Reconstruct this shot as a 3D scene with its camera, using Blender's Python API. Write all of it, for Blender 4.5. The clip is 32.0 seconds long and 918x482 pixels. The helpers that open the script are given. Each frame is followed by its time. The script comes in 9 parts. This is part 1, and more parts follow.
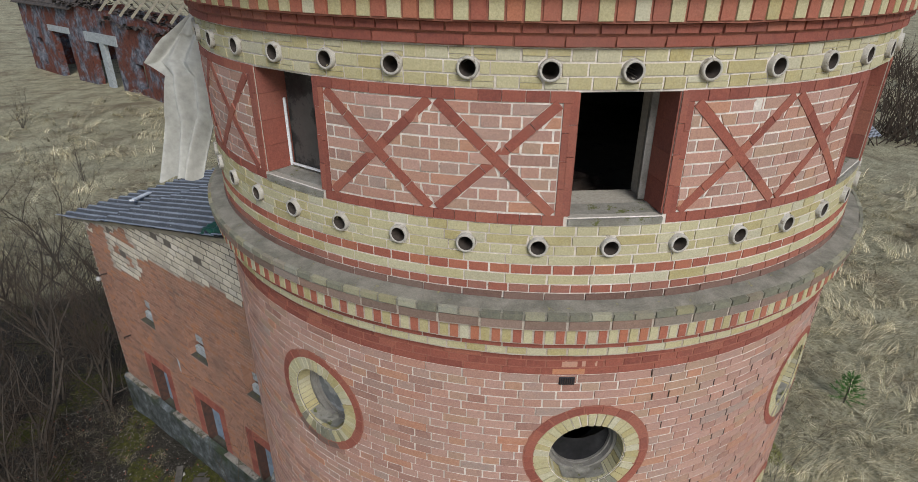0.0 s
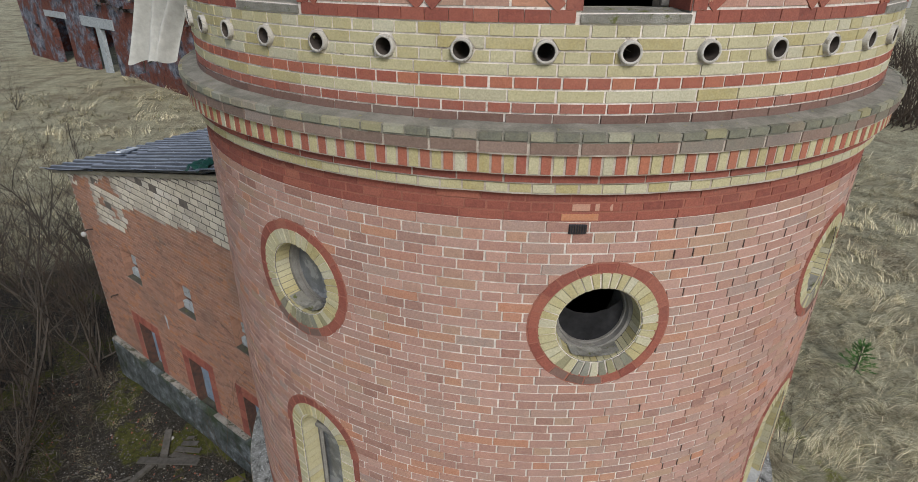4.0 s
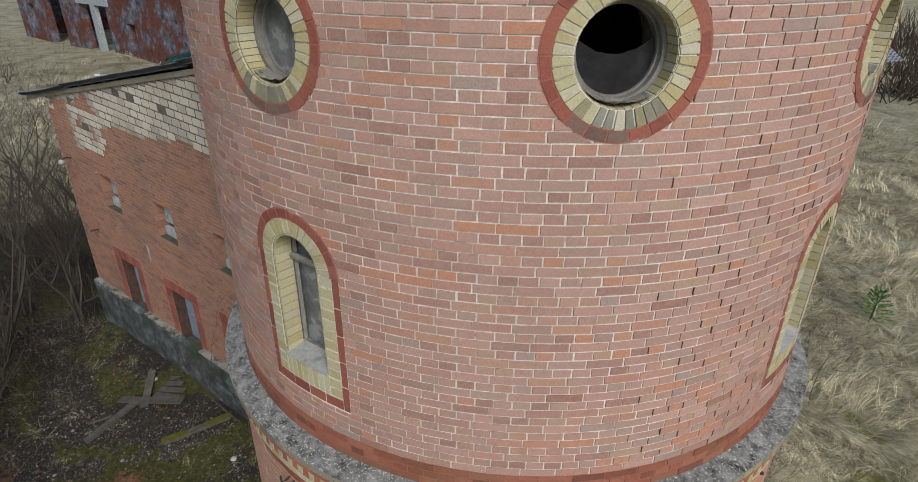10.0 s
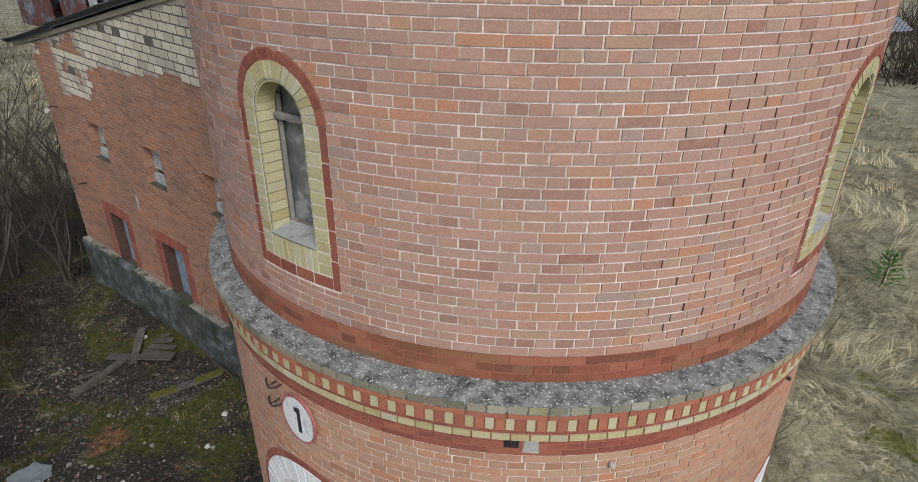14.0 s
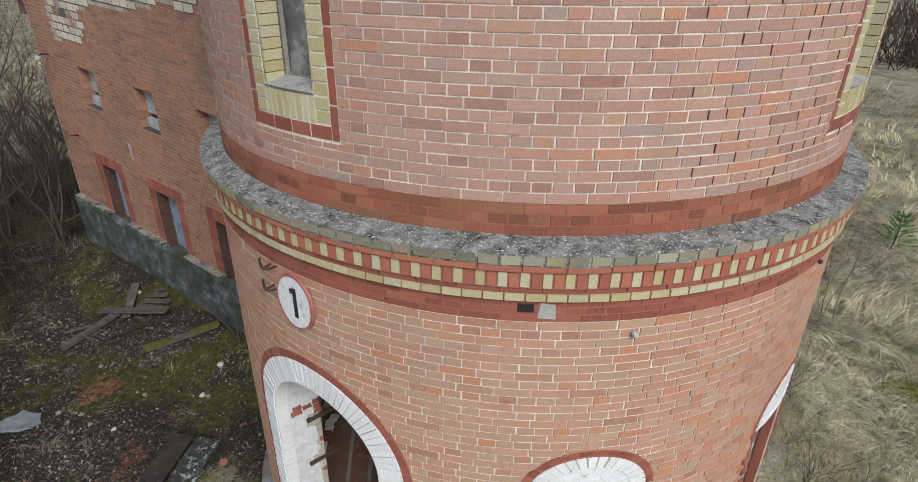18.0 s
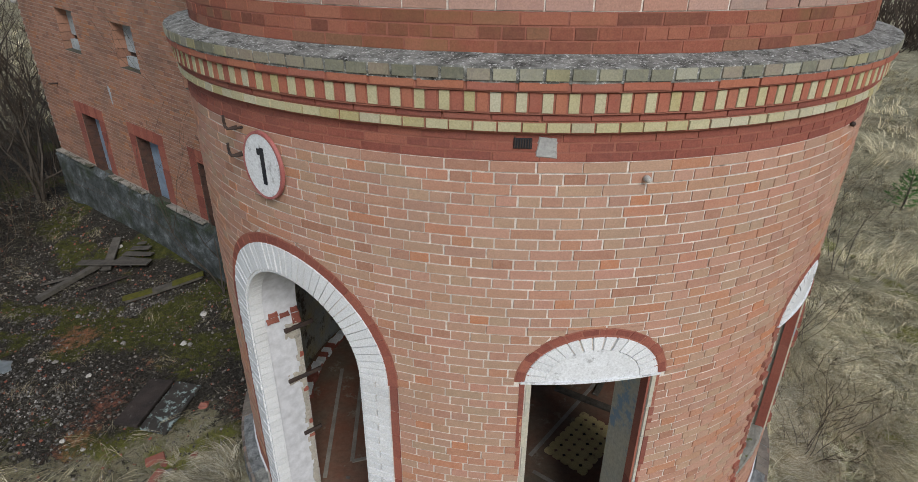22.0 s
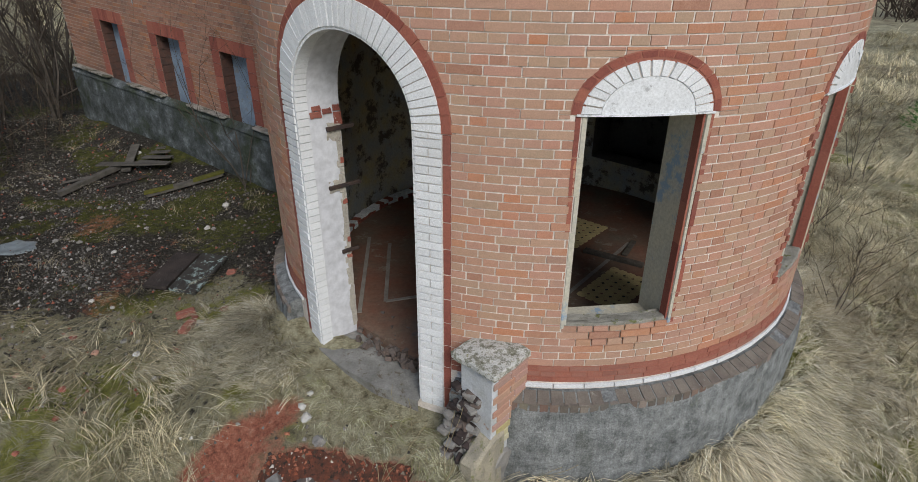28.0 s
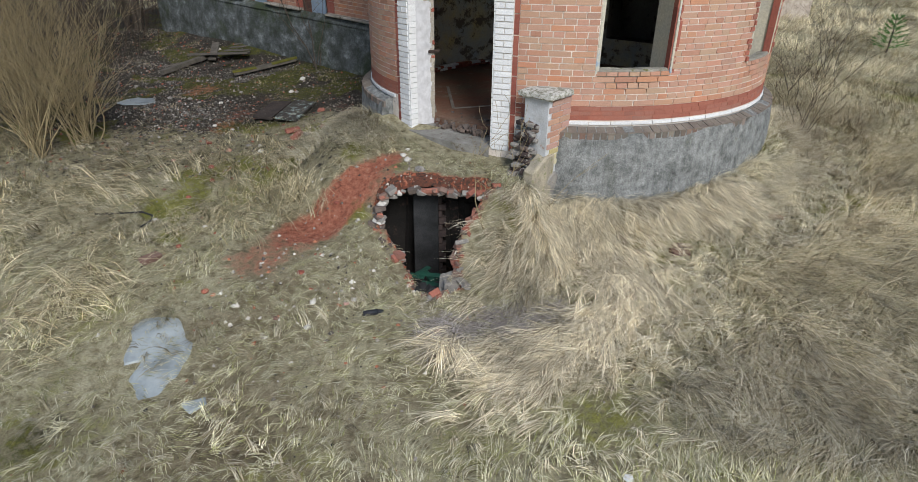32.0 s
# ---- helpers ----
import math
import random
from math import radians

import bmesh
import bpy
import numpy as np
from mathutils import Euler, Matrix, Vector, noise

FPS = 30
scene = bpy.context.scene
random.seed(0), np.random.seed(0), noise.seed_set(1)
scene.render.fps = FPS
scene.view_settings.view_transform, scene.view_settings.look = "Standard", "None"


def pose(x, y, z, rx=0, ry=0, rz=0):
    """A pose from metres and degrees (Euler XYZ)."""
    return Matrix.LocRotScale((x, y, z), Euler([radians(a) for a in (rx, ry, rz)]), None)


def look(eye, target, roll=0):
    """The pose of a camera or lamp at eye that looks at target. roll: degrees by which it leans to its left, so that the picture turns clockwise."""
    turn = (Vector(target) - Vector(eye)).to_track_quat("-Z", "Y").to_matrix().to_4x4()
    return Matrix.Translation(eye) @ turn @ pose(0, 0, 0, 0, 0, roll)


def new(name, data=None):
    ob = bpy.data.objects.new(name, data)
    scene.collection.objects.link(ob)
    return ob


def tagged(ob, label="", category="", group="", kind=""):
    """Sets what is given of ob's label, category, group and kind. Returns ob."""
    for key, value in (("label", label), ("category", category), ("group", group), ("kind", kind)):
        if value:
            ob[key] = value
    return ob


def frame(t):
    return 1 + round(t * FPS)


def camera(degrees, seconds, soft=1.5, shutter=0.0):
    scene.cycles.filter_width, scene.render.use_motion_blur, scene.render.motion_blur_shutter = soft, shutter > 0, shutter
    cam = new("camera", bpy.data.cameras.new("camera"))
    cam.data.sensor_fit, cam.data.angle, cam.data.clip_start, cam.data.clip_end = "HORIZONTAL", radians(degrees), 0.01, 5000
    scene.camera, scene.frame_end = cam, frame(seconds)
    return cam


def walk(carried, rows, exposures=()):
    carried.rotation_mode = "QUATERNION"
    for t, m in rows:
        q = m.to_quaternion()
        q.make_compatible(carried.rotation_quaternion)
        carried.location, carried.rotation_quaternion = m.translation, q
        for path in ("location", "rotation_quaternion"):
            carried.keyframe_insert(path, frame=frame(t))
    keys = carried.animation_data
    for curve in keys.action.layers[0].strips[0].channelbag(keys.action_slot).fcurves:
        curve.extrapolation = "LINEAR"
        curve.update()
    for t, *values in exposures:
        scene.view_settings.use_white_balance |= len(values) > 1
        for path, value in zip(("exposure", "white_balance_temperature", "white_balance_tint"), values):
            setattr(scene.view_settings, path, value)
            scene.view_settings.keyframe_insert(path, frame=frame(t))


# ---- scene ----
cam = camera(76.0, 32.0, 0.6)
EXPOSURES = [(0.0, -0.28), (9.0, -0.28), (14.0, -0.24), (18.0, -0.12), (20.0, -0.20), (24.0, -0.48), (28.0, -0.36), (30.0, -0.16), (32.0, 0.02)]
ROWS = [
    (0.0, -0.697, -6.458, 12.372, 64.05, -0.28, 0.14),
    (0.5, -0.695, -6.447, 12.241, 64.04, -0.29, 0.15),
    (1.0, -0.697, -6.432, 12.111, 64.03, -0.30, 0.16),
    (1.5, -0.694, -6.425, 11.967, 64.01, -0.31, 0.17),
    (2.0, -0.698, -6.436, 11.818, 63.99, -0.33, 0.19),
    (2.5, -0.693, -6.437, 11.664, 63.97, -0.34, 0.20),
    (3.0, -0.671, -6.421, 11.512, 63.95, -0.37, 0.20),
    (3.5, -0.664, -6.419, 11.355, 63.92, -0.38, 0.20),
    (4.0, -0.660, -6.440, 11.205, 63.91, -0.39, 0.21),
    (4.5, -0.666, -6.480, 11.049, 63.88, -0.39, 0.20),
    (6.5, -0.678, -6.494, 10.477, 63.80, -0.43, 0.18),
    (7.0, -0.678, -6.490, 10.331, 63.77, -0.43, 0.18),
    (7.5, -0.674, -6.470, 10.194, 63.75, -0.42, 0.18),
    (8.0, -0.671, -6.466, 10.057, 63.73, -0.41, 0.18),
    (8.5, -0.667, -6.476, 9.917, 63.71, -0.40, 0.18),
    (9.0, -0.655, -6.484, 9.768, 63.69, -0.39, 0.18),
    (9.5, -0.642, -6.471, 9.619, 63.67, -0.39, 0.18),
    (10.0, -0.626, -6.464, 9.486, 63.66, -0.38, 0.18),
    (10.5, -0.605, -6.453, 9.350, 63.64, -0.38, 0.18),
    (11.0, -0.594, -6.443, 9.210, 63.63, -0.40, 0.19),
    (11.5, -0.604, -6.454, 9.067, 63.61, -0.42, 0.19),
    (12.0, -0.606, -6.475, 8.932, 63.59, -0.45, 0.18),
    (12.5, -0.607, -6.493, 8.798, 63.57, -0.48, 0.18),
    (13.0, -0.612, -6.492, 8.656, 63.54, -0.50, 0.17),
    (13.5, -0.620, -6.499, 8.519, 63.53, -0.51, 0.18),
    (14.0, -0.635, -6.508, 8.384, 63.53, -0.50, 0.18),
    (14.5, -0.634, -6.533, 8.247, 63.53, -0.49, 0.18),
    (16.5, -0.690, -6.619, 7.670, 63.54, -0.47, 0.13),
    (17.0, -0.690, -6.644, 7.551, 63.54, -0.47, 0.11),
    (17.5, -0.699, -6.664, 7.421, 63.54, -0.46, 0.10),
    (18.0, -0.695, -6.657, 7.290, 63.55, -0.45, 0.09),
    (18.5, -0.660, -6.661, 7.150, 63.55, -0.44, 0.07),
    (19.0, -0.667, -6.656, 7.003, 63.56, -0.43, 0.05),
    (19.5, -0.660, -6.656, 6.869, 63.56, -0.42, 0.03),
    (20.0, -0.605, -6.669, 6.719, 63.57, -0.41, 0.02),
    (20.5, -0.616, -6.659, 6.576, 63.57, -0.40, 0.00),
    (21.0, -0.640, -6.647, 6.436, 63.57, -0.39, -0.02),
    (21.5, -0.627, -6.652, 6.285, 63.57, -0.39, -0.04),
    (22.0, -0.616, -6.646, 6.136, 63.58, -0.38, -0.06),
    (22.5, -0.607, -6.643, 5.986, 63.57, -0.38, -0.07),
    (23.0, -0.614, -6.645, 5.848, 63.57, -0.37, -0.09),
    (23.5, -0.625, -6.648, 5.702, 63.55, -0.37, -0.10),
    (24.0, -0.640, -6.646, 5.550, 63.53, -0.36, -0.10),
    (24.5, -0.661, -6.653, 5.394, 63.51, -0.35, -0.10),
    (26.5, -0.807, -6.840, 4.824, 63.40, -0.31, -0.11),
    (27.0, -0.863, -7.000, 4.764, 63.38, -0.30, -0.13),
    (27.5, -0.936, -7.222, 4.594, 63.35, -0.31, -0.15),
    (28.0, -1.018, -7.492, 4.420, 63.33, -0.32, -0.15),
    (28.5, -1.097, -7.808, 4.250, 63.30, -0.34, -0.15),
    (29.0, -1.176, -8.167, 4.075, 63.25, -0.36, -0.15),
    (29.5, -1.266, -8.554, 3.897, 63.21, -0.39, -0.16),
    (30.0, -1.361, -8.977, 3.728, 63.17, -0.40, -0.18),
    (30.5, -1.471, -9.408, 3.545, 63.14, -0.41, -0.21),
    (31.0, -1.593, -9.844, 3.352, 63.12, -0.42, -0.23),
    (31.5, -1.714, -10.279, 3.154, 63.11, -0.42, -0.24),
    (32.0, -1.840, -10.702, 2.897, 63.10, -0.42, -0.25),
]
walk(cam, [(t, pose(x, y, z, rx, ry, rz)) for t, x, y, z, rx, ry, rz in ROWS], EXPOSURES)

# ---------------------------------------------------------------- light
world = bpy.data.worlds.new("sky")
scene.world = world
world.use_nodes = True
wn, wl = world.node_tree.nodes, world.node_tree.links
sky = wn.new("ShaderNodeTexSky")
sky.sky_type, sky.sun_disc = "NISHITA", False
sky.sun_elevation, sky.sun_rotation = radians(40), radians(162)
sky.air_density, sky.dust_density, sky.ozone_density = 1.0, 1.5, 1.0
wn["Background"].inputs["Strength"].default_value = 0.13
wl.new(sky.outputs["Color"], wn["Background"].inputs["Color"])
sun = new("sun", bpy.data.lights.new("sun", "SUN"))
sun.data.energy, sun.data.angle, sun.data.color = 3.0, radians(24), (1.0, 0.985, 0.96)
sun.matrix_world = look((4, -12, 10.6), (0, 0, 0))


# ---------------------------------------------------------------- materials
class Mat:
    """A small builder of node materials."""

    def __init__(self, name, rough=0.85, metal=0.0, spec=0.3):
        self.m = bpy.data.materials.new(name)
        self.m.use_nodes = True
        self.n, self.l = self.m.node_tree.nodes, self.m.node_tree.links
        self.b = self.n["Principled BSDF"]
        self.b.inputs["Roughness"].default_value = rough
        self.b.inputs["Metallic"].default_value = metal
        self.b.inputs["Specular IOR Level"].default_value = spec
        self.geo = None

    def link(self, a, b):
        self.l.new(a, b)

    def coord(self, scale=(1, 1, 1), kind="Object"):
        tc, mp = self.n.new("ShaderNodeTexCoord"), self.n.new("ShaderNodeMapping")
        mp.inputs["Scale"].default_value = scale
        if kind == "World":
            geo = self.n.new("ShaderNodeNewGeometry")
            self.link(geo.outputs["Position"], mp.inputs["Vector"])
        else:
            self.link(tc.outputs[kind], mp.inputs["Vector"])
        return mp.outputs["Vector"]

    def noise(self, scale, detail=4.0, rough=0.55, vec=None, kind="World"):
        t = self.n.new("ShaderNodeTexNoise")
        t.inputs["Scale"].default_value, t.inputs["Detail"].default_value = scale, detail
        t.inputs["Roughness"].default_value = rough
        self.link(vec if vec else self.coord(kind=kind), t.inputs["Vector"])
        return t.outputs["Fac"]

    def voronoi(self, scale, vec=None, feature="F1", out="Distance"):
        t = self.n.new("ShaderNodeTexVoronoi")
        t.feature = feature
        t.inputs["Scale"].default_value = scale
        self.link(vec if vec else self.coord(kind="World"), t.inputs["Vector"])
        return t.outputs[out]

    def ramp(self, fac, stops, interp="LINEAR"):
        r = self.n.new("ShaderNodeValToRGB")
        r.color_ramp.interpolation = interp
        els = r.color_ramp.elements
        while len(els) < len(stops):
            els.new(0.5)
        for e, (p, c) in zip(els, stops):
            e.position = p
            e.color = (*c, 1) if isinstance(c, tuple) else (c, c, c, 1)
        self.link(fac, r.inputs["Fac"])
        return r.outputs["Color"]

    def math(self, op, a, b=0.5):
        m = self.n.new("ShaderNodeMath")
        m.operation = op
        for i, v in enumerate((a, b)):
            if isinstance(v, (int, float)):
                m.inputs[i].default_value = v
            else:
                self.link(v, m.inputs[i])
        return m.outputs[0]

    def mix(self, fac, a, b, blend="MIX"):
        x = self.n.new("ShaderNodeMix")
        x.data_type, x.blend_type = "RGBA", blend
        for i, v in ((0, fac), (6, a), (7, b)):
            if isinstance(v, (int, float)):
                x.inputs[i].default_value = v
            elif isinstance(v, tuple):
                x.inputs[i].default_value = (*v, 1)
            else:
                self.link(v, x.inputs[i])
        return x.outputs[2]

    def pick(self):
        """A random number for each piece, joined or single."""
        geo, info = self.n.new("ShaderNodeNewGeometry"), self.n.new("ShaderNodeObjectInfo")
        return self.math("FRACT", self.math("ADD", geo.outputs["Random Per Island"], info.outputs["Random"]))

    def height(self, axis=2):
        geo, sep = self.n.new("ShaderNodeNewGeometry"), self.n.new("ShaderNodeSeparateXYZ")
        self.link(geo.outputs["Position"], sep.inputs[0])
        return sep.outputs[axis]

    def base(self, c):
        if isinstance(c, tuple):
            self.b.inputs["Base Color"].default_value = (*c, 1)
        else:
            self.link(c, self.b.inputs["Base Color"])
        return self

    def bump(self, h, strength=0.4, dist=0.01):
        b = self.n.new("ShaderNodeBump")
        b.inputs["Strength"].default_value, b.inputs["Distance"].default_value = strength, dist
        self.link(h, b.inputs["Height"])
        self.link(b.outputs["Normal"], self.b.inputs["Normal"])
        return self


def brick_mat(name, stops, stain=0.35, stain_col=(0.16, 0.13, 0.11), rough=0.85, blot_col=(0.50, 0.31, 0.225), grain=0.45):
    """Fired clay: a colour of its own for each brick, blotches, pits and patches of grime."""
    m = Mat(name, rough)
    c = m.ramp(m.pick(), stops)
    blot = m.noise(26, 5, 0.65)
    c = m.mix(m.ramp(blot, [(0.35, 0.0), (0.75, 0.38)]), c, blot_col)
    fine = m.noise(95, 4, 0.6)
    c = m.mix(grain, c, m.ramp(fine, [(0.3, 0.6), (0.7, 1.34)]), "MULTIPLY")
    c = m.mix(m.ramp(m.noise(38, 5, 0.7), [(0.64, 0.0), (0.72, grain)]), c, stain_col)
    big = m.noise(1.1, 6, 0.6)
    c = m.mix(m.ramp(big, [(0.5, 0.0), (0.78, stain)]), c, stain_col)
    m.base(c).bump(m.math("ADD", m.math("MULTIPLY", blot, 0.7), m.math("MULTIPLY", fine, 0.5)), 0.55, 0.006)
    return m.m


M_BRICK = brick_mat("brick_salmon", [(0.0, (0.279, 0.158, 0.131)), (0.10, (0.366, 0.215, 0.180)), (0.22, (0.417, 0.258, 0.219)), (0.31, (0.339, 0.227, 0.194)), (0.40, (0.405, 0.209, 0.157)), (0.50, (0.441, 0.283, 0.237)), (0.59, (0.366, 0.204, 0.167)), (0.67, (0.369, 0.264, 0.194)),
                                     (0.75, (0.437, 0.205, 0.129)), (0.82, (0.349, 0.247, 0.213)), (0.89, (0.420, 0.239, 0.180)), (0.95, (0.326, 0.251, 0.222)), (1.0, (0.283, 0.143, 0.115))], 0.2)
M_BRICK_LOW = brick_mat("brick_orange", [(0.0, (0.330, 0.165, 0.110)), (0.10, (0.42, 0.235, 0.175)), (0.22, (0.39, 0.265, 0.185)), (0.33, (0.43, 0.225, 0.155)), (0.43, (0.45, 0.26, 0.195)), (0.53, (0.37, 0.265, 0.185)), (0.62, (0.445, 0.215, 0.125)), (0.72, (0.37, 0.215, 0.165)), (0.82, (0.42, 0.285, 0.195)),
                                         (0.91, (0.44, 0.235, 0.18)), (0.96, (0.46, 0.195, 0.10)), (1.0, (0.33, 0.205, 0.155))], 0.22, grain=0.35)
RED_BLOT = (0.38, 0.13, 0.085)
M_RED = brick_mat("brick_oxblood", [(0.0, (0.191, 0.059, 0.047)), (0.5, (0.247, 0.078, 0.058)), (0.85, (0.279, 0.094, 0.068)), (1.0, (0.312, 0.116, 0.079))], 0.3, blot_col=RED_BLOT)
M_REDBRIGHT = brick_mat("brick_bright_red", [(0.0, (0.289, 0.090, 0.064)), (0.5, (0.354, 0.118, 0.077)), (0.8, (0.388, 0.148, 0.085)), (1.0, (0.323, 0.116, 0.087))], 0.25, blot_col=(0.391, 0.169, 0.110))
M_YELLOW = brick_mat("brick_yellow", [(0.0, (0.385, 0.325, 0.150)), (0.25, (0.435, 0.385, 0.215)), (0.5, (0.480, 0.445, 0.290)), (0.75, (0.44, 0.395, 0.225)), (0.9, (0.50, 0.475, 0.36)), (1.0, (0.40, 0.365, 0.25))], 0.28, (0.17, 0.15, 0.10), blot_col=(0.50, 0.46, 0.31))
M_BROWN = brick_mat("brick_brown", [(0.0, (0.13, 0.075, 0.06)), (0.5, (0.19, 0.105, 0.085)), (1.0, (0.17, 0.12, 0.10))], 0.5, blot_col=(0.24, 0.17, 0.14))
M_REDMOSS = brick_mat("brick_red_mossy", [(0.0, (0.15, 0.055, 0.04)), (0.3, (0.23, 0.075, 0.05)), (0.6, (0.28, 0.09, 0.06)), (0.85, (0.33, 0.13, 0.085)), (1.0, (0.20, 0.10, 0.06))], 0.85, (0.165, 0.115, 0.045), blot_col=(0.34, 0.15, 0.085))
M_EDGE = brick_mat("brick_weathered_edge", [(0.0, (0.15, 0.11, 0.09)), (0.5, (0.24, 0.155, 0.12)), (0.8, (0.26, 0.225, 0.20)), (1.0, (0.16, 0.15, 0.11))], 0.6, (0.09, 0.09, 0.08), blot_col=(0.30, 0.22, 0.18))
M_WEATHER = brick_mat("brick_weathering", [(0.0, (0.088, 0.078, 0.068)), (0.4, (0.136, 0.112, 0.095)), (0.7, (0.170, 0.153, 0.136)), (0.9, (0.163, 0.088, 0.065)), (1.0, (0.109, 0.109, 0.088))], 0.7, (0.058, 0.058, 0.048), blot_col=(0.204, 0.184, 0.163))
M_LEDGE = brick_mat("brick_mossy_grey", [(0.0, (0.12, 0.12, 0.10)), (0.3, (0.21, 0.21, 0.165)), (0.5, (0.26, 0.21, 0.165)), (0.65, (0.27, 0.27, 0.235)), (0.8, (0.28, 0.25, 0.12)), (1.0, (0.34, 0.34, 0.29))], 0.9, (0.085, 0.085, 0.055), blot_col=(0.36, 0.34, 0.22))
M_WHITE = brick_mat("brick_whitewashed", [(0.0, (0.654, 0.671, 0.688)), (0.5, (0.722, 0.740, 0.757)), (1.0, (0.636, 0.654, 0.671))], 0.3, (0.387, 0.370, 0.344), 0.8, blot_col=(0.740, 0.748, 0.757))


def plain_mat(name, a, b, scale=6.0, rough=0.85, bump=0.3, spots=None, metal=0.0, spot_scale=None, spot_at=0.56):
    m = Mat(name, rough, metal)
    c = m.mix(m.ramp(m.noise(scale, 7, 0.62), [(0.32, 0.0), (0.68, 1.0)]), a, b)
    fine = m.noise(scale * 14, 4, 0.6)
    c = m.mix(0.45, c, m.ramp(fine, [(0.3, 0.6), (0.7, 1.3)]), "MULTIPLY")
    if spots:
        c = m.mix(m.ramp(m.noise(spot_scale or scale * 2.3, 8, 0.72), [(spot_at, 0.0), (spot_at + 0.06, 1.0)]), c, spots)
    m.base(c).bump(fine, bump, 0.01)
    return m.m


M_MORTAR = plain_mat("lime_mortar", (0.765, 0.715, 0.66), (0.53, 0.475, 0.42), 3.0, 0.9, 0.5, (0.30, 0.26, 0.22), 0.0, 7.0, 0.60)
M_MORTAR_RED = plain_mat("red_mortar", (0.34, 0.13, 0.09), (0.27, 0.11, 0.08), 9)
M_MORTAR_GREY = plain_mat("grey_mortar", (0.50, 0.44, 0.38), (0.34, 0.28, 0.23), 9)
M_BROWNRED = brick_mat("brick_brown_red", [(0.0, (0.26, 0.085, 0.06)), (0.5, (0.32, 0.11, 0.075)), (1.0, (0.28, 0.13, 0.10))], 0.4, blot_col=(0.33, 0.17, 0.13))
M_PLASTER = plain_mat("white_plaster", (0.60, 0.61, 0.64), (0.55, 0.56, 0.59), 0.9, 0.9, 0.1)
M_BARE = plain_mat("bare_lime_plaster", (0.44, 0.41, 0.35), (0.33, 0.31, 0.27), 3.0, 0.9, 0.5, (0.20, 0.17, 0.14), 0.0, 3.5, 0.60)
M_PEEL = plain_mat("peeling_plaster", (0.44, 0.37, 0.20), (0.28, 0.33, 0.37), 2.4, 0.9, 0.8, (0.11, 0.095, 0.075), 0.0, 3.2, 0.52)
M_BEIGE = plain_mat("peeling_beige_paint", (0.52, 0.48, 0.37), (0.44, 0.43, 0.38), 2.5, 0.9, 0.4, (0.24, 0.33, 0.43), 0.0, 2.6, 0.55)
M_MOSSYSILL = plain_mat("mossy_crumbled_cement", (0.34, 0.33, 0.29), (0.20, 0.19, 0.16), 9, 0.95, 1.0, (0.13, 0.14, 0.05), 0.0, 11.0, 0.56)
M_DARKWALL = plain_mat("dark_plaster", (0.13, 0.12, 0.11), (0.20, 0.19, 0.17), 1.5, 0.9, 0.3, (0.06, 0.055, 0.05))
# near-black plaster: the dark inside of the upper openings put into the colour
M_INSIDESHADE = plain_mat("sooty_plaster", (0.05, 0.046, 0.042), (0.025, 0.024, 0.023), 3.0, 0.95, 0.4)
M_LEDGETOP = plain_mat("lichen_cement", (0.36, 0.365, 0.34), (0.045, 0.045, 0.04), 11.0, 0.95, 1.0, (0.72, 0.73, 0.72), 0.0, 52.0, 0.555)
M_LEDGETOP2 = plain_mat("mossy_cement", (0.33, 0.31, 0.26), (0.17, 0.165, 0.135), 7.0, 0.95, 1.0, (0.36, 0.33, 0.15), 0.0, 14.0, 0.62)
M_CEMENT = plain_mat("grey_cement", (0.42, 0.42, 0.41), (0.30, 0.30, 0.29), 3.0, 0.9, 0.5, (0.22, 0.22, 0.20))
M_SLOPE = plain_mat("smeared_weathering_cement", (0.21, 0.185, 0.155), (0.13, 0.11, 0.095), 5.0, 0.95, 0.9, (0.30, 0.28, 0.25), 0.0, 18.0, 0.62)
mp_ = Mat("cement_plinth", 0.95)
pa = mp_.ramp(mp_.noise(7.0, 9, 0.72), [(0.30, (0.075, 0.08, 0.078)), (0.45, (0.17, 0.18, 0.18)), (0.58, (0.27, 0.285, 0.285)), (0.72, (0.38, 0.39, 0.385))])
pa = mp_.mix(mp_.ramp(mp_.noise(1.0, 5, 0.6, mp_.coord((5.0, 5.0, 0.7), "World")), [(0.55, 0.0), (0.72, 0.4)]), pa, (0.085, 0.09, 0.07))
pa = mp_.mix(mp_.ramp(mp_.noise(6.5, 9, 0.8), [(0.60, 0.0), (0.66, 0.55)]), pa, (0.44, 0.45, 0.45))
pa = mp_.mix(mp_.ramp(mp_.noise(2.3, 7, 0.7), [(0.60, 0.0), (0.72, 0.6)]), pa, (0.12, 0.13, 0.045))
pa = mp_.mix(mp_.ramp(mp_.noise(1.0, 6, 0.65, mp_.coord((9.0, 9.0, 0.5), "World")), [(0.50, 0.0), (0.70, 0.55)]), pa, (0.36, 0.38, 0.38))
pf_ = mp_.noise(55, 5, 0.7)
M_PLINTH = mp_.base(mp_.mix(0.7, pa, mp_.ramp(pf_, [(0.3, 0.45), (0.7, 1.4)]), "MULTIPLY")).bump(mp_.math("ADD", pf_, mp_.noise(14, 6, 0.7)), 1.0, 0.02).m
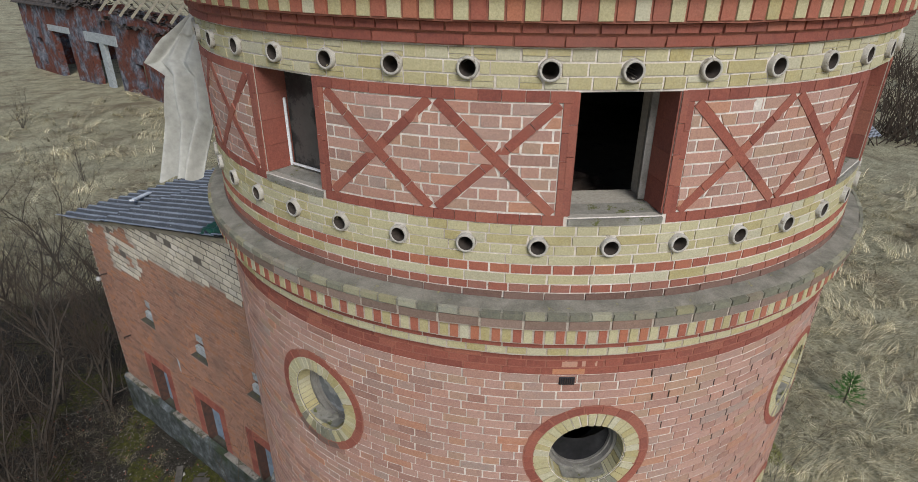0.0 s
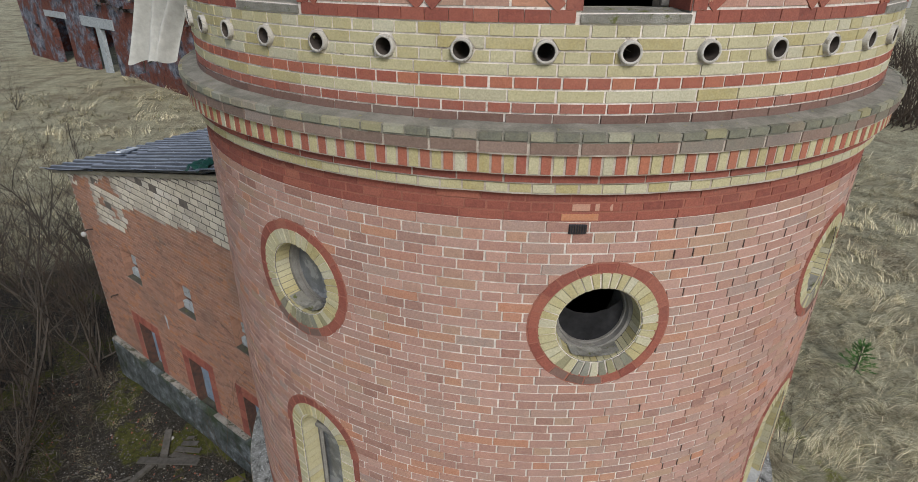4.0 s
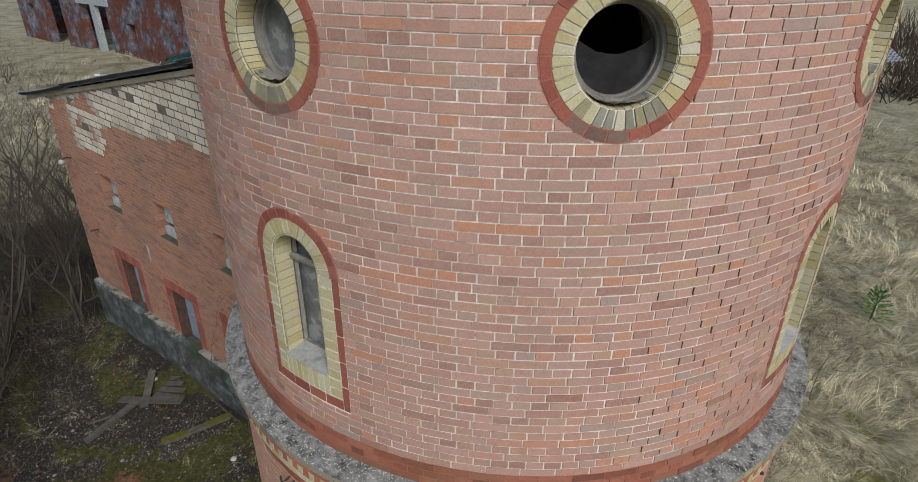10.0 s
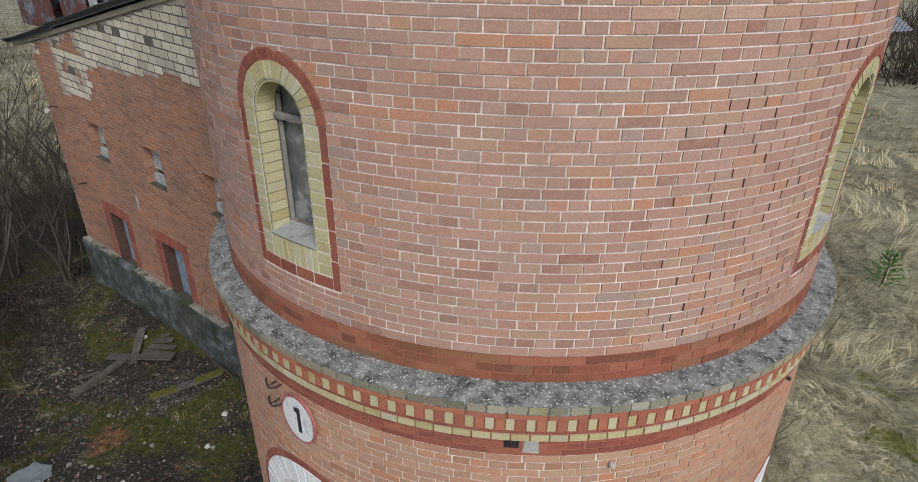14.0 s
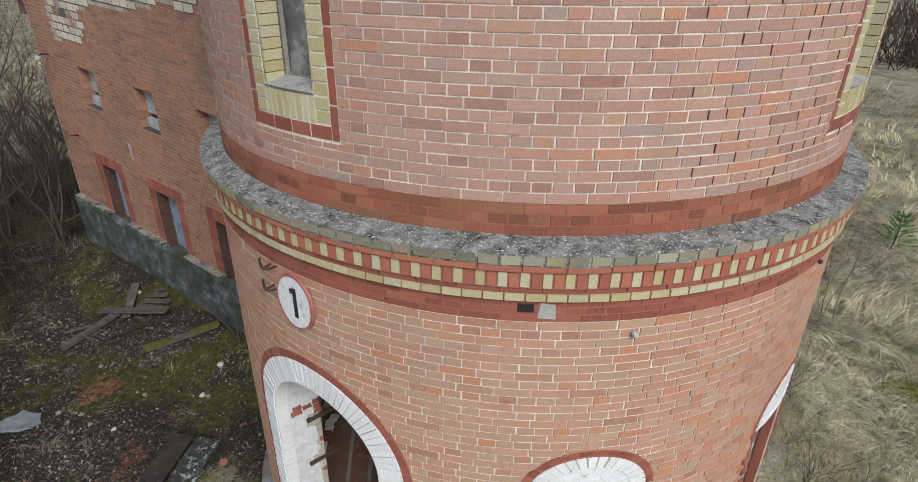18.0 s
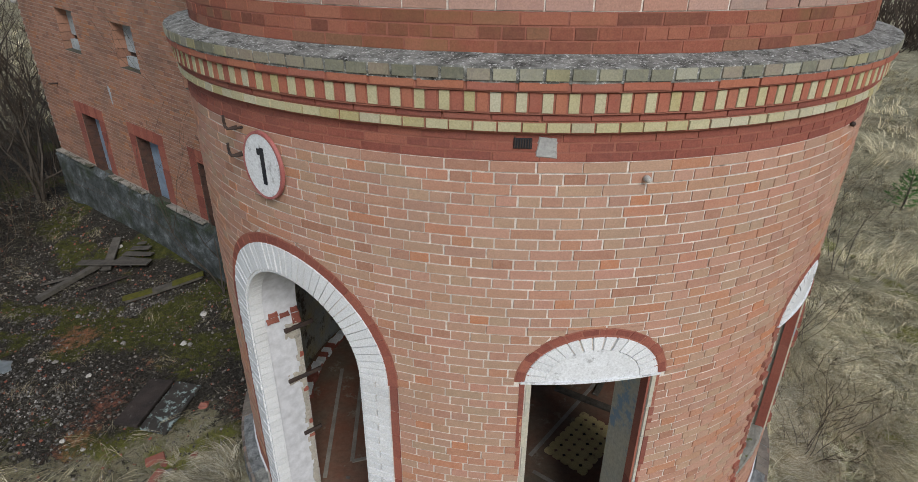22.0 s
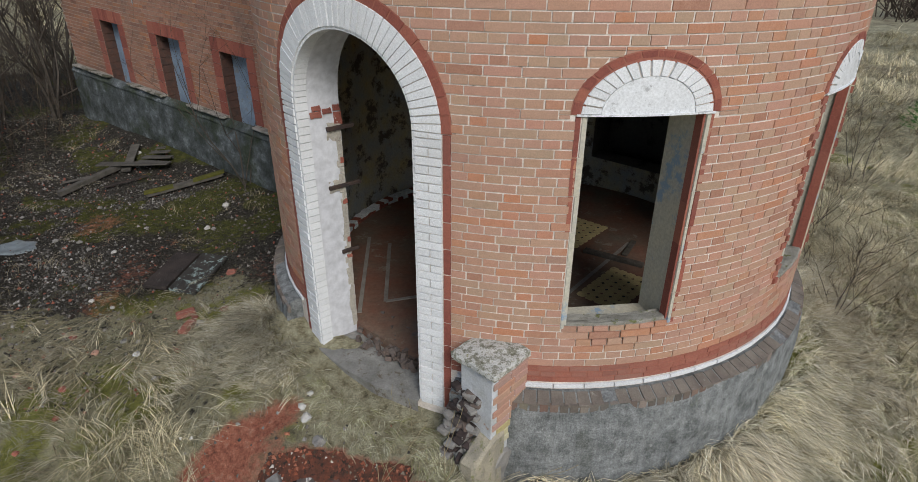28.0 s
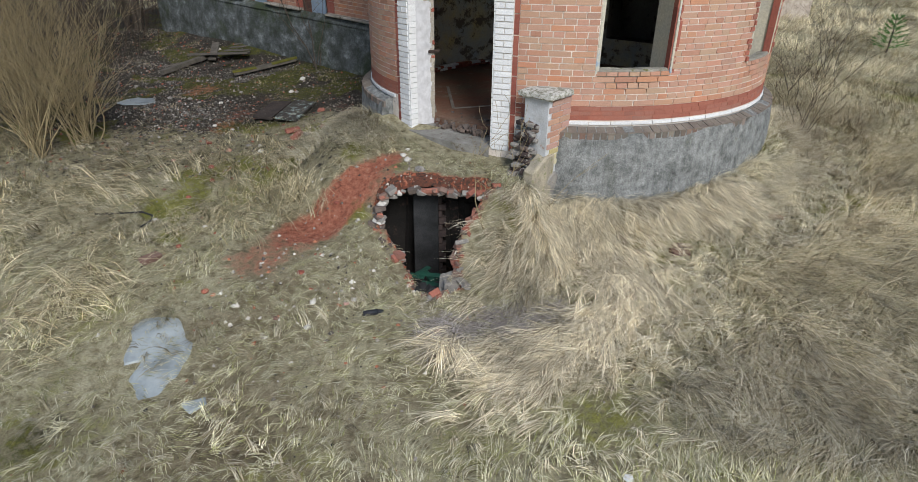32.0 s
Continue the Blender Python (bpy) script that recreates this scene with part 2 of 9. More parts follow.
M_PIPE = plain_mat("clay_pipe", (0.52, 0.50, 0.46), (0.40, 0.37, 0.32), 9, 0.8, 0.4, (0.25, 0.22, 0.18))
# near black: the shade down the bore put into the colour
M_PIPE_IN = plain_mat("pipe_inside", (0.07, 0.055, 0.045), (0.035, 0.03, 0.027), 9, 0.8)
M_GREYWOOD = plain_mat("grey_window_wood", (0.27, 0.26, 0.24), (0.15, 0.14, 0.125), 7, 0.9, 0.5)
M_STEP = plain_mat("dirty_step_cement", (0.30, 0.295, 0.275), (0.17, 0.165, 0.15), 4, 0.95, 0.7, (0.13, 0.11, 0.085))
M_IRON = plain_mat("rusty_iron", (0.07, 0.045, 0.035), (0.035, 0.03, 0.03), 14, 0.7, 0.4)
M_WOOD = plain_mat("weathered_wood", (0.135, 0.12, 0.10), (0.055, 0.048, 0.04), 7, 0.9, 0.6)
M_BLUEPAINT = plain_mat("pale_blue_paint", (0.25, 0.33, 0.42), (0.16, 0.21, 0.28), 3, 0.7, 0.3, (0.20, 0.20, 0.20))
M_ENAMEL = plain_mat("white_enamel", (0.74, 0.76, 0.78), (0.66, 0.68, 0.70), 4, 0.4, 0.1, (0.42, 0.43, 0.44))
M_REDPAINT = plain_mat("faded_red_paint", (0.42, 0.17, 0.16), (0.34, 0.10, 0.09), 6, 0.6)
M_BLACK = plain_mat("black_paint", (0.015, 0.018, 0.025), (0.03, 0.03, 0.035), 8, 0.6)
mr = Mat("corrugated_cement_sheet", 0.9)
rc = mr.mix(mr.ramp(mr.noise(2.4, 7, 0.62), [(0.32, 0.0), (0.68, 1.0)]), (0.30, 0.33, 0.38), (0.17, 0.19, 0.23))
rw = mr.n.new("ShaderNodeTexWave")
rw.bands_direction = "Y"
rw.inputs["Scale"].default_value, rw.inputs["Distortion"].default_value, rw.inputs["Phase Offset"].default_value = math.pi / 10 / 0.13, 0.35, 0.0
mr.link(mr.coord(), rw.inputs["Vector"])
# troughs darkened in the colour, as shade between the ridges
rc = mr.mix(mr.math("MULTIPLY", mr.ramp(rw.outputs["Fac"], [(0.25, 1.0), (0.6, 0.0)]), 0.8), rc, (0.035, 0.038, 0.04))
M_ROOF = mr.base(mr.mix(mr.ramp(mr.noise(20, 8, 0.7), [(0.6, 0.0), (0.66, 0.7)]), rc, (0.42, 0.44, 0.46))).bump(mr.noise(34, 5, 0.6), 0.6, 0.01).m
M_TILEROOF = plain_mat("old_roof_tiles", (0.10, 0.082, 0.072), (0.035, 0.032, 0.032), 2.2, 0.9, 0.8)
M_CLOTH = plain_mat("grey_sheet", (0.42, 0.42, 0.39), (0.34, 0.34, 0.31), 0.9, 0.7, 0.2)
M_TIMBER = plain_mat("old_timber", (0.34, 0.31, 0.24), (0.22, 0.20, 0.15), 3, 0.9, 0.5)
# pale grey mottling paints the reflection into the glass colour
mgl = Mat("dusty_glass", 0.22, 0.0, 0.5)
M_GLASS = mgl.base(mgl.ramp(mgl.noise(5, 6, 0.65), [(0.35, (0.10, 0.105, 0.11)), (0.52, (0.17, 0.18, 0.19)), (0.56, (0.27, 0.28, 0.29)), (0.75, (0.23, 0.24, 0.25))])).m


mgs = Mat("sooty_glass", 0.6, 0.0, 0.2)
M_BLACKGLASS = mgs.base(mgs.ramp(mgs.noise(7, 6, 0.65), [(0.35, (0.008, 0.008, 0.009)), (0.55, (0.018, 0.018, 0.02)), (0.75, (0.034, 0.035, 0.037))])).m

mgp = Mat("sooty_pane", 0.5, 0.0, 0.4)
M_MOTTLEDPANE = mgp.base(mgp.ramp(mgp.noise(3.2, 7, 0.7), [(0.40, (0.008, 0.008, 0.009)), (0.50, (0.03, 0.03, 0.03)), (0.54, (0.075, 0.072, 0.068)), (0.75, (0.055, 0.053, 0.05))])).m


# ---------------------------------------------------------------- mesh helpers
def mesh_of(name, verts, faces, mats, slots=None, smooth=False):
    me = bpy.data.meshes.new(name)
    me.from_pydata([tuple(v) for v in verts], [], faces)
    for m in (mats if isinstance(mats, (list, tuple)) else [mats]):
        me.materials.append(m)
    if slots is not None:
        me.polygons.foreach_set("material_index", slots)
    if smooth:
        me.polygons.foreach_set("use_smooth", [True] * len(me.polygons))
    me.update()
    return me


def put(name, me, parent=None, label="", m=None):
    ob = new(name, me)
    if m is not None:
        ob.matrix_world = m
    if parent is not None:
        ob.parent = parent
    if label:
        ob["label"] = label
    return ob


def part(name, bm, material, parent, label="", m=None, smooth=False):
    me = bpy.data.meshes.new(name)
    bmesh.ops.recalc_face_normals(bm, faces=bm.faces)
    bm.to_mesh(me)
    bm.free()
    me.materials.append(material)
    if smooth:
        me.polygons.foreach_set("use_smooth", [True] * len(me.polygons))
    return put(name, me, parent, label, m)


def box(bm, x0, y0, z0, x1, y1, z1, bevel=0.0, m=None):
    r = bmesh.ops.create_cube(bm, size=1)
    vs = r["verts"]
    for v in vs:
        v.co = Vector((x0 + (v.co.x + 0.5) * (x1 - x0), y0 + (v.co.y + 0.5) * (y1 - y0), z0 + (v.co.z + 0.5) * (z1 - z0)))
    if m is not None:
        bmesh.ops.transform(bm, matrix=m, verts=vs)
    if bevel:
        es = list({e for v in vs for e in v.link_edges})
        bmesh.ops.bevel(bm, geom=es, offset=bevel, segments=1, affect="EDGES", profile=0.5)
    return vs


def rough_up(bm, amount, scale=3.0, seed=0):
    for v in bm.verts:
        v.co += noise.noise_vector(v.co * scale + Vector((seed, seed * 0.7, 0))) * amount


def tube(path, radii, sides=6):
    """Verts and faces of a tapering tube along a path."""
    vs, fs = [], []
    n = len(path)
    for i, p in enumerate(path):
        p = Vector(p)
        d = (Vector(path[min(i + 1, n - 1)]) - Vector(path[max(i - 1, 0)])).normalized()
        a = d.orthogonal().normalized()
        b = d.cross(a)
        r = radii[i] if hasattr(radii, "__len__") else radii
        for k in range(sides):
            t = 2 * math.pi * k / sides
            vs.append(p + (a * math.cos(t) + b * math.sin(t)) * r)
    for i in range(n - 1):
        for k in range(sides):
            k2 = (k + 1) % sides
            fs.append((i * sides + k, i * sides + k2, (i + 1) * sides + k2, (i + 1) * sides + k))
    fs.append(tuple(reversed(range(sides))))
    fs.append(tuple(range((n - 1) * sides, n * sides)))
    return vs, fs


def merge(lists):
    vs, fs = [], []
    for v, f in lists:
        o = len(vs)
        vs += v
        fs += [tuple(i + o for i in q) for q in f]
    return vs, fs


def polar(deg, r, z):
    a = radians(deg)
    return (r * math.sin(a), -r * math.cos(a), z)


rnd = random.Random(7)


class Bricks:
    """Collects chamfered bricks laid on a curved or flat wall; corner places come from a function of (s, z, depth)."""

    def __init__(self, place):
        self.place, self.vs, self.fs = place, [], []

    def quad(self, c, proud=0.0, depth=0.016, chamfer=0.0025, unit=1.0):
        """c: the corners (s, z), anticlockwise from the lower left. unit: metres in one unit of s."""
        cs, cz = sum(p[0] for p in c) / 4, sum(p[1] for p in c) / 4
        o = len(self.vs)
        for s, z in c:
            ds, dz = s - cs, z - cz
            ls = max(abs(ds) * unit, 1e-6)
            k = max(0.2, 1 - chamfer / ls)
            kz = max(0.2, 1 - chamfer / max(abs(dz), 1e-6))
            self.vs.append(self.place(cs + ds * k, cz + dz * kz, proud + rnd.uniform(-0.0012, 0.0012)))
        for s, z in c:
            self.vs.append(self.place(s, z, proud - depth))
        self.fs.append((o, o + 1, o + 2, o + 3))
        for i in range(4):
            j = (i + 1) % 4
            self.fs.append((o + i, o + 4 + i, o + 4 + j, o + j))

    def mesh(self, name, mat):
        return mesh_of(name, self.vs, self.fs, mat)


def on_cyl(r):
    return lambda s, z, d: polar(s, r + d, z)


def cut(a, b, z0, z1, blocks):
    """The pieces of the brick (a..b, z0..z1) left by openings, as corner lists. A block gives its span (lo, hi) at a height, or None."""
    for blk in blocks:
        g0, g1 = blk(z0 + 0.002), blk(z1 - 0.002)
        if (g0 is None) == (g1 is None):
            continue
        g = g0 or g1
        if b <= g[0] or a >= g[1]:
            continue
        lo, hi = (z0 + 0.002, z1 - 0.002) if g0 is None else (z1 - 0.002, z0 + 0.002)
        for _ in range(12):
            m = (lo + hi) / 2
            lo, hi = (m, hi) if blk(m) is None else (lo, m)
        w = blk(hi)
        flat = w[1] - w[0] > 0.6 * (g[1] - g[0])
        if flat or (abs(hi - z0) if g0 is None else abs(z1 - hi)) > 0.02:
            gap = 0.004 if flat else 0.0
            low = (z0, hi - gap) if g0 is None else (z0, hi + 0.0005)
            up = (hi - 0.0005, z1) if g0 is None else (hi + gap, z1)
            if not flat:
                low, up = ((z0, hi), (hi, z1))
                m = (w[0] + w[1]) / 2
                far = (up if g0 is not None else low)
                near = (low if g0 is not None else up)
                out = [[(a, far[0]), (b, far[0]), (b, far[1]), (a, far[1])]]
                gn = blk(near[0] + 0.001) if g0 is not None else blk(near[1] - 0.001)
                l0, l1 = (gn[0], m) if g0 is not None else (m, gn[0])
                r0, r1 = (gn[1], m) if g0 is not None else (m, gn[1])
                if min(l0, l1) > a + 0.05 or max(l0, l1) > a + 0.05:
                    out.append([(a, near[0]), (max(a, min(b, l0)), near[0]), (max(a, min(b, l1)), near[1]), (a, near[1])])
                if max(r0, r1) < b - 0.05 or min(r0, r1) < b - 0.05:
                    out.append([(min(b, max(a, r0)), near[0]), (b, near[0]), (b, near[1]), (min(b, max(a, r1)), near[1])])
                return out
            return [q for s0, s1 in (low, up) if s1 - s0 > 0.012 for q in cut(a, b, s0, s1, blocks)]
    pieces = [((a, a), (b, b))]
    for blk in blocks:
        g0, g1 = blk(z0 + 0.002), blk(z1 - 0.002)
        if g0 is None and g1 is None:
            continue
        if g0 is None:
            g0 = ((g1[0] + g1[1]) / 2,) * 2
        if g1 is None:
            g1 = ((g0[0] + g0[1]) / 2,) * 2
        nxt = []
        for (l0, l1), (r0, r1) in pieces:
            if min(r0, r1) <= min(g0[0], g1[0]) or max(l0, l1) >= max(g0[1], g1[1]):
                nxt.append(((l0, l1), (r0, r1)))
                continue
            nr0, nr1 = min(r0, g0[0]), min(r1, g1[0])
            if nr0 - l0 > 0.12 * BRICK_MIN or nr1 - l1 > 0.12 * BRICK_MIN:
                nxt.append(((l0, l1), (max(nr0, l0), max(nr1, l1))))
            nl0, nl1 = max(l0, g0[1]), max(l1, g1[1])
            if r0 - nl0 > 0.12 * BRICK_MIN or r1 - nl1 > 0.12 * BRICK_MIN:
                nxt.append(((min(nl0, r0), min(nl1, r1)), (r0, r1)))
        pieces = nxt
    return [[(l0, z0), (r0, z0), (r1, z1), (l1, z1)] for (l0, l1), (r0, r1) in pieces]


BRICK_MIN = 1.0

# ---------------------------------------------------------------- the tower
R_TOP, R_MID, R_LOW, R_BASE, THICK = 3.17, 3.19, 3.30, 3.50, 0.46
TURNS = (-76.9, -36.0, 5.0, 46.0)
tower = tagged(new("tower"), "tall derelict round tower of salmon and yellow brick", "tower")


def round_span(c, z, r, unit):
    def span(h):
        d = r * r - (h - z) ** 2
        return None if d <= 0 else (c - math.sqrt(d) / unit, c + math.sqrt(d) / unit)
    return span


def arch_span(c, half, z0, spring, unit, rise=None):
    rise = half if rise is None else rise

    def span(h):
        if h < z0 or h > spring + rise:
            return None
        w = half if h <= spring else half * math.sqrt(max(0.0, 1 - ((h - spring) / rise) ** 2))
        return (c - w / unit, c + w / unit)
    return span


def rect_span(a, b, z0, z1):
    return lambda h: (a, b) if z0 < h < z1 else None


def round_ring(c, z, r, unit, n=40):
    return [(c + r * math.cos(2 * math.pi * k / n) / unit, z + r * math.sin(2 * math.pi * k / n)) for k in range(n)]


def arch_ring(c, half, z0, spring, unit, rise=None, n=20):
    rise = half if rise is None else rise
    pts = [(c - half / unit, z0), (c + half / unit, z0)]
    m = max(2, int((spring - z0) / 0.3))
    pts += [(c + half / unit, z0 + (spring - z0) * k / m) for k in range(1, m)]
    pts += [(c + half * math.cos(math.pi * k / n) / unit, spring + rise * math.sin(math.pi * k / n)) for k in range(n + 1)]
    pts += [(c - half / unit, spring - (spring - z0) * k / m) for k in range(1, m)]
    return pts


def inside(p, ring):
    x, y, hit, j = p[0], p[1], False, len(ring) - 1
    for i in range(len(ring)):
        (xi, yi), (xj, yj) = ring[i], ring[j]
        if (yi > y) != (yj > y) and x < (xj - xi) * (y - yi) / (yj - yi) + xi:
            hit = not hit
        j = i
    return hit


from mathutils.geometry import delaunay_2d_cdt


def sheet_with_holes(points, rings):
    """Triangles over the points, with the rings left open."""
    verts, edges = [Vector(p) for p in points], []
    for ring in rings:
        o = len(verts)
        verts += [Vector(p) for p in ring]
        edges += [(o + i, o + (i + 1) % len(ring)) for i in range(len(ring))]
    vs, _, fs, *_ = delaunay_2d_cdt(verts, edges, [], 0, 1e-5)
    keep = []
    for f in fs:
        c = sum((vs[i] for i in f), Vector((0, 0))) / len(f)
        if not any(inside(c, r) for r in rings):
            keep.append(tuple(f))
    return [tuple(v) for v in vs], keep


def weld(me):
    bm = bmesh.new()
    bm.from_mesh(me)
    bmesh.ops.remove_doubles(bm, verts=bm.verts, dist=2e-4)
    bm.to_mesh(me)
    bm.free()
    return me


def shell(name, r_out, r_in, z0, z1, rings, mats, label, lining=()):
    """A curved wall of real thickness, pierced by the rings (degrees, metres)."""
    nz = max(2, int((z1 - z0) / 0.45))
    zs = [z0 + (z1 - z0) * k / nz for k in range(nz + 1)]
    grid = [(-180 + 4.0 * k, z) for k in range(91) for z in zs]
    grid = [p for p in grid if not any(inside(p, r) for r in rings)]
    flat, tris = sheet_with_holes(grid, rings)
    n = len(flat)
    vs = [polar(s, r_out, z) for s, z in flat] + [polar(s, r_in, z) for s, z in flat]
    fs = list(tris) + [tuple(reversed([i + n for i in t])) for t in tris]
    slots = [0] * len(tris) + [1] * len(tris)
    for ring_no, ring in enumerate(rings):
        o = len(vs)
        m = len(ring)
        vs += [polar(s, r_out, z) for s, z in ring] + [polar(s, r_in, z) for s, z in ring]
        for i in range(m):
            j = (i + 1) % m
            fs.append((o + i, o + m + i, o + m + j, o + j))
            slots.append(lining[ring_no] if lining else 2)
    return put(name, weld(mesh_of(name, vs, fs, mats, slots)), tower, label)


U_TOP, U_MID, U_LOW = R_TOP * radians(1), R_MID * radians(1), R_LOW * radians(1)
ROUND_Z, ROUND_R = 8.98, (0.295, 0.415, 0.485)
ARCH = dict(z0=6.42, spring=7.35)
DOOR_C, WIN_C = -36.7, 6.6
Z_FRIEZE, Z_MID, Z_LEDGE, Z_LOW = 10.41, 9.80, 5.60, 5.0

top_rings = [[(c - 5.6, 10.93), (c + 5.2, 10.93), (c + 5.2, 11.69), (c - 5.6, 11.69)] for c in TURNS]
top_rings += [round_ring(4.5 + 8.18 * k, z, 0.05, U_TOP, 12) for k in range(-11, 12) for z in (11.81, 10.735)]
mid_rings = [round_ring(c, ROUND_Z, ROUND_R[0], U_MID) for c in TURNS]
mid_rings += [arch_ring(c, 0.255, 6.42, 7.35, U_MID) for c in (TURNS[1], TURNS[3])]
low_rings = [arch_ring(DOOR_C, 0.72, 0.42, 3.13, U_LOW)]
low_rings += [[(c - 0.47 / U_LOW, 1.38), (c + 0.47 / U_LOW, 1.38), (c + 0.47 / U_LOW, 3.32), (c - 0.47 / U_LOW, 3.32)] for c in (WIN_C, WIN_C + 41.3)]
low_rings += [[(122, 1.1), (151, 1.1), (151, 2.75), (122, 2.75)]]
low_rings += [[(162, 0.6), (181, 0.6), (181, 2.75), (162, 2.75)]]
M_GAP = 0.006
shell("wall_upper", R_TOP - M_GAP, R_TOP - THICK, 9.95, 12.35, top_rings, [M_MORTAR, M_INSIDESHADE, M_INSIDESHADE], "mortar core of the upper wall")
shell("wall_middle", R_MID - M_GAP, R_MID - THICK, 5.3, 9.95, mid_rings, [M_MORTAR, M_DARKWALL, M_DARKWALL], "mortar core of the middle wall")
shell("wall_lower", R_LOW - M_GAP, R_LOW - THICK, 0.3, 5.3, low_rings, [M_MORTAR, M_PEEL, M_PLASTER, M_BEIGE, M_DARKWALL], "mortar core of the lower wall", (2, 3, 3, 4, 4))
low_wall = tower.children[-1]
low_wall.data.materials.append(M_BARE)
for f in low_wall.data.polygons:
    if f.material_index == 2 and f.center.z > 3.0:
        f.material_index = 5

# spans that the plain brickwork leaves free
top_blocks = [rect_span(c - 6.3, c + 5.8, 10.8, 11.75) for c in TURNS]
mid_blocks = [round_span(c, ROUND_Z, ROUND_R[2], U_MID) for c in TURNS]
mid_blocks += [arch_span(c, 0.455, 6.10, 7.35, U_MID) for c in (TURNS[1], TURNS[3])]
low_blocks = [rect_span(121.5, 151.5, 1.08, 2.76), arch_span(DOOR_C, 1.035, 0.3, 3.13, U_LOW)]
for c in (WIN_C, WIN_C + 41.3):
    low_blocks += [rect_span(c - 0.50 / U_LOW, c + 0.50 / U_LOW, 1.49, 3.33), arch_span(c, 0.575, 3.30, 3.33, U_LOW, 0.455)]

COUNT = 148
HEAD = 360.0 / COUNT
GAP = 0.0082


def smooth_step(a, b, x):
    t = min(1.0, max(0.0, (x - a) / (b - a)))
    return t * t * (3 - 2 * t)


def courses(z0, z1, n, r, mat, blocks, proud=0.0, first=0, lo=-180.0, hi=180.0, wander=0.0011, apart=None, joints=None):
    """n courses in English bond as one mesh of many bricks."""
    b, unit, h, singles = Bricks(on_cyl(r)), r * radians(1), (z1 - z0) / n, []
    for k in range(n):
        a0, a1 = z0 + k * h + GAP / 2, z0 + (k + 1) * h - GAP / 2
        wide = 2 if (k + first) % 2 == 0 else 1
        bulge = 0.0016 if wide == 2 else 0.0
        shift = HEAD * (0.25 if wide == 1 else 0.0) + rnd.uniform(-0.15, 0.15) + (HEAD if (k + first) % 4 == 0 else 0)
        m = COUNT // wide
        for i in range(m):
            s0 = -180 + shift + i * HEAD * wide
            s1 = s0 + HEAD * wide
            g = GAP / 2 / unit
            if s1 < lo or s0 > hi:
                continue
            j = rnd.uniform(-0.045, 0.045)
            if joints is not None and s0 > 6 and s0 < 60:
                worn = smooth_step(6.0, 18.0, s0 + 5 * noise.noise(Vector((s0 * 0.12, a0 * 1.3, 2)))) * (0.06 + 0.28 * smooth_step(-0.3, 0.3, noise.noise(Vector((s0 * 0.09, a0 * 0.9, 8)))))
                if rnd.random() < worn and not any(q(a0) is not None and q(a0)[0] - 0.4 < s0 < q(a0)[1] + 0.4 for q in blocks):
                    # a dark strip paints the shade of an open head joint
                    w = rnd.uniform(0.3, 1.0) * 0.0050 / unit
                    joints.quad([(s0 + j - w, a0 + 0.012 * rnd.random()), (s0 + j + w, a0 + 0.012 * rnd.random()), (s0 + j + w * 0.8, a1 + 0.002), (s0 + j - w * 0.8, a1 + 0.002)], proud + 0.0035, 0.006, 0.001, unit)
            for c in cut(max(s0, lo) + g + j, min(s1, hi) - g + j, a0, a1, blocks):
                if apart and apart[0] < s0 and s1 < apart[1] and apart[2] < a0 and a1 < apart[3]:
                    one = Bricks(on_cyl(r))
                    one.quad(c, proud + bulge + rnd.gauss(0, wander), unit=unit)
                    singles.append(one.mesh("brick", mat))
                else:
                    b.quad(c, proud + bulge + rnd.gauss(0, wander), unit=unit)
    b.singles = singles
    return b


def joined(name, b, mat, label):
    ob = put(name, b.mesh(name, mat), tower, label)
    for me in b.singles:
        put("brick", me, ob)
    return tagged(ob, kind="stuff")


# near-black strips stand in for shade inside the washed-out joints
joint_shade = Bricks(on_cyl(R_MID))
joined("brickwork_middle", courses(5.83, 9.747, 53, R_MID, M_BRICK, mid_blocks, apart=(-16.0, 12.0, 5.95, 8.4), joints=joint_shade), M_BRICK, "salmon brick courses with pale joints")
joined("brickwork_lower", courses(1.06, 5.00, 53, R_LOW, M_BRICK_LOW, low_blocks, apart=(-18.0, 20.0, 3.3, 4.95)), M_BRICK_LOW, "orange brick courses with pale joints")
tagged(put("washed_out_joints", joint_shade.mesh("washed_out_joints", plain_mat("dark_crumbled_mortar", (0.13, 0.085, 0.068), (0.05, 0.035, 0.028), 30)), tower, "dark washed-out upright joints"), kind="stuff")


def band_back(z0, z1, r):
    """Red mortar behind a dark band."""
    a0, a1 = (-17.5, 305.0) if z1 < 2 else (0.0, 360.0)
    vs = [polar(a0 + (a1 - a0) * k / 120, rr, z) for k in range(121) for rr, z in ((r - 0.05, z0), (r - 0.0035, z0), (r - 0.0035, z1), (r - 0.05, z1))]
    fs = [(k * 4 + a, (k + 1) * 4 + a, (k + 1) * 4 + (a + 1) % 4, k * 4 + (a + 1) % 4) for k in range(120) for a in range(4)]
    put("band_mortar", mesh_of("band_mortar", vs, fs, M_MORTAR_RED), tower, "red mortar behind the band")


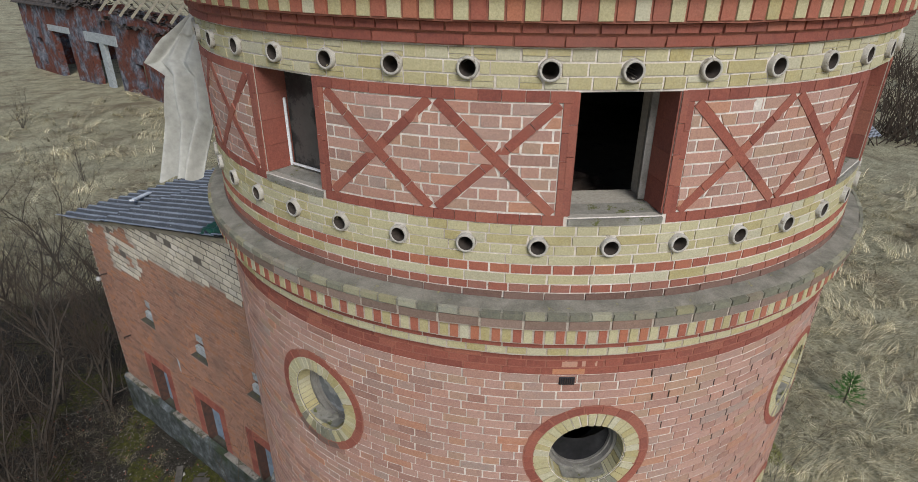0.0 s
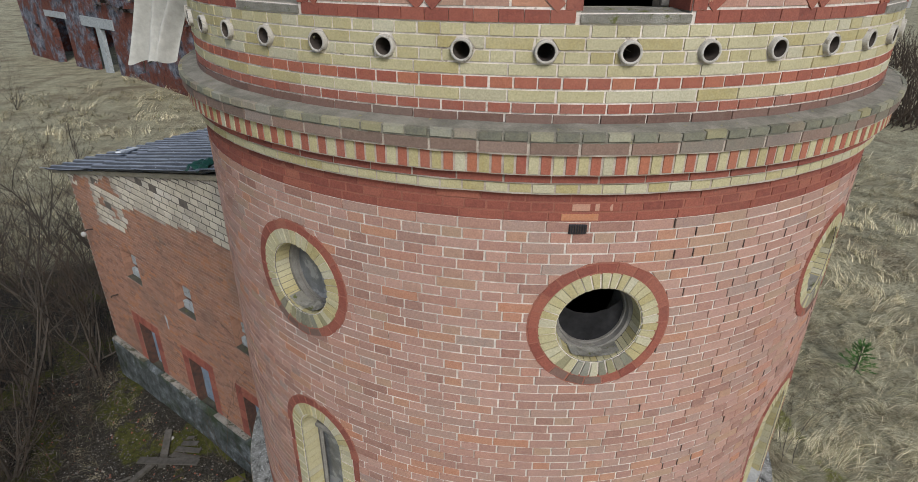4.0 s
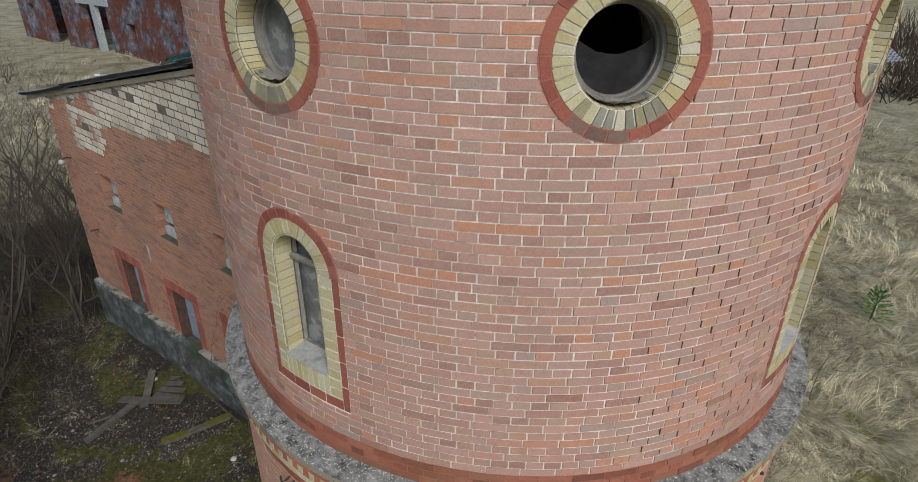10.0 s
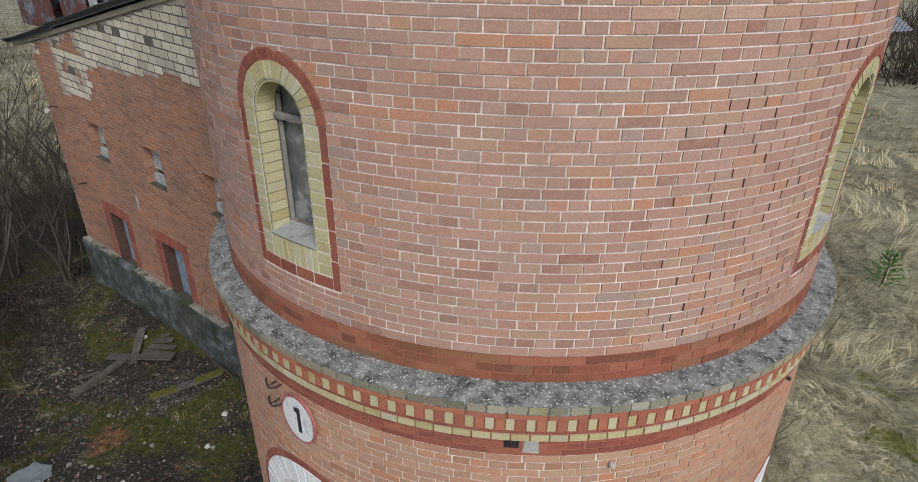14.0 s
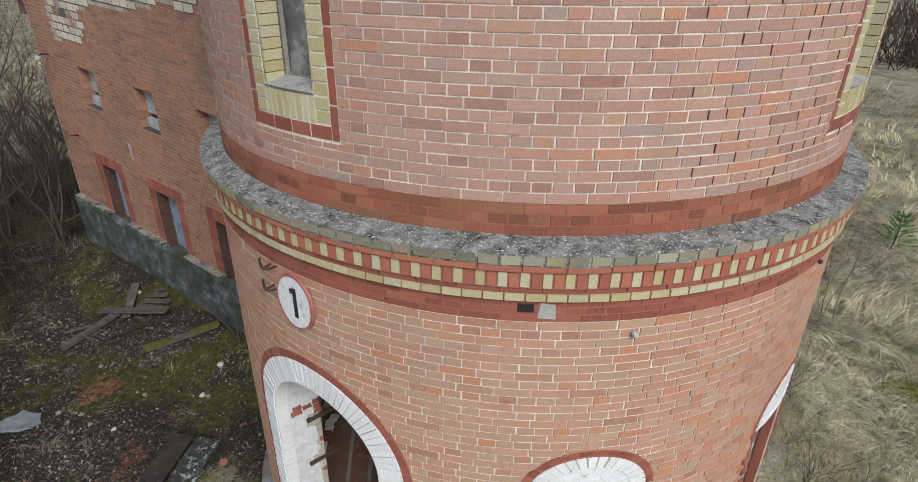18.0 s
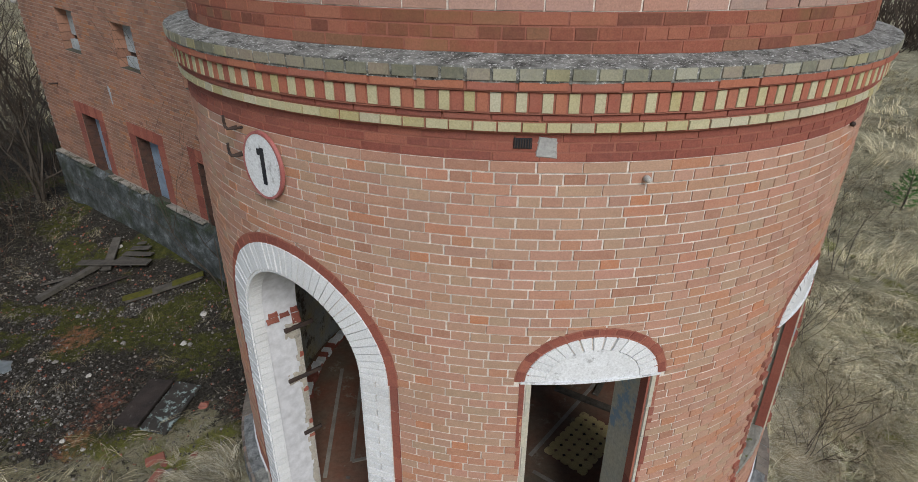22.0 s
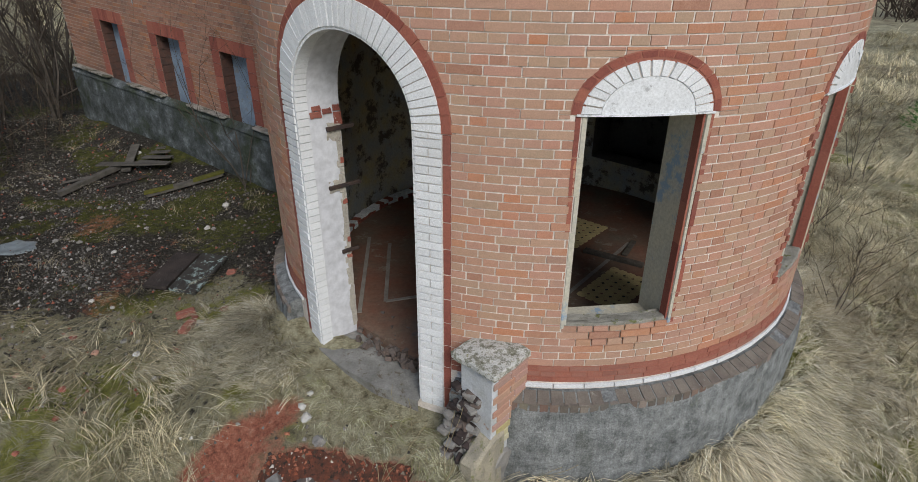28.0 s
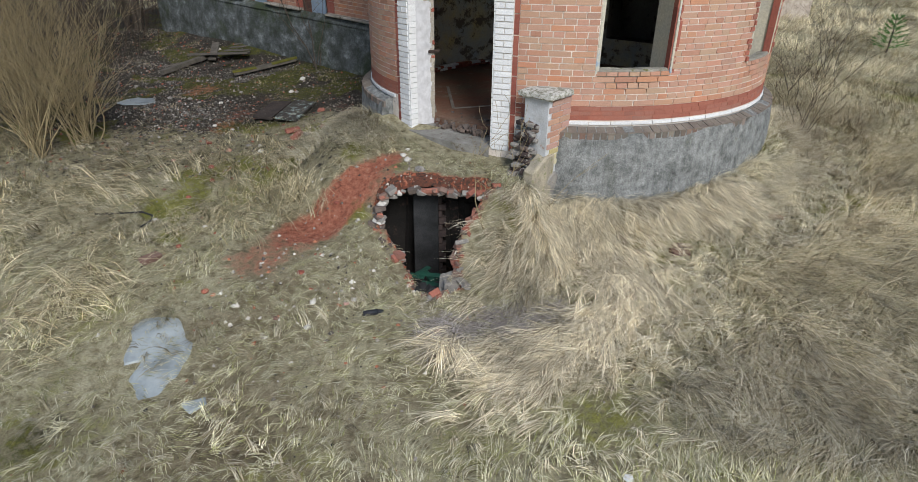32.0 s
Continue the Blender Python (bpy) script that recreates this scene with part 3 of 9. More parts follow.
for z0, z1, r in ((0.88, 1.06, R_LOW), (5.60, 5.83, R_MID), (5.0, 5.18, R_LOW), (9.747, 9.935, R_MID)):
    band_back(z0, z1, r)
joined("band_red_middle", courses(5.60, 5.83, 3, R_MID, M_REDMOSS, []), M_REDMOSS, "dark red brick band above the ledge")
joined("band_red_low", courses(5.0, 5.18, 3, R_LOW, M_RED, []), M_RED, "dark red brick band under the ledge")
joined("band_red_foot", courses(0.88, 1.06, 3, R_LOW, M_BROWNRED, [low_blocks[1]]), M_BROWNRED, "dark red brick band above the plinth")
joined("band_red_upper", courses(9.747, 9.935, 3, R_MID, M_RED, []), M_RED, "dark red brick band under the upper ledge")
pipe_spans = [round_span(4.5 + 8.18 * k, z, 0.072, U_TOP) for k in range(-11, 12) for z in (11.81, 10.735)]
joined("frieze_yellow_lower", courses(10.60, 10.875, 4, R_TOP, M_YELLOW, pipe_spans[1::2]), M_YELLOW, "pale yellow brick frieze round the pipes")
joined("frieze_yellow_upper", courses(11.70, 11.925, 3, R_TOP, M_YELLOW, pipe_spans[0::2], first=1), M_YELLOW, "pale yellow brick frieze round the pipes")
joined("course_red", courses(10.53, 10.60, 1, R_TOP, M_REDBRIGHT, [], first=1), M_REDBRIGHT, "bright red brick course")
joined("course_yellow", courses(10.458, 10.53, 1, R_TOP, M_YELLOW, []), M_YELLOW, "yellow brick course")
joined("course_brown", courses(10.396, 10.458, 1, R_TOP + 0.002, M_BROWNRED, [], first=1), M_BROWNRED, "brown-red brick course")
joined("course_dark_brown", courses(10.335, 10.396, 1, R_TOP + 0.004, M_BROWN, []), M_BROWN, "dark brown brick course")


def ring_solid(name, profile, mat, label, n=180):
    """A solid of revolution round the tower from a closed (radius, height) profile."""
    vs, fs, m = [], [], len(profile)
    for k in range(n):
        a = 360.0 * k / n
        vs += [polar(a, r + 0.004 * noise.noise(Vector((a * 0.3, r * 9, z * 9))), z + 0.005 * noise.noise(Vector((a * 0.25, 5, r * 3)))) for r, z in profile]
    for k in range(n):
        k2 = (k + 1) % n
        for i in range(m):
            j = (i + 1) % m
            fs.append((k * m + i, k2 * m + i, k2 * m + j, k * m + j))
    return put(name, mesh_of(name, vs, fs, mat), tower, label)


def row_of(name, z0, z1, r, count, mats, label, proud=0.0, gap=0.010, lo=-100.0, hi=100.0, depth=0.03, skip=None):
    """One course of single bricks, in turn of the given materials; those that face the path are parts of their own."""
    unit = r * radians(1)
    w = 360.0 / count
    made = []
    for mat in mats:
        b = Bricks(on_cyl(r))
        g = gap / 2 / unit
        b.quad([(-w / 2 + g, z0), (w / 2 - g, z0), (w / 2 - g, z1), (-w / 2 + g, z1)], proud, depth, 0.005, unit)
        made.append(b.mesh(name, mat))
    far = [Bricks(on_cyl(r)) for _ in mats]
    for k in range(count):
        s = -180 + (k + 0.5) * w
        which = k % len(mats)
        if skip and skip[0] < s < skip[1]:
            continue
        if lo < s < hi:
            put(name, made[which], tower, label[which], pose(0, 0, rnd.gauss(0, 0.0015), 0, 0, s))
        else:
            g = gap / 2 / unit
            far[which].quad([(s - w / 2 + g, z0), (s + w / 2 - g, z0), (s + w / 2 - g, z1), (s - w / 2 + g, z1)], proud, depth, 0.005, unit)
    for b, mat in zip(far, mats):
        if b.vs:
            tagged(put(name + "_rest", b.mesh(name, mat), tower), kind="stuff")


# upper ledge, from the slope down to the wall
ring_solid("ledge_upper", [(3.0, 10.27), (3.0, 10.36), (R_TOP + 0.008, 10.345), (3.24, 10.338), (3.322, 10.325), (3.318, 10.27)], M_LEDGETOP2, "mossy sloping cement ledge")
ring_solid("ledge_core_upper", [(3.0, 9.92), (3.0, 10.275), (3.314, 10.275), (3.314, 10.20), (3.287, 10.198), (3.287, 10.075), (3.242, 10.073), (3.242, 10.008), (3.228, 10.006), (3.228, 9.938), (3.18, 9.92)], M_MORTAR_GREY, "red mortar core of the ledge")
row_of("lip_brick", 10.281, 10.332, 3.325, 148, [M_LEDGE], ["grey weathered brick edge"], 0.006)
row_of("dark_brick", 10.205, 10.277, 3.318, 74, [M_EDGE], ["dark brown brick"], 0.004)
row_of("dentil", 10.078, 10.199, 3.292, 296, [M_YELLOW, M_REDBRIGHT], ["pale yellow upright brick", "red upright brick"], 0.0, 0.006)
joined("course_below_dentil", courses(10.01, 10.074, 1, 3.247, M_RED, [], wander=0.001), M_RED, "red brick course")
joined("course_yellow_upper", courses(9.942, 10.008, 1, 3.233, M_YELLOW, [], first=1), M_YELLOW, "yellow brick course")

# lower ledge
ring_solid("ledge_lower", [(3.0, 5.47), (3.0, 5.60), (R_MID + 0.004, 5.605), (3.40, 5.565), (3.395, 5.48)], M_LEDGETOP, "wide cement ledge with white lichen")
ring_solid("ledge_core_lower", [(3.0, 5.0), (3.0, 5.49), (3.385, 5.49), (3.385, 5.43), (3.362, 5.428), (3.362, 5.30), (3.335, 5.298), (3.335, 5.185), (3.29, 5.16)], M_MORTAR_RED, "red mortar core of the ledge")
row_of("lip_brick", 5.492, 5.562, 3.40, 148, [M_LEDGE], ["grey weathered brick edge"], 0.006)
row_of("header_course", 5.435, 5.488, 3.392, 74, [M_REDBRIGHT], ["orange brick"], 0.004)
row_of("dentil", 5.308, 5.426, 3.370, 288, [M_YELLOW, M_REDBRIGHT], ["pale yellow upright brick", "red upright brick"], 0.0, 0.005)
joined("course_below_dentil", courses(5.255, 5.30, 1, 3.345, M_RED, [], wander=0.001), M_RED, "red brick course")
joined("course_yellow_lower", courses(5.188, 5.252, 1, 3.348, M_YELLOW, [], first=1), M_YELLOW, "yellow brick course")

# top cornice
ring_solid("cornice_core", [(2.8, 11.92), (2.8, 12.5), (3.36, 12.5), (3.36, 12.24), (3.26, 12.235), (3.26, 12.06), (3.215, 12.055), (3.18, 11.93)], M_MORTAR_RED, "red mortar core of the cornice")
joined("course_red_lowest", courses(11.93, 11.995, 1, 3.20, M_RED, [], wander=0.001), M_RED, "dark red brick course")
joined("course_red_second", courses(12.0, 12.058, 1, 3.222, M_RED, [], first=1, wander=0.001), M_RED, "dark red brick course")
row_of("dentil", 12.066, 12.225, 3.27, 220, [M_YELLOW, M_REDBRIGHT], ["pale yellow upright brick", "red upright brick"], 0.0, 0.006)
ring_solid("roof_slab", [(0.02, 12.45), (0.02, 12.62), (3.40, 12.52), (3.40, 12.40)], M_LEDGETOP, "flat cement tower roof")

# plinth
def low_base(name, profile, mat, label, lo=-18.0, hi=302.0, n=200):
    vs, fs, m = [], [], len(profile)
    for k in range(n + 1):
        a = lo + (hi - lo) * k / n
        vs += [polar(a, r + 0.02 * noise.noise(Vector((a * 0.12, r * 3, z * 2.5))) + 0.008 * noise.noise(Vector((a * 0.6, r * 3, z * 9))), z) for r, z in profile]
    for k in range(n):
        for i in range(m):
            j = (i + 1) % m
            fs.append((k * m + i, (k + 1) * m + i, (k + 1) * m + j, k * m + j))
    fs += [tuple(range(m)), tuple(reversed([n * m + i for i in range(m)]))]
    return put(name, mesh_of(name, vs, fs, mat), tower, label)


low_base("plinth", [(3.1, -0.9), (3.1, 0.80), (3.34, 0.80), (3.47, 0.755), (3.48, 0.63), (3.495, 0.45), (3.505, 0.2), (3.51, 0.0), (3.515, -0.4), (3.515, -0.9)], M_PLINTH, "rough grey cement plinth with cracks and moss")
joined("course_white_foot", courses(0.822, 0.872, 1, R_LOW + 0.018, M_WHITE, [rect_span(-56.0, -17.6, 0.5, 1.2)]), M_WHITE, "whitewashed brick course")
row_of("edge_brick", 0.675, 0.765, 3.474, 240, [M_WEATHER, M_EDGE, M_WEATHER], ["weathered brown brick on edge"] * 3, 0.0, 0.009, -17.0, 80.0, skip=(-57.0, -17.4))
slope = Bricks(lambda s, v, d: polar(s, 3.335 + 0.135 * v, 0.806 - 0.045 * v + d))
for k in range(150):
    s0 = -17.0 + k * 2.03
    if s0 < 285:
        for v0, v1 in ((0.0, 1.0),):
            slope.quad([(s0 + 0.07, v1 + rnd.gauss(0, 0.03)), (s0 + 1.96, v1 + rnd.gauss(0, 0.03)), (s0 + 1.96, v0), (s0 + 0.07, v0)], 0.003 + rnd.gauss(0, 0.004), 0.02, 0.004, 3.4 * radians(1))
tagged(put("weathering_course", slope.mesh("weathering_course", M_SLOPE), tower, "sloping course of grey-brown bricks on the plinth"), kind="stuff")

# ---------------------------------------------------------------- surrounds of the openings
def single(name, c, r, mat, parent, proud=0.0, depth=0.03, chamfer=0.005, label=""):
    unit = r * radians(1)
    b = Bricks(on_cyl(r))
    b.quad(c, proud + rnd.gauss(0, 0.0015), depth, chamfer, unit)
    return put(name, b.mesh(name, mat), parent, label)


def ring_bricks(parent, c, z, r0, r1, count, r, mat, name, gap=0.008, a0=0.0, a1=360.0, squash=1.0, proud=0.0, depth=0.03):
    """Wedge bricks round an arch: centre, inner and outer radius."""
    unit = r * radians(1)
    st = (a1 - a0) / count
    for k in range(count):
        g0, g1 = math.degrees(gap / 2 / r0), math.degrees(gap / 2 / r1)
        t0, t1 = a0 + k * st, a0 + (k + 1) * st
        f = lambda rad, t: (c + rad * math.cos(radians(t)) / unit, z + rad * squash * math.sin(radians(t)))
        q = [f(r0, t0 + g0), f(r1, t0 + g1), f(r1, t1 - g1), f(r0, t1 - g0)]
        low = squash == 1.0 and r == R_MID and a1 == 360.0 and math.sin(radians((t0 + t1) / 2)) < -0.72 and rnd.random() < 0.8
        single(name, q, r, (M_LEDGE if mat is M_YELLOW else M_BROWN) if low else mat, parent, proud, depth)


def ring_bed(parent, place, a0, a1, r0, r1, r=None, n=48):
    """Red mortar in which the bricks of a ring are laid."""
    r = R_MID if r is None else r
    vs = [polar(*(lambda p: (p[0], r + d, p[1]))(place(a0 + (a1 - a0) * k / n, q))) for k in range(n + 1) for q, d in ((r0, -0.02), (r0, 0.0015), (r1, 0.0015), (r1, -0.02))]
    fs = [(k * 4 + a, (k + 1) * 4 + a, (k + 1) * 4 + a + 1, k * 4 + a + 1) for k in range(n) for a in range(3)]
    put("ring_mortar", mesh_of("ring_mortar", vs, fs, M_MORTAR_RED), parent, "red mortar of the ring")


def reveal_bricks(parent, pts, r, deep, mat, name, gap=0.006):
    """Bricks that line an opening: each spans two boundary points (degrees, metres) and runs inwards."""
    for i in range(len(pts) - 1):
        (s0, z0), (s1, z1) = pts[i], pts[i + 1]
        k = gap / max(1e-6, math.hypot((s1 - s0) * r * radians(1), z1 - z0)) / 2
        a = (s0 + (s1 - s0) * k, z0 + (z1 - z0) * k)
        b = (s1 + (s0 - s1) * k, z1 + (z0 - z1) * k)
        out, inn = r - 0.012, r - deep
        vs = [polar(a[0], out, a[1]), polar(b[0], out, b[1]), polar(b[0], inn, b[1]), polar(a[0], inn, a[1])]
        n = (Vector(vs[1]) - Vector(vs[0])).cross(Vector(vs[3]) - Vector(vs[0])).normalized()
        vs2 = [Vector(v) + n * 0.008 for v in vs]
        vs3 = [Vector(v) - n * 0.02 for v in vs]
        fs = [(0, 1, 2, 3), (7, 6, 5, 4), (0, 4, 5, 1), (1, 5, 6, 2), (2, 6, 7, 3), (3, 7, 4, 0)]
        put(name, mesh_of(name, [*vs2, *vs3], fs, mat), parent)


def arc_bar(name, s0, s1, r, prof, mat, parent, label, n=8):
    """A bar that follows the curve of the wall; prof: (depth, height) of its four edges."""
    vs = [polar(s0 + (s1 - s0) * k / n, r - d, z) for k in range(n + 1) for d, z in prof]
    fs = [(k * 4 + a, k * 4 + 4 + a, k * 4 + 4 + (a + 1) % 4, k * 4 + (a + 1) % 4) for k in range(n) for a in range(4)]
    put(name, mesh_of(name, vs, fs + [(0, 1, 2, 3), (n * 4 + 3, n * 4 + 2, n * 4 + 1, n * 4)], mat), parent, label)


def window_empty(name, label):
    ob = new(name)
    ob.parent = tower
    ob["label"] = label
    return ob


def curved_pane(c0, c1, z0, z1, r, n=6):
    vs = [polar(c0 + (c1 - c0) * k / n, r, z) for k in range(n + 1) for z in (z0, z1)]
    fs = [(2 * k, 2 * k + 2, 2 * k + 3, 2 * k + 1) for k in range(n)]
    return vs, fs


for i, c in enumerate(TURNS):
    w = window_empty("round_window", "round window opening with a yellow and red brick ring")
    ring_bed(w, lambda t, q: (c + q * math.cos(t) / U_MID, ROUND_Z + q * math.sin(t)), 0.0, 2 * math.pi, ROUND_R[1] - 0.01, ROUND_R[2] + 0.004)
    ring_bricks(w, c, ROUND_Z, ROUND_R[1] + 0.003, ROUND_R[2], 22, R_MID, M_RED, "red_ring_brick", 0.003, proud=0.005)
    ring_bricks(w, c, ROUND_Z, ROUND_R[0], ROUND_R[1], 38, R_MID, M_YELLOW, "yellow_wedge_brick", 0.005, proud=0.005)
    m = 38
    pts = [(c + 0.297 * math.cos(2 * math.pi * k / m) / U_MID, ROUND_Z + 0.297 * math.sin(2 * math.pi * k / m)) for k in range(m + 1)]
    reveal_bricks(w, pts, R_MID, 0.13, M_YELLOW, "reveal_brick")
    # dark iron rim set back in the opening
    rim = []
    for k in range(40):
        t = 2 * math.pi * k / 40
        for rad, dep in ((0.29, 0.135), (0.262, 0.135), (0.262, 0.18), (0.25, 0.18), (0.25, 0.24), (0.29, 0.24)):
            rim.append(polar(c + rad * math.cos(t) / U_MID, R_MID - dep, ROUND_Z + rad * math.sin(t)))
    fs = []
    for k in range(40):
        k2 = (k + 1) % 40
        for a in range(6):
            b2 = (a + 1) % 6
            fs.append((k * 6 + a, k * 6 + b2, k2 * 6 + b2, k2 * 6 + a))
    put("window_rim", mesh_of("window_rim", rim, fs, M_GREYWOOD), w, "grey weathered round frame")
    bm = bmesh.new()
    bmesh.ops.create_grid(bm, x_segments=18, y_segments=8, size=0.5)
    for v in bm.verts:
        u, d = v.co.x, v.co.y
        v.co = Vector((u * 0.34, 0.10 - d * 0.16, -math.sqrt(max(0.0, 0.285 ** 2 - (u * 0.34) ** 2)) + 0.012 + 0.03 * max(0.0, noise.noise(Vector((u * 7, d * 5, i * 3.0))) + 0.3) * (1 - 4 * u * u)))
    part("debris", bm, M_MOSSYSILL, w, "moss and crumbs in the bottom of the opening", pose(*polar(c, R_MID, ROUND_Z), 0, 0, c), True)
    if i in (2, 3):
        lower = []
        for k in range(25):
            u = -0.25 + 0.5 * k / 24
            top_ = -0.02 + 0.05 * u + 0.10 * (abs(u) / 0.25) ** 2 + 0.012 * noise.noise(Vector((u * 20, i, 0)))
            lower += [polar(c + u / U_MID, R_MID - 0.2, ROUND_Z - math.sqrt(max(0.0, 0.0625 - u * u))), polar(c + u / U_MID, R_MID - 0.2, ROUND_Z + min(top_, math.sqrt(max(0.0, 0.0625 - u * u))))]
        put("pane", mesh_of("pane", lower, [(2 * k, 2 * k + 2, 2 * k + 3, 2 * k + 1) for k in range(24)], M_BLACKGLASS), w, "lower half of a broken sooty pane")
    if i == 1:
        disc = [polar(c, R_MID - 0.2, ROUND_Z)] + [polar(c + 0.25 * math.cos(2 * math.pi * k / 32) / U_MID, R_MID - 0.2, ROUND_Z + 0.25 * math.sin(2 * math.pi * k / 32)) for k in range(32)]
        put("pane", mesh_of("pane", disc, [(0, 1 + k, 1 + (k + 1) % 32) for k in range(32)], M_GLASS), w, "dusty broken grey glass")

for c in (TURNS[1], TURNS[3]):
    w = window_empty("arched_window", "arched window with a yellow brick surround and cement sill")
    z0, sp = 6.42, 7.35
    ring_bed(w, lambda t, q: (c + q * math.cos(t) / U_MID, sp + q * math.sin(t)), 0.0, math.pi, 0.375, 0.458)
    ring_bricks(w, c, sp, 0.385, 0.454, 12, R_MID, M_RED, "red_ring_brick", 0.003, 0, 180, proud=0.005)
    ring_bricks(w, c, sp, 0.258, 0.382, 18, R_MID, M_YELLOW, "yellow_wedge_brick", 0.005, 0, 180, proud=0.004)
    for side in (-1, 1):
        for k in range(12):
            a, b = 6.22 + (sp - 6.22) * k / 12 + 0.004, 6.22 + (sp - 6.22) * (k + 1) / 12 - 0.004
            x0, x1 = sorted((c + side * 0.258 / U_MID, c + side * 0.382 / U_MID))
            single("jamb_brick", [(x0, a), (x1, a), (x1, b), (x0, b)], R_MID, M_YELLOW, w)
        for k in range(5):
            a, b = 6.11 + (sp - 6.11) * k / 5 + 0.003, 6.11 + (sp - 6.11) * (k + 1) / 5 - 0.003
            x0, x1 = sorted((c + side * 0.386 / U_MID, c + side * 0.452 / U_MID))
            single("red_jamb_brick", [(x0, a), (x1, a), (x1, b), (x0, b)], R_MID, M_RED, w)
    for k in range(8):
        x0, x1 = c + (-0.258 + 0.516 * k / 8) / U_MID, c + (-0.258 + 0.516 * (k + 1) / 8) / U_MID
        single("sill_brick", [(x0 + 0.06, 6.22), (x1 - 0.06, 6.22), (x1 - 0.06, 6.405), (x0 + 0.06, 6.405)], R_MID, M_YELLOW, w)
    for k in range(4):
        x0, x1 = c + (-0.386 + 0.772 * k / 4) / U_MID, c + (-0.386 + 0.772 * (k + 1) / 4) / U_MID
        single("red_sill_brick", [(x0 + 0.06, 6.112), (x1 - 0.06, 6.112), (x1 - 0.06, 6.212), (x0 + 0.06, 6.212)], R_MID, M_RED, w)
    h = 0.257 / U_MID
    pts = [(c - h, sp - (sp - z0) * k / 12) for k in range(12, -1, -1)]
    reveal_bricks(w, [(p[0], p[1]) for p in pts], R_MID, 0.16, M_YELLOW, "reveal_brick")
    pts = [(c + h, z0 + (sp - z0) * k / 12) for k in range(12, -1, -1)]
    reveal_bricks(w, pts, R_MID, 0.16, M_YELLOW, "reveal_brick")
    pts = [(c + 0.257 * math.cos(math.pi * k / 14) / U_MID, sp + 0.257 * math.sin(math.pi * k / 14)) for k in range(14, -1, -1)]
    reveal_bricks(w, pts, R_MID, 0.16, M_YELLOW, "reveal_brick")
    arc_bar("window_sill", c - 0.255 / U_MID, c + 0.255 / U_MID, R_MID, ((0.0, 6.41), (-0.012, 6.425), (0.2, 6.47), (0.2, 6.38)), M_CEMENT, w, "sloping grey cement sill")
    bars = []
    for a, zz0, zz1 in ((-0.225, 6.45, 7.45), (0.225, 6.45, 7.45)):
        bars.append(tube([polar(c + a / U_MID, R_MID - 0.19, zz0), polar(c + a / U_MID, R_MID - 0.19, zz1)], 0.022, 4))
    bars.append(tube([polar(c - 0.22 / U_MID, R_MID - 0.19, 6.47), polar(c + 0.22 / U_MID, R_MID - 0.19, 6.47)], 0.02, 4))
    put("window_frame", mesh_of("window_frame", *merge(bars), M_GREYWOOD), w, "grey weathered wooden frame")
    put("transom", mesh_of("transom", *tube([polar(c - 0.24 / U_MID, R_MID - 0.16, 7.30), polar(c + 0.24 / U_MID, R_MID - 0.16, 7.30)], 0.03, 6), M_GREYWOOD), w, "grey wooden transom bar")
    put("pane", mesh_of("pane", *curved_pane(c - 0.25 / U_MID, c + 0.25 / U_MID, 6.46, 7.60, R_MID - 0.215), M_GLASS), w, "dusty grey glass")

# square openings of the frieze, with red brick jambs, and the crossed panels between them
for i, c in enumerate(TURNS):
    w = window_empty("square_opening", "square glassless opening with red brick jambs and cement sill")
    for side, edge in ((-1, c - 5.6), (1, c + 5.2)):
        for k in range(4):
            a, b = 10.94 + 0.755 * k / 4 + 0.001, 10.94 + 0.755 * (k + 1) / 4 - 0.001
            x0, x1 = sorted((edge, edge + side * 0.77))
            single("jamb_brick", [(x0, a), (x1, a), (x1, b), (x0, b)], R_TOP, M_RED, w, 0.003, chamfer=0.001)
    for edge, order in ((c - 5.55, 1), (c + 5.15, -1)):
        pts = [(edge, 10.94 + 0.75 * k / 4) for k in range(5)][::order]
        reveal_bricks(w, pts[::-1], R_TOP, 0.24, M_RED, "reveal_brick", 0.002)
    arc_bar("window_sill", c - 5.6, c + 5.2, R_TOP, ((-0.006, 10.88), (-0.008, 10.922), (0.2, 10.945), (0.2, 10.86)), M_MOSSYSILL, w, "grey cement sill with yellow lichen")
    if i == 1:
        bars = merge([tube([polar(c - 5.1, R_TOP - 0.20, 10.95), polar(c - 5.1, R_TOP - 0.20, 11.45)], 0.013, 4), tube([polar(c - 5.1, R_TOP - 0.20, 10.965), polar(c + 4.8, R_TOP - 0.20, 10.965)], 0.010, 4)])
        put("window_frame", mesh_of("window_frame", *bars, M_ENAMEL), w, "narrow white frame remnant")
        put("pane", mesh_of("pane", *curved_pane(c - 5.1, c + 5.0, 10.97, 11.68, R_TOP - 0.225), M_MOTTLEDPANE), w, "sooty grey pane with torn dark stains")
    else:
        put("window_frame", mesh_of("window_frame", *merge([tube([polar(c + q, R_TOP - 0.26, 10.95), polar(c + q, R_TOP - 0.26, 11.68)], 0.03, 4) for q in (-5.0, 4.6)]), M_GREYWOOD), w, "grey weathered frame posts")


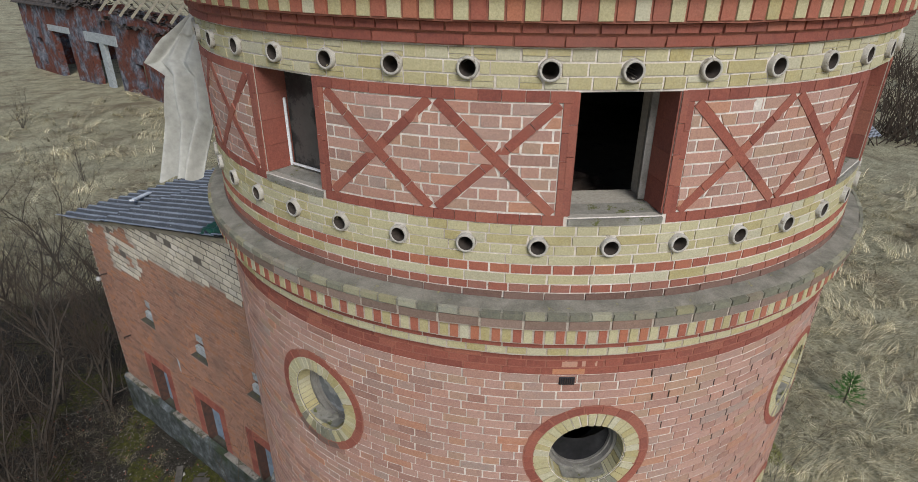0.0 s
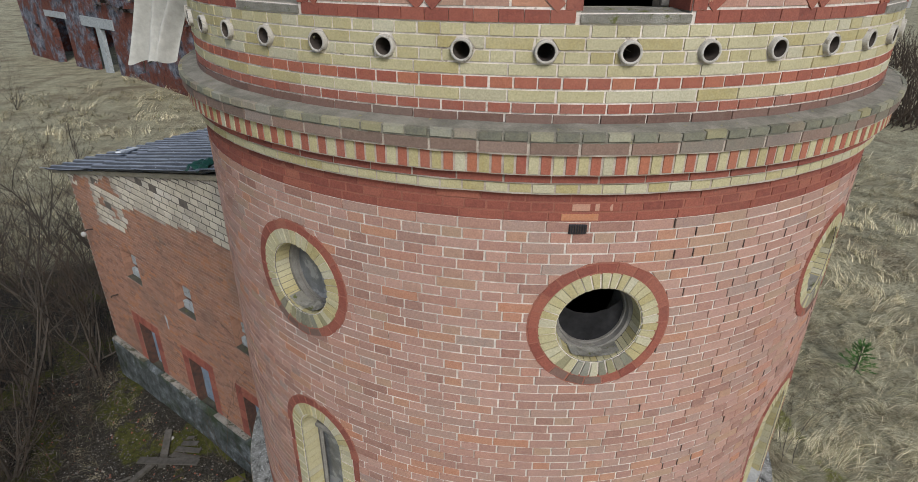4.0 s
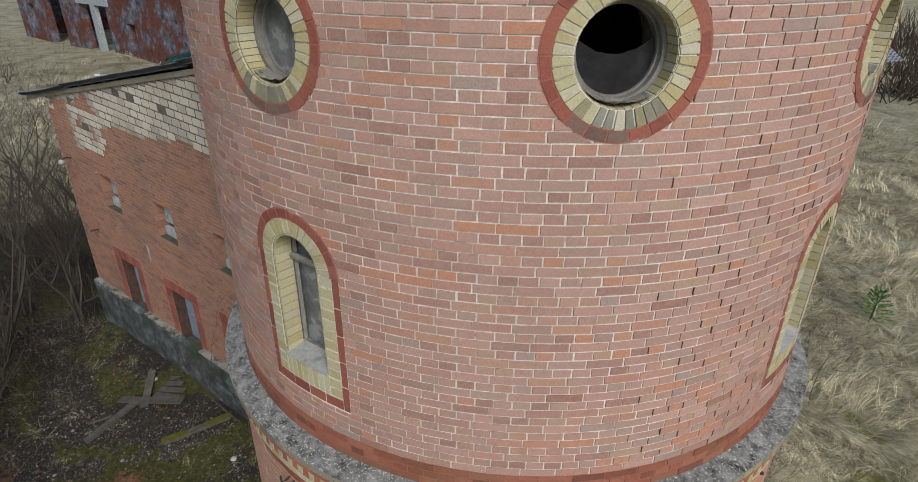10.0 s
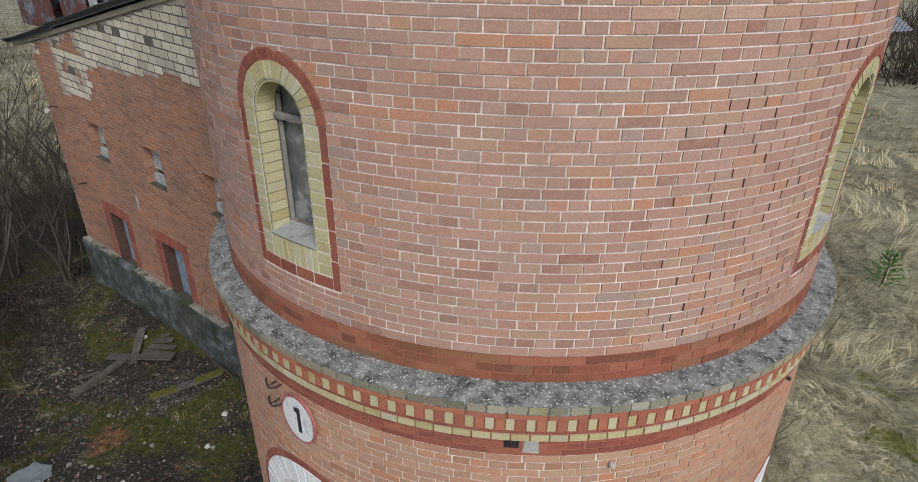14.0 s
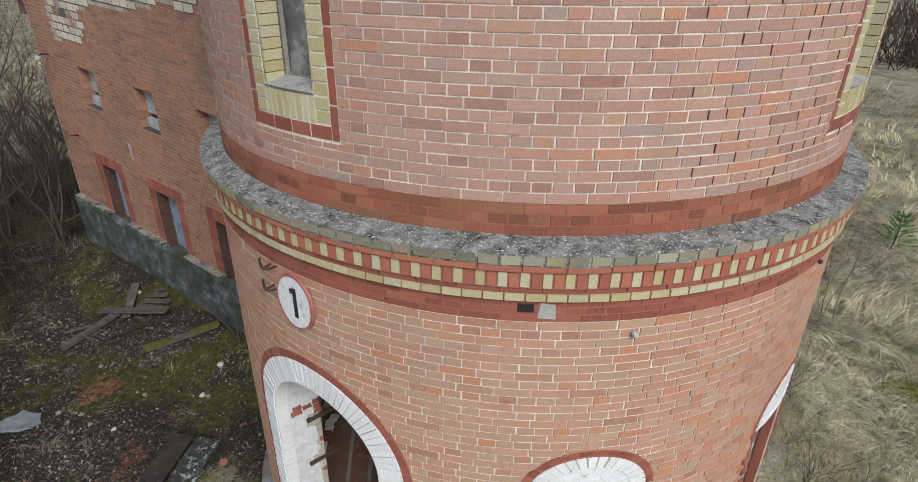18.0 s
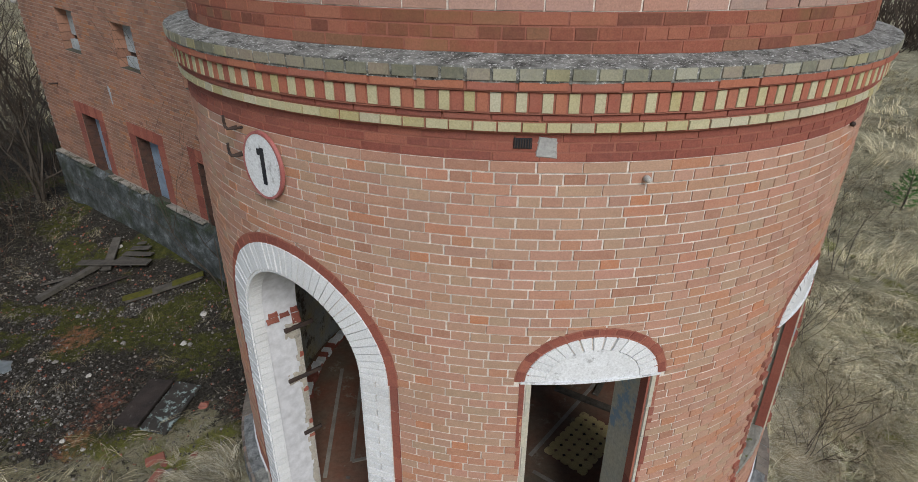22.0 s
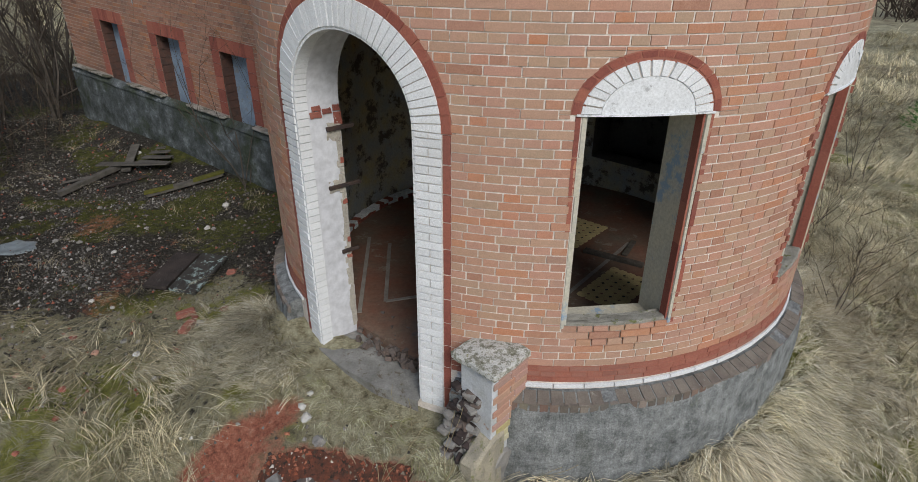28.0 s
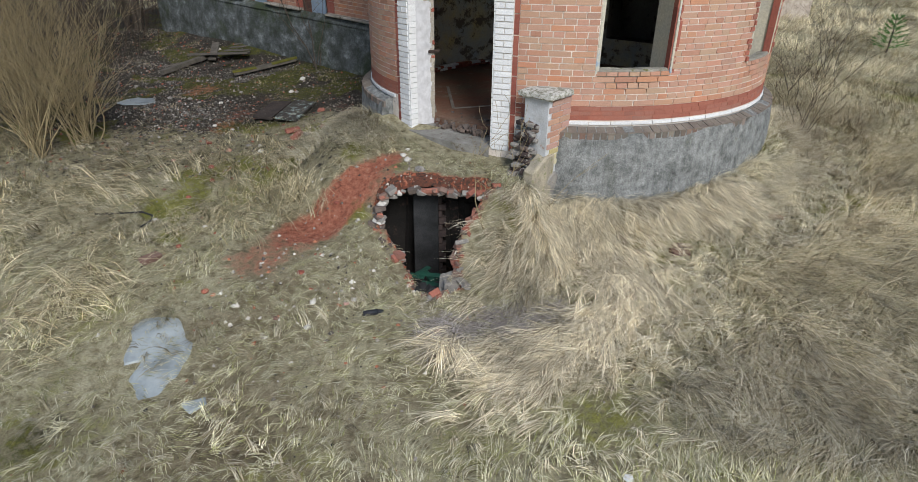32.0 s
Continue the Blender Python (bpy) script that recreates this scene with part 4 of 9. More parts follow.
def diagonal_span(s0, z0, s1, z1, wide, unit):
    """The span of a slanting bar at a height."""
    d = math.hypot((s1 - s0) * unit, z1 - z0)
    across = wide / 2 * d / abs(z1 - z0) / unit

    def span(h):
        if h < min(z0, z1) - 0.01 or h > max(z0, z1) + 0.01:
            return None
        m = s0 + (s1 - s0) * (h - z0) / (z1 - z0)
        return (m - across, m + across)
    return span


PZ0, PZ1 = 10.952, 11.625
for i in range(len(TURNS)):
    c = TURNS[i]
    lo, hi = c + 5.95, (TURNS[i + 1] - 6.35 if i + 1 < len(TURNS) else c + 34.6)
    pan = window_empty("cross_panel", "pink brick panel with two crosses of red brick bars")
    mid = (lo + hi) / 2
    bars = []
    for a, b in ((lo + 0.7, mid), (mid, hi - 0.7)):
        bars += [(a + 0.4, PZ1, b - 0.4, PZ0), (a + 0.4, PZ0, b - 0.4, PZ1)]
    spans = [diagonal_span(*q, 0.064, U_TOP) for q in bars]
    h = (PZ1 - PZ0) / 9
    for k in range(9):
        a0, a1 = PZ0 + k * h + 0.004, PZ0 + (k + 1) * h - 0.004
        wide = 4.4 if k % 2 == 0 else 2.2
        s = lo + 0.75 - (1.1 if k % 2 else 0)
        while s < hi - 0.75:
            for q in cut(max(s + 0.075, lo + 0.8), min(s + wide - 0.075, hi - 0.8), a0, a1, spans):
                if min(q[1][0] - q[0][0], q[2][0] - q[3][0]) >= -1e-6:
                    single("brick", q, R_TOP, M_BRICK, pan, -0.001, chamfer=0.0025)
            s += wide
    for s0, z0, s1, z1 in bars:
        n = 5
        ds, dz = (s1 - s0) / n, (z1 - z0) / n
        d = Vector(((s1 - s0) * U_TOP, z1 - z0)).normalized()
        px, pz = -d.y * 0.030 / U_TOP, d.x * 0.030
        for k in range(n):
            a, b = (s0 + ds * (k + 0.004), z0 + dz * (k + 0.004)), (s0 + ds * (k + 0.996), z0 + dz * (k + 0.996))
            q = [(a[0] - px, a[1] - pz), (b[0] - px, b[1] - pz), (b[0] + px, b[1] + pz), (a[0] + px, a[1] + pz)]
            if d.x < 0:
                q.reverse()
            single("bar_brick", q, R_TOP, M_RED, pan, 0.004 if z1 < z0 else 0.003, chamfer=0.0012)
    n = 12
    for z0, z1 in ((10.878, 10.945), (11.63, 11.696)):
        for k in range(n):
            a, b = lo - 0.3 + (hi - lo + 0.6) * k / n, lo - 0.3 + (hi - lo + 0.6) * (k + 1) / n
            single("strip_brick", [(a + 0.01, z0), (b - 0.01, z0), (b - 0.01, z1), (a + 0.01, z1)], R_TOP, M_RED, pan, 0.002, chamfer=0.0015)
    for a, b in ((lo - 0.02, lo + 0.72), (hi - 0.72, hi + 0.02)):
        for k in range(4):
            z0, z1 = 10.944 + 0.688 * k / 4 + 0.001, 10.944 + 0.688 * (k + 1) / 4 - 0.001
            single("side_brick", [(a, z0), (b, z0), (b, z1), (a, z1)], R_TOP, M_RED, pan, 0.002, chamfer=0.001)


# clay pipes set through the frieze
def pipe_mesh():
    vs, fs, n = [], [], 20
    prof = ((0.063, 0.02), (0.063, -0.026), (0.060, -0.031), (0.049, -0.031), (0.047, -0.027), (0.046, 0.20))
    for k in range(n):
        t = 2 * math.pi * k / n
        vs += [(r * math.cos(t), y, r * math.sin(t)) for r, y in prof]
    for k in range(n):
        k2 = (k + 1) % n
        fs += [(k * 6 + a, k2 * 6 + a, k2 * 6 + a + 1, k * 6 + a + 1) for a in range(5)]
    slots = [0 if a < 4 else 1 for k in range(n) for a in range(5)]
    vs.append((0, 0.19, 0))
    for k in range(n):
        fs.append((k * 6 + 5, ((k + 1) % n) * 6 + 5, len(vs) - 1))
        slots.append(1)
    return mesh_of("clay_pipe", vs, fs, [M_PIPE, M_PIPE_IN], slots, True)


PIPE = pipe_mesh()
for k in range(-11, 12):
    for z in (11.81, 10.735):
        s = 4.5 + 8.18 * k
        put("clay_pipe", PIPE, tower, "pale clay vent pipe end", pose(*polar(s, R_TOP, z + rnd.gauss(0, 0.002)), 0, rnd.uniform(0, 360), s))

# white arched doorway
w = window_empty("arched_doorway", "tall open doorway with a whitewashed brick arch and red edge")
ring_bed(w, lambda t, q: (DOOR_C + q * math.cos(t) / U_LOW, 3.13 + q * math.sin(t)), 0.0, math.pi, 0.95, 1.04, R_LOW)
ring_bricks(w, DOOR_C, 3.13, 0.962, 1.035, 22, R_LOW, M_RED, "red_arch_brick", 0.003, 0, 180, proud=0.006)
ring_bricks(w, DOOR_C, 3.13, 0.722, 0.958, 40, R_LOW, M_WHITE, "white_wedge_brick", 0.006, 0, 180, proud=0.012)
for side in (-1, 1):
    z, k = 0.40, 0
    while z < 3.12:
        z1 = min(3.13, z + 0.0745)
        for a, b in (((0.722, 0.958),) if k % 2 else ((0.722, 0.84), (0.846, 0.958))):
            x0, x1 = sorted((DOOR_C + side * a / U_LOW, DOOR_C + side * b / U_LOW))
            single("white_jamb_brick", [(x0, z + 0.003), (x1, z + 0.003), (x1, z1 - 0.003), (x0, z1 - 0.003)], R_LOW, M_WHITE, w, 0.012)
        z, k = z1, k + 1
    for k in range(11):
        a, b = 0.40 + 2.73 * k / 11 + 0.003, 0.40 + 2.73 * (k + 1) / 11 - 0.003
        x0, x1 = sorted((DOOR_C + side * 0.962 / U_LOW, DOOR_C + side * 1.033 / U_LOW))
        single("red_jamb_brick", [(x0, a), (x1, a), (x1, b), (x0, b)], R_LOW, M_RED, w, 0.004)
h = 0.721 / U_LOW
pts = [(DOOR_C + h, 0.42 + 2.71 * k / 36) for k in range(37)] + [(DOOR_C + 0.721 * math.cos(math.pi * k / 40) / U_LOW, 3.13 + 0.721 * math.sin(math.pi * k / 40)) for k in range(1, 41)] + [(DOOR_C - h, 3.13 - 2.71 * k / 36) for k in range(1, 37)]
reveal_bricks(w, pts[::-1], R_LOW + 0.012, 0.135, M_WHITE, "white_reveal_brick")

# ground floor windows with white arch heads
for c in (WIN_C, WIN_C + 41.3):
    w = window_empty("arched_head_window", "glassless window with a white segmental brick head")
    ring_bed(w, lambda t, q: (c + q * math.cos(t) / U_LOW, 3.335 + 0.79 * q * math.sin(t)), 0.0, math.pi, 0.48, 0.578, R_LOW)
    ring_bricks(w, c, 3.335, 0.51, 0.574, 14, R_LOW, M_RED, "red_arch_brick", 0.003, 0, 180, 0.79, 0.006)
    ring_bricks(w, c, 3.335, 0.355, 0.506, 17, R_LOW, M_WHITE, "white_wedge_brick", 0.008, 0, 180, 0.77, 0.01)
    fan = [polar(c, R_LOW + 0.004, 3.335)] + [polar(c + 0.355 * math.cos(math.pi * k / 20) / U_LOW, R_LOW + 0.004, 3.335 + 0.355 * 0.77 * math.sin(math.pi * k / 20)) for k in range(21)]
    back = [polar(c, R_LOW - 0.03, 3.335)] + [polar(c + 0.36 * math.cos(math.pi * k / 20) / U_LOW, R_LOW - 0.03, 3.335 + 0.36 * 0.77 * math.sin(math.pi * k / 20)) for k in range(21)]
    fs = [(0, k, k + 1) for k in range(1, 21)] + [(k, 22 + k, 22 + k + 1, k + 1) for k in range(1, 21)]
    put("tympanum", mesh_of("tympanum", fan + back, fs, M_ENAMEL), w, "flaking white plaster head")
    arc_bar("lintel", c - 0.53 / U_LOW, c + 0.53 / U_LOW, R_LOW, ((-0.014, 3.325), (-0.014, 3.34), (0.12, 3.34), (0.12, 3.325)), M_ENAMEL, w, "thin white lintel edge")
    for side in (-1, 1):
        for a, b, mat, nm, pr in ((0.468, 0.496, M_BEIGE, "plaster_edge", 0.003), (0.498, 0.535, M_RED, "red_jamb_brick", 0.002)):
            n = 6
            for k in range(n):
                if mat is M_RED and side < 0 and k < 3:
                    continue
                z0, z1 = 1.46 + 1.86 * k / n, 1.46 + 1.86 * (k + 1) / n
                j0, j1 = rnd.uniform(-0.006, 0.012), rnd.uniform(-0.006, 0.012)
                x0, x1 = sorted((c + side * (a - 0.004) / U_LOW, c + side * (b + j0) / U_LOW))
                single(nm, [(x0, z0), (x1, z0), (x1, z1), (x0, z1)], R_LOW, mat, w, pr)
        if c > 20:
            for k in range(24):
                z0 = 1.5 + k * 0.076
                a, b = 0.49, 0.55 + (0.05 if k % 2 else 0.0) + rnd.uniform(-0.015, 0.02)
                x0, x1 = sorted((c + side * a / U_LOW, c + side * b / U_LOW))
                if rnd.random() < 0.85:
                    single("red_jamb_brick", [(x0, z0 + 0.004), (x1, z0 + 0.004), (x1, z0 + 0.070), (x0, z0 + 0.070)], R_LOW, M_BROWNRED if k % 3 else M_RED, w, rnd.uniform(0.004, 0.03), 0.06)
        pts = [(c + side * 0.468 / U_LOW, 1.5 + 1.82 * k / 5) for k in range(6)]
        reveal_bricks(w, pts if side < 0 else pts[::-1], R_LOW, 0.1, M_RED if side > 0 else M_BEIGE, "reveal_brick", 0.001)
    bm = bmesh.new()
    box(bm, -0.468, 0.016, -0.14, 0.468, 0.17, 0.0, 0.012)
    bmesh.ops.subdivide_edges(bm, edges=bm.edges[:], cuts=7, use_grid_fill=True)
    for v in bm.verts:
        v.co.y += v.co.x ** 2 / (2 * R_LOW)
    rough_up(bm, 0.014, 11)
    rough_up(bm, 0.008, 30)
    part("window_sill", bm, M_MOSSYSILL, w, "crumbled mossy cement sill", pose(*polar(c, R_LOW, 1.512), 0, 0, c))

# ---------------------------------------------------------------- inside of the tower
def disc(name, r, z0, z1, mat, label, n=48):
    vs = [polar(360 * k / n, r, z) for k in range(n) for z in (z0, z1)] + [(0, 0, z0), (0, 0, z1)]
    fs = [(2 * k, 2 * ((k + 1) % n), 2 * ((k + 1) % n) + 1, 2 * k + 1) for k in range(n)]
    fs += [(2 * k + 1, 2 * ((k + 1) % n) + 1, 2 * n + 1) for k in range(n)] + [(2 * ((k + 1) % n), 2 * k, 2 * n) for k in range(n)]
    return tagged(put(name, mesh_of(name, vs, fs, mat)), label, "floor", kind="structure")


M_FLOOR = plain_mat("dirty_red_floor", (0.20, 0.085, 0.055), (0.15, 0.12, 0.09), 1.6, 0.85, 0.4, (0.23, 0.19, 0.15), 0.0, 4.0, 0.58)
M_TILE = plain_mat("ochre_floor_tile", (0.60, 0.49, 0.24), (0.46, 0.37, 0.19), 5, 0.6, 0.2, (0.22, 0.16, 0.10), 0.0, 5.0, 0.60)
M_TILEDARK = plain_mat("dark_floor_tile", (0.02, 0.016, 0.014), (0.035, 0.03, 0.025), 9, 0.7)
M_STRIPE = plain_mat("grey_floor_strip", (0.30, 0.28, 0.25), (0.20, 0.18, 0.16), 6, 0.8)
disc("floor_ground", R_LOW - THICK + 0.02, 0.3, 0.56, M_FLOOR, "dirty red tiled floor strewn with dust")
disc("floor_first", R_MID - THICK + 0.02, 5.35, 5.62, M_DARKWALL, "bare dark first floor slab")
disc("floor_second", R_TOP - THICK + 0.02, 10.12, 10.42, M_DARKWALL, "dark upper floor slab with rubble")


def tile_panel(cx, cy, turn, nx, ny, size, label):
    """A field of clipped square tiles with small dark stones at the corners."""
    floor_panel = tagged(new("tile_panel"), label, "floor tiles")
    floor_panel.matrix_world = pose(cx, cy, 0.562, 0, 0, turn)
    k = size * 0.21
    h = size / 2 - 0.002
    out = [(h - k, -h), (h, -h + k), (h, h - k), (h - k, h), (-h + k, h), (-h, h - k), (-h, -h + k), (-h + k, -h)]
    vs = [(x, y, 0.006) for x, y in out] + [(x, y, -0.004) for x, y in out]
    tile = mesh_of("tile", vs, [tuple(range(8))] + [(i, i + 8, (i + 1) % 8 + 8, (i + 1) % 8) for i in range(8)], M_TILE)
    d = k - 0.003
    dot = mesh_of("corner_stone", [(d, 0, 0.005), (0, d, 0.005), (-d, 0, 0.005), (0, -d, 0.005), (d, 0, -0.004), (0, d, -0.004), (-d, 0, -0.004), (0, -d, -0.004)],
                  [(0, 1, 2, 3), (0, 4, 5, 1), (1, 5, 6, 2), (2, 6, 7, 3), (3, 7, 4, 0)], M_TILEDARK)
    for i in range(nx):
        for j in range(ny):
            x, y = (i - (nx - 1) / 2) * size, (j - (ny - 1) / 2) * size
            ob = new("tile", tile)
            ob.parent, ob.location = floor_panel, (x, y, rnd.uniform(-0.001, 0.001))
            if i < nx - 1 and j < ny - 1 and (i + j) % 2 == 0:
                ob = new("corner_stone", dot)
                ob.parent, ob.location = floor_panel, (x + size / 2, y + size / 2, 0.001)


tile_panel(1.0, -1.12, 48, 8, 5, 0.118, "ochre floor tiles with dark corner stones")
tile_panel(0.75, 0.55, 48, 8, 6, 0.118, "ochre floor tiles with dark corner stones under dust")
for a, b in (((0.3, -1.35), (1.5, 0.15)), ((0.31, -1.59), (0.9, -2.05)), ((-1.87, -1.45), (-1.98, 0.1)), ((-1.87, -1.45), (-1.2, -1.25)), ((-2.15, -1.7), (-2.3, 0.3))):
    a, b = Vector((*a, 0.563)), Vector((*b, 0.563))
    bm = bmesh.new()
    box(bm, 0, -0.025, -0.004, (b - a).length, 0.025, 0.006, 0.002)
    tagged(part("floor_strip", bm, M_STRIPE, None, "grey border strip in the floor", Matrix.Translation(a) @ pose(0, 0, 0, 0, 0, math.degrees(math.atan2(b.y - a.y, b.x - a.x)))), category="floor tiles")
bm = bmesh.new()
box(bm, -0.42, -0.05, 0, 0.42, 0.05, 0.05, 0.008)
rough_up(bm, 0.006, 6)
tagged(part("fallen_beam", bm, M_WOOD, None, "dark fallen beam on the tiled floor", pose(1.15, -0.35, 0.565, 0, 0, -32)), category="beam")
bm = bmesh.new()
box(bm, -0.25, -0.04, 0, 0.25, 0.04, 0.03, 0.006)
tagged(part("fallen_board", bm, M_WOOD, None, "grey broken board on the tiled floor", pose(1.45, -0.05, 0.566, 0, 0, 60)), category="board")

# brick footing along the inner wall and iron stubs at the doorway
footing = tagged(new("brick_footing"), "low broken red and white brick footing along the inner wall", "footing")
for k in range(34):
    s = -84 + k * -2.5
    for c in range(2):
        single("brick", [(s - 1.15, 0.562 + c * 0.05), (s + 1.15, 0.562 + c * 0.05), (s + 1.15, 0.608 + c * 0.05), (s - 1.15, 0.608 + c * 0.05)], 2.74, M_RED if rnd.random() < (0.85 if c == 0 else 0.5) else M_WHITE, footing, rnd.uniform(-0.015, 0.015), 0.12)
for z, l in ((2.84, 0.30), (2.24, 0.36), (1.50, 0.20)):
    bm = bmesh.new()
    box(bm, -l / 2, -0.016, -0.020, l / 2, 0.016, 0.020, 0.004)
    rough_up(bm, 0.004, 20, z)
    tagged(part("iron_hinge_stub", bm, M_IRON, None, "rusty iron stub let into the door jamb", pose(*polar(-48.75, 2.86, z), 0, 0, 41)), category="iron stub")
# plaster broken off at the inner edge of the jamb: bare brick shows
jamb = tagged(new("broken_jamb"), "broken inner jamb with bare red brick and torn plaster", "door jamb")
for z, r, w, h, mat in ((2.99, 3.10, 0.06, 0.030, M_RED), (3.05, 3.09, 0.05, 0.024, M_RED), (3.01, 2.98, 0.05, 0.026, M_RED), (3.03, 2.88, 0.04, 0.03, M_RED), (2.93, 2.87, 0.045, 0.06, M_RED), (2.50, 2.865, 0.022, 0.03, M_RED), (2.06, 2.87, 0.025, 0.025, M_RED), (1.62, 2.865, 0.02, 0.03, M_RED), (1.42, 2.87, 0.03, 0.02, M_BROWNRED)):
    bm = bmesh.new()
    box(bm, -w, -0.008, -h, w, 0.008, h, 0.004)
    bmesh.ops.subdivide_edges(bm, edges=bm.edges[:], cuts=2, use_grid_fill=True)
    rough_up(bm, 0.010, 22, z)
    part("brick", bm, mat, jamb, "", pose(*polar(-49.02, r, z), 0, 0, 41))
for k in range(36):
    z, w = 0.56 + k * 0.068, 0.022 + 0.018 * rnd.random()
    bm = bmesh.new()
    box(bm, -w, -0.006, -0.034, w, 0.006, 0.034, 0.003)
    bmesh.ops.subdivide_edges(bm, edges=bm.edges[:], cuts=2, use_grid_fill=True)
    rough_up(bm, 0.008, 26, k)
    part("torn_plaster", bm, M_BARE, jamb, "", pose(*polar(-49.10, 2.845 + w, z), 0, 0, 41))
for z, w, h in ((2.80, 0.06, 0.09), (2.24, 0.08, 0.06)):
    bm = bmesh.new()
    box(bm, -w, -0.005, -h, w, 0.005, h, 0.003)
    bmesh.ops.subdivide_edges(bm, edges=bm.edges[:], cuts=3, use_grid_fill=True)
    rough_up(bm, 0.025, 15, z)
    part("torn_plaster", bm, M_BARE, jamb, "", pose(*polar(-49.10, 2.95, z), 0, 0, 41))

# threshold slab, rubble in the doorway
vs, fs = [], []
for k in range(13):
    s = DOOR_C - 12.3 + 24.6 * k / 12
    for r, z in ((3.36, 0.2), (3.36, 0.43), (3.05, 0.45), (2.82, 0.44), (2.82, 0.2)):
        vs.append(polar(s, r + 0.02 * noise.noise(Vector((s * 0.3, r, z))), z + 0.015 * noise.noise(Vector((s, r * 5, 0)))))
fs = [(k * 5 + a, k * 5 + a + 1, k * 5 + a + 6, k * 5 + a + 5) for k in range(12) for a in range(4)]
tagged(put("threshold", mesh_of("threshold", vs, fs, M_STEP)), "worn grey cement doorstep", "doorstep", kind="structure")


def chunk(name, size, mat, m, label, category, seed, flat=0.6):
    bm = bmesh.new()
    bmesh.ops.create_icosphere(bm, subdivisions=2, radius=size)
    for v in bm.verts:
        d = noise.noise(v.co * (1.4 / size) + Vector((seed * 3.1, seed, 0)))
        v.co *= 1 + 0.5 * d
        v.co.z *= flat
    ob = part(name, bm, mat, None, label, m)
    return tagged(ob, category=category)


M_STONE = plain_mat("rubble_stone", (0.30, 0.29, 0.27), (0.18, 0.17, 0.16), 9, 0.9, 0.6)
M_PALESTONE = plain_mat("pale_stone", (0.58, 0.57, 0.54), (0.42, 0.40, 0.37), 9, 0.9, 0.4)
M_RUBBLE = plain_mat("dark_rubble", (0.16, 0.12, 0.10), (0.09, 0.08, 0.075), 9, 0.9, 0.6)
pile, pf = [], []
for k in range(170):
    s, r = DOOR_C + rnd.gauss(2, 6), rnd.uniform(2.45, 3.0)
    x, y, z = polar(s, r, 0.47 + rnd.uniform(-0.02, 0.05))
    bm = bmesh.new()
    bmesh.ops.create_cube(bm, size=rnd.uniform(0.03, 0.10))
    bmesh.ops.transform(bm, matrix=pose(x, y, z, rnd.uniform(0, 90), rnd.uniform(0, 90), rnd.uniform(0, 90)) @ Matrix.Diagonal((1.4, 0.9, 0.6, 1)), verts=bm.verts)
    o = len(pile)
    pile += [v.co.copy() for v in bm.verts]
    pf += [tuple(v.index + o for v in f.verts) for f in bm.faces]
    bm.free()
tagged(put("doorway_rubble", mesh_of("doorway_rubble", pile, pf, M_RUBBLE)), "heap of dark broken brick and mortar in the doorway", "rubble", kind="stuff")

# closed dark box, added behind the rear doorway to keep daylight out
vs = [polar(a, r, z) for r in (2.95, 4.6) for a, z in ((120, 0.58), (153, 0.58), (153, 2.8), (120, 2.8))]
vs += [polar(a, r, z) for r in (2.95, 4.75) for a, z in ((118, 0.0), (155, 0.0), (155, 2.95), (118, 2.95))]
fs = [(0, 1, 5, 4), (1, 2, 6, 5), (2, 3, 7, 6), (3, 0, 4, 7), (4, 5, 6, 7)]
fs += [tuple(reversed([i + 8 for i in f])) for f in fs]
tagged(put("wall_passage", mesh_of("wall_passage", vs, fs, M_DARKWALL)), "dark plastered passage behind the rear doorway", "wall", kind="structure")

# small fittings on the wall
def vent(s, z, r, label):
    v = tagged(new("air_vent"), label, "vent")
    v.matrix_world = pose(*polar(s, r + 0.004, z), 0, 0, s)
    bm = bmesh.new()
    box(bm, -0.055, -0.004, -0.032, 0.055, 0.02, 0.032, 0.003)
    part("back", bm, M_BLACK, v)
    for k in range(7):
        bm = bmesh.new()
        box(bm, -0.05 + k * 0.0155, -0.011, -0.028, -0.043 + k * 0.0155, -0.004, 0.028, 0.001)
        part("bar", bm, M_IRON, v)


vent(1.1, 9.70, R_MID, "small dark iron air vent let into brick")
vent(-4.0, 5.115, R_LOW, "small dark iron air vent under the ledge")
bm = bmesh.new()
bmesh.ops.create_uvsphere(bm, u_segments=10, v_segments=6, radius=0.022)
for v in bm.verts:
    v.co.y *= 1.7
tagged(part("insulator_knob", bm, M_PALESTONE, None, "small pale knob on the brick wall", pose(*polar(9.4, R_LOW + 0.02, 4.89), 0, 0, 9.4), True), category="knob")
bm = bmesh.new()
bmesh.ops.create_uvsphere(bm, u_segments=10, v_segments=6, radius=0.02)
tagged(part("insulator_knob", bm, M_IRON, None, "small rusty knob under the ledge", pose(*polar(44.0, R_LOW + 0.015, 5.0), 0, 0, 44), True), category="knob")
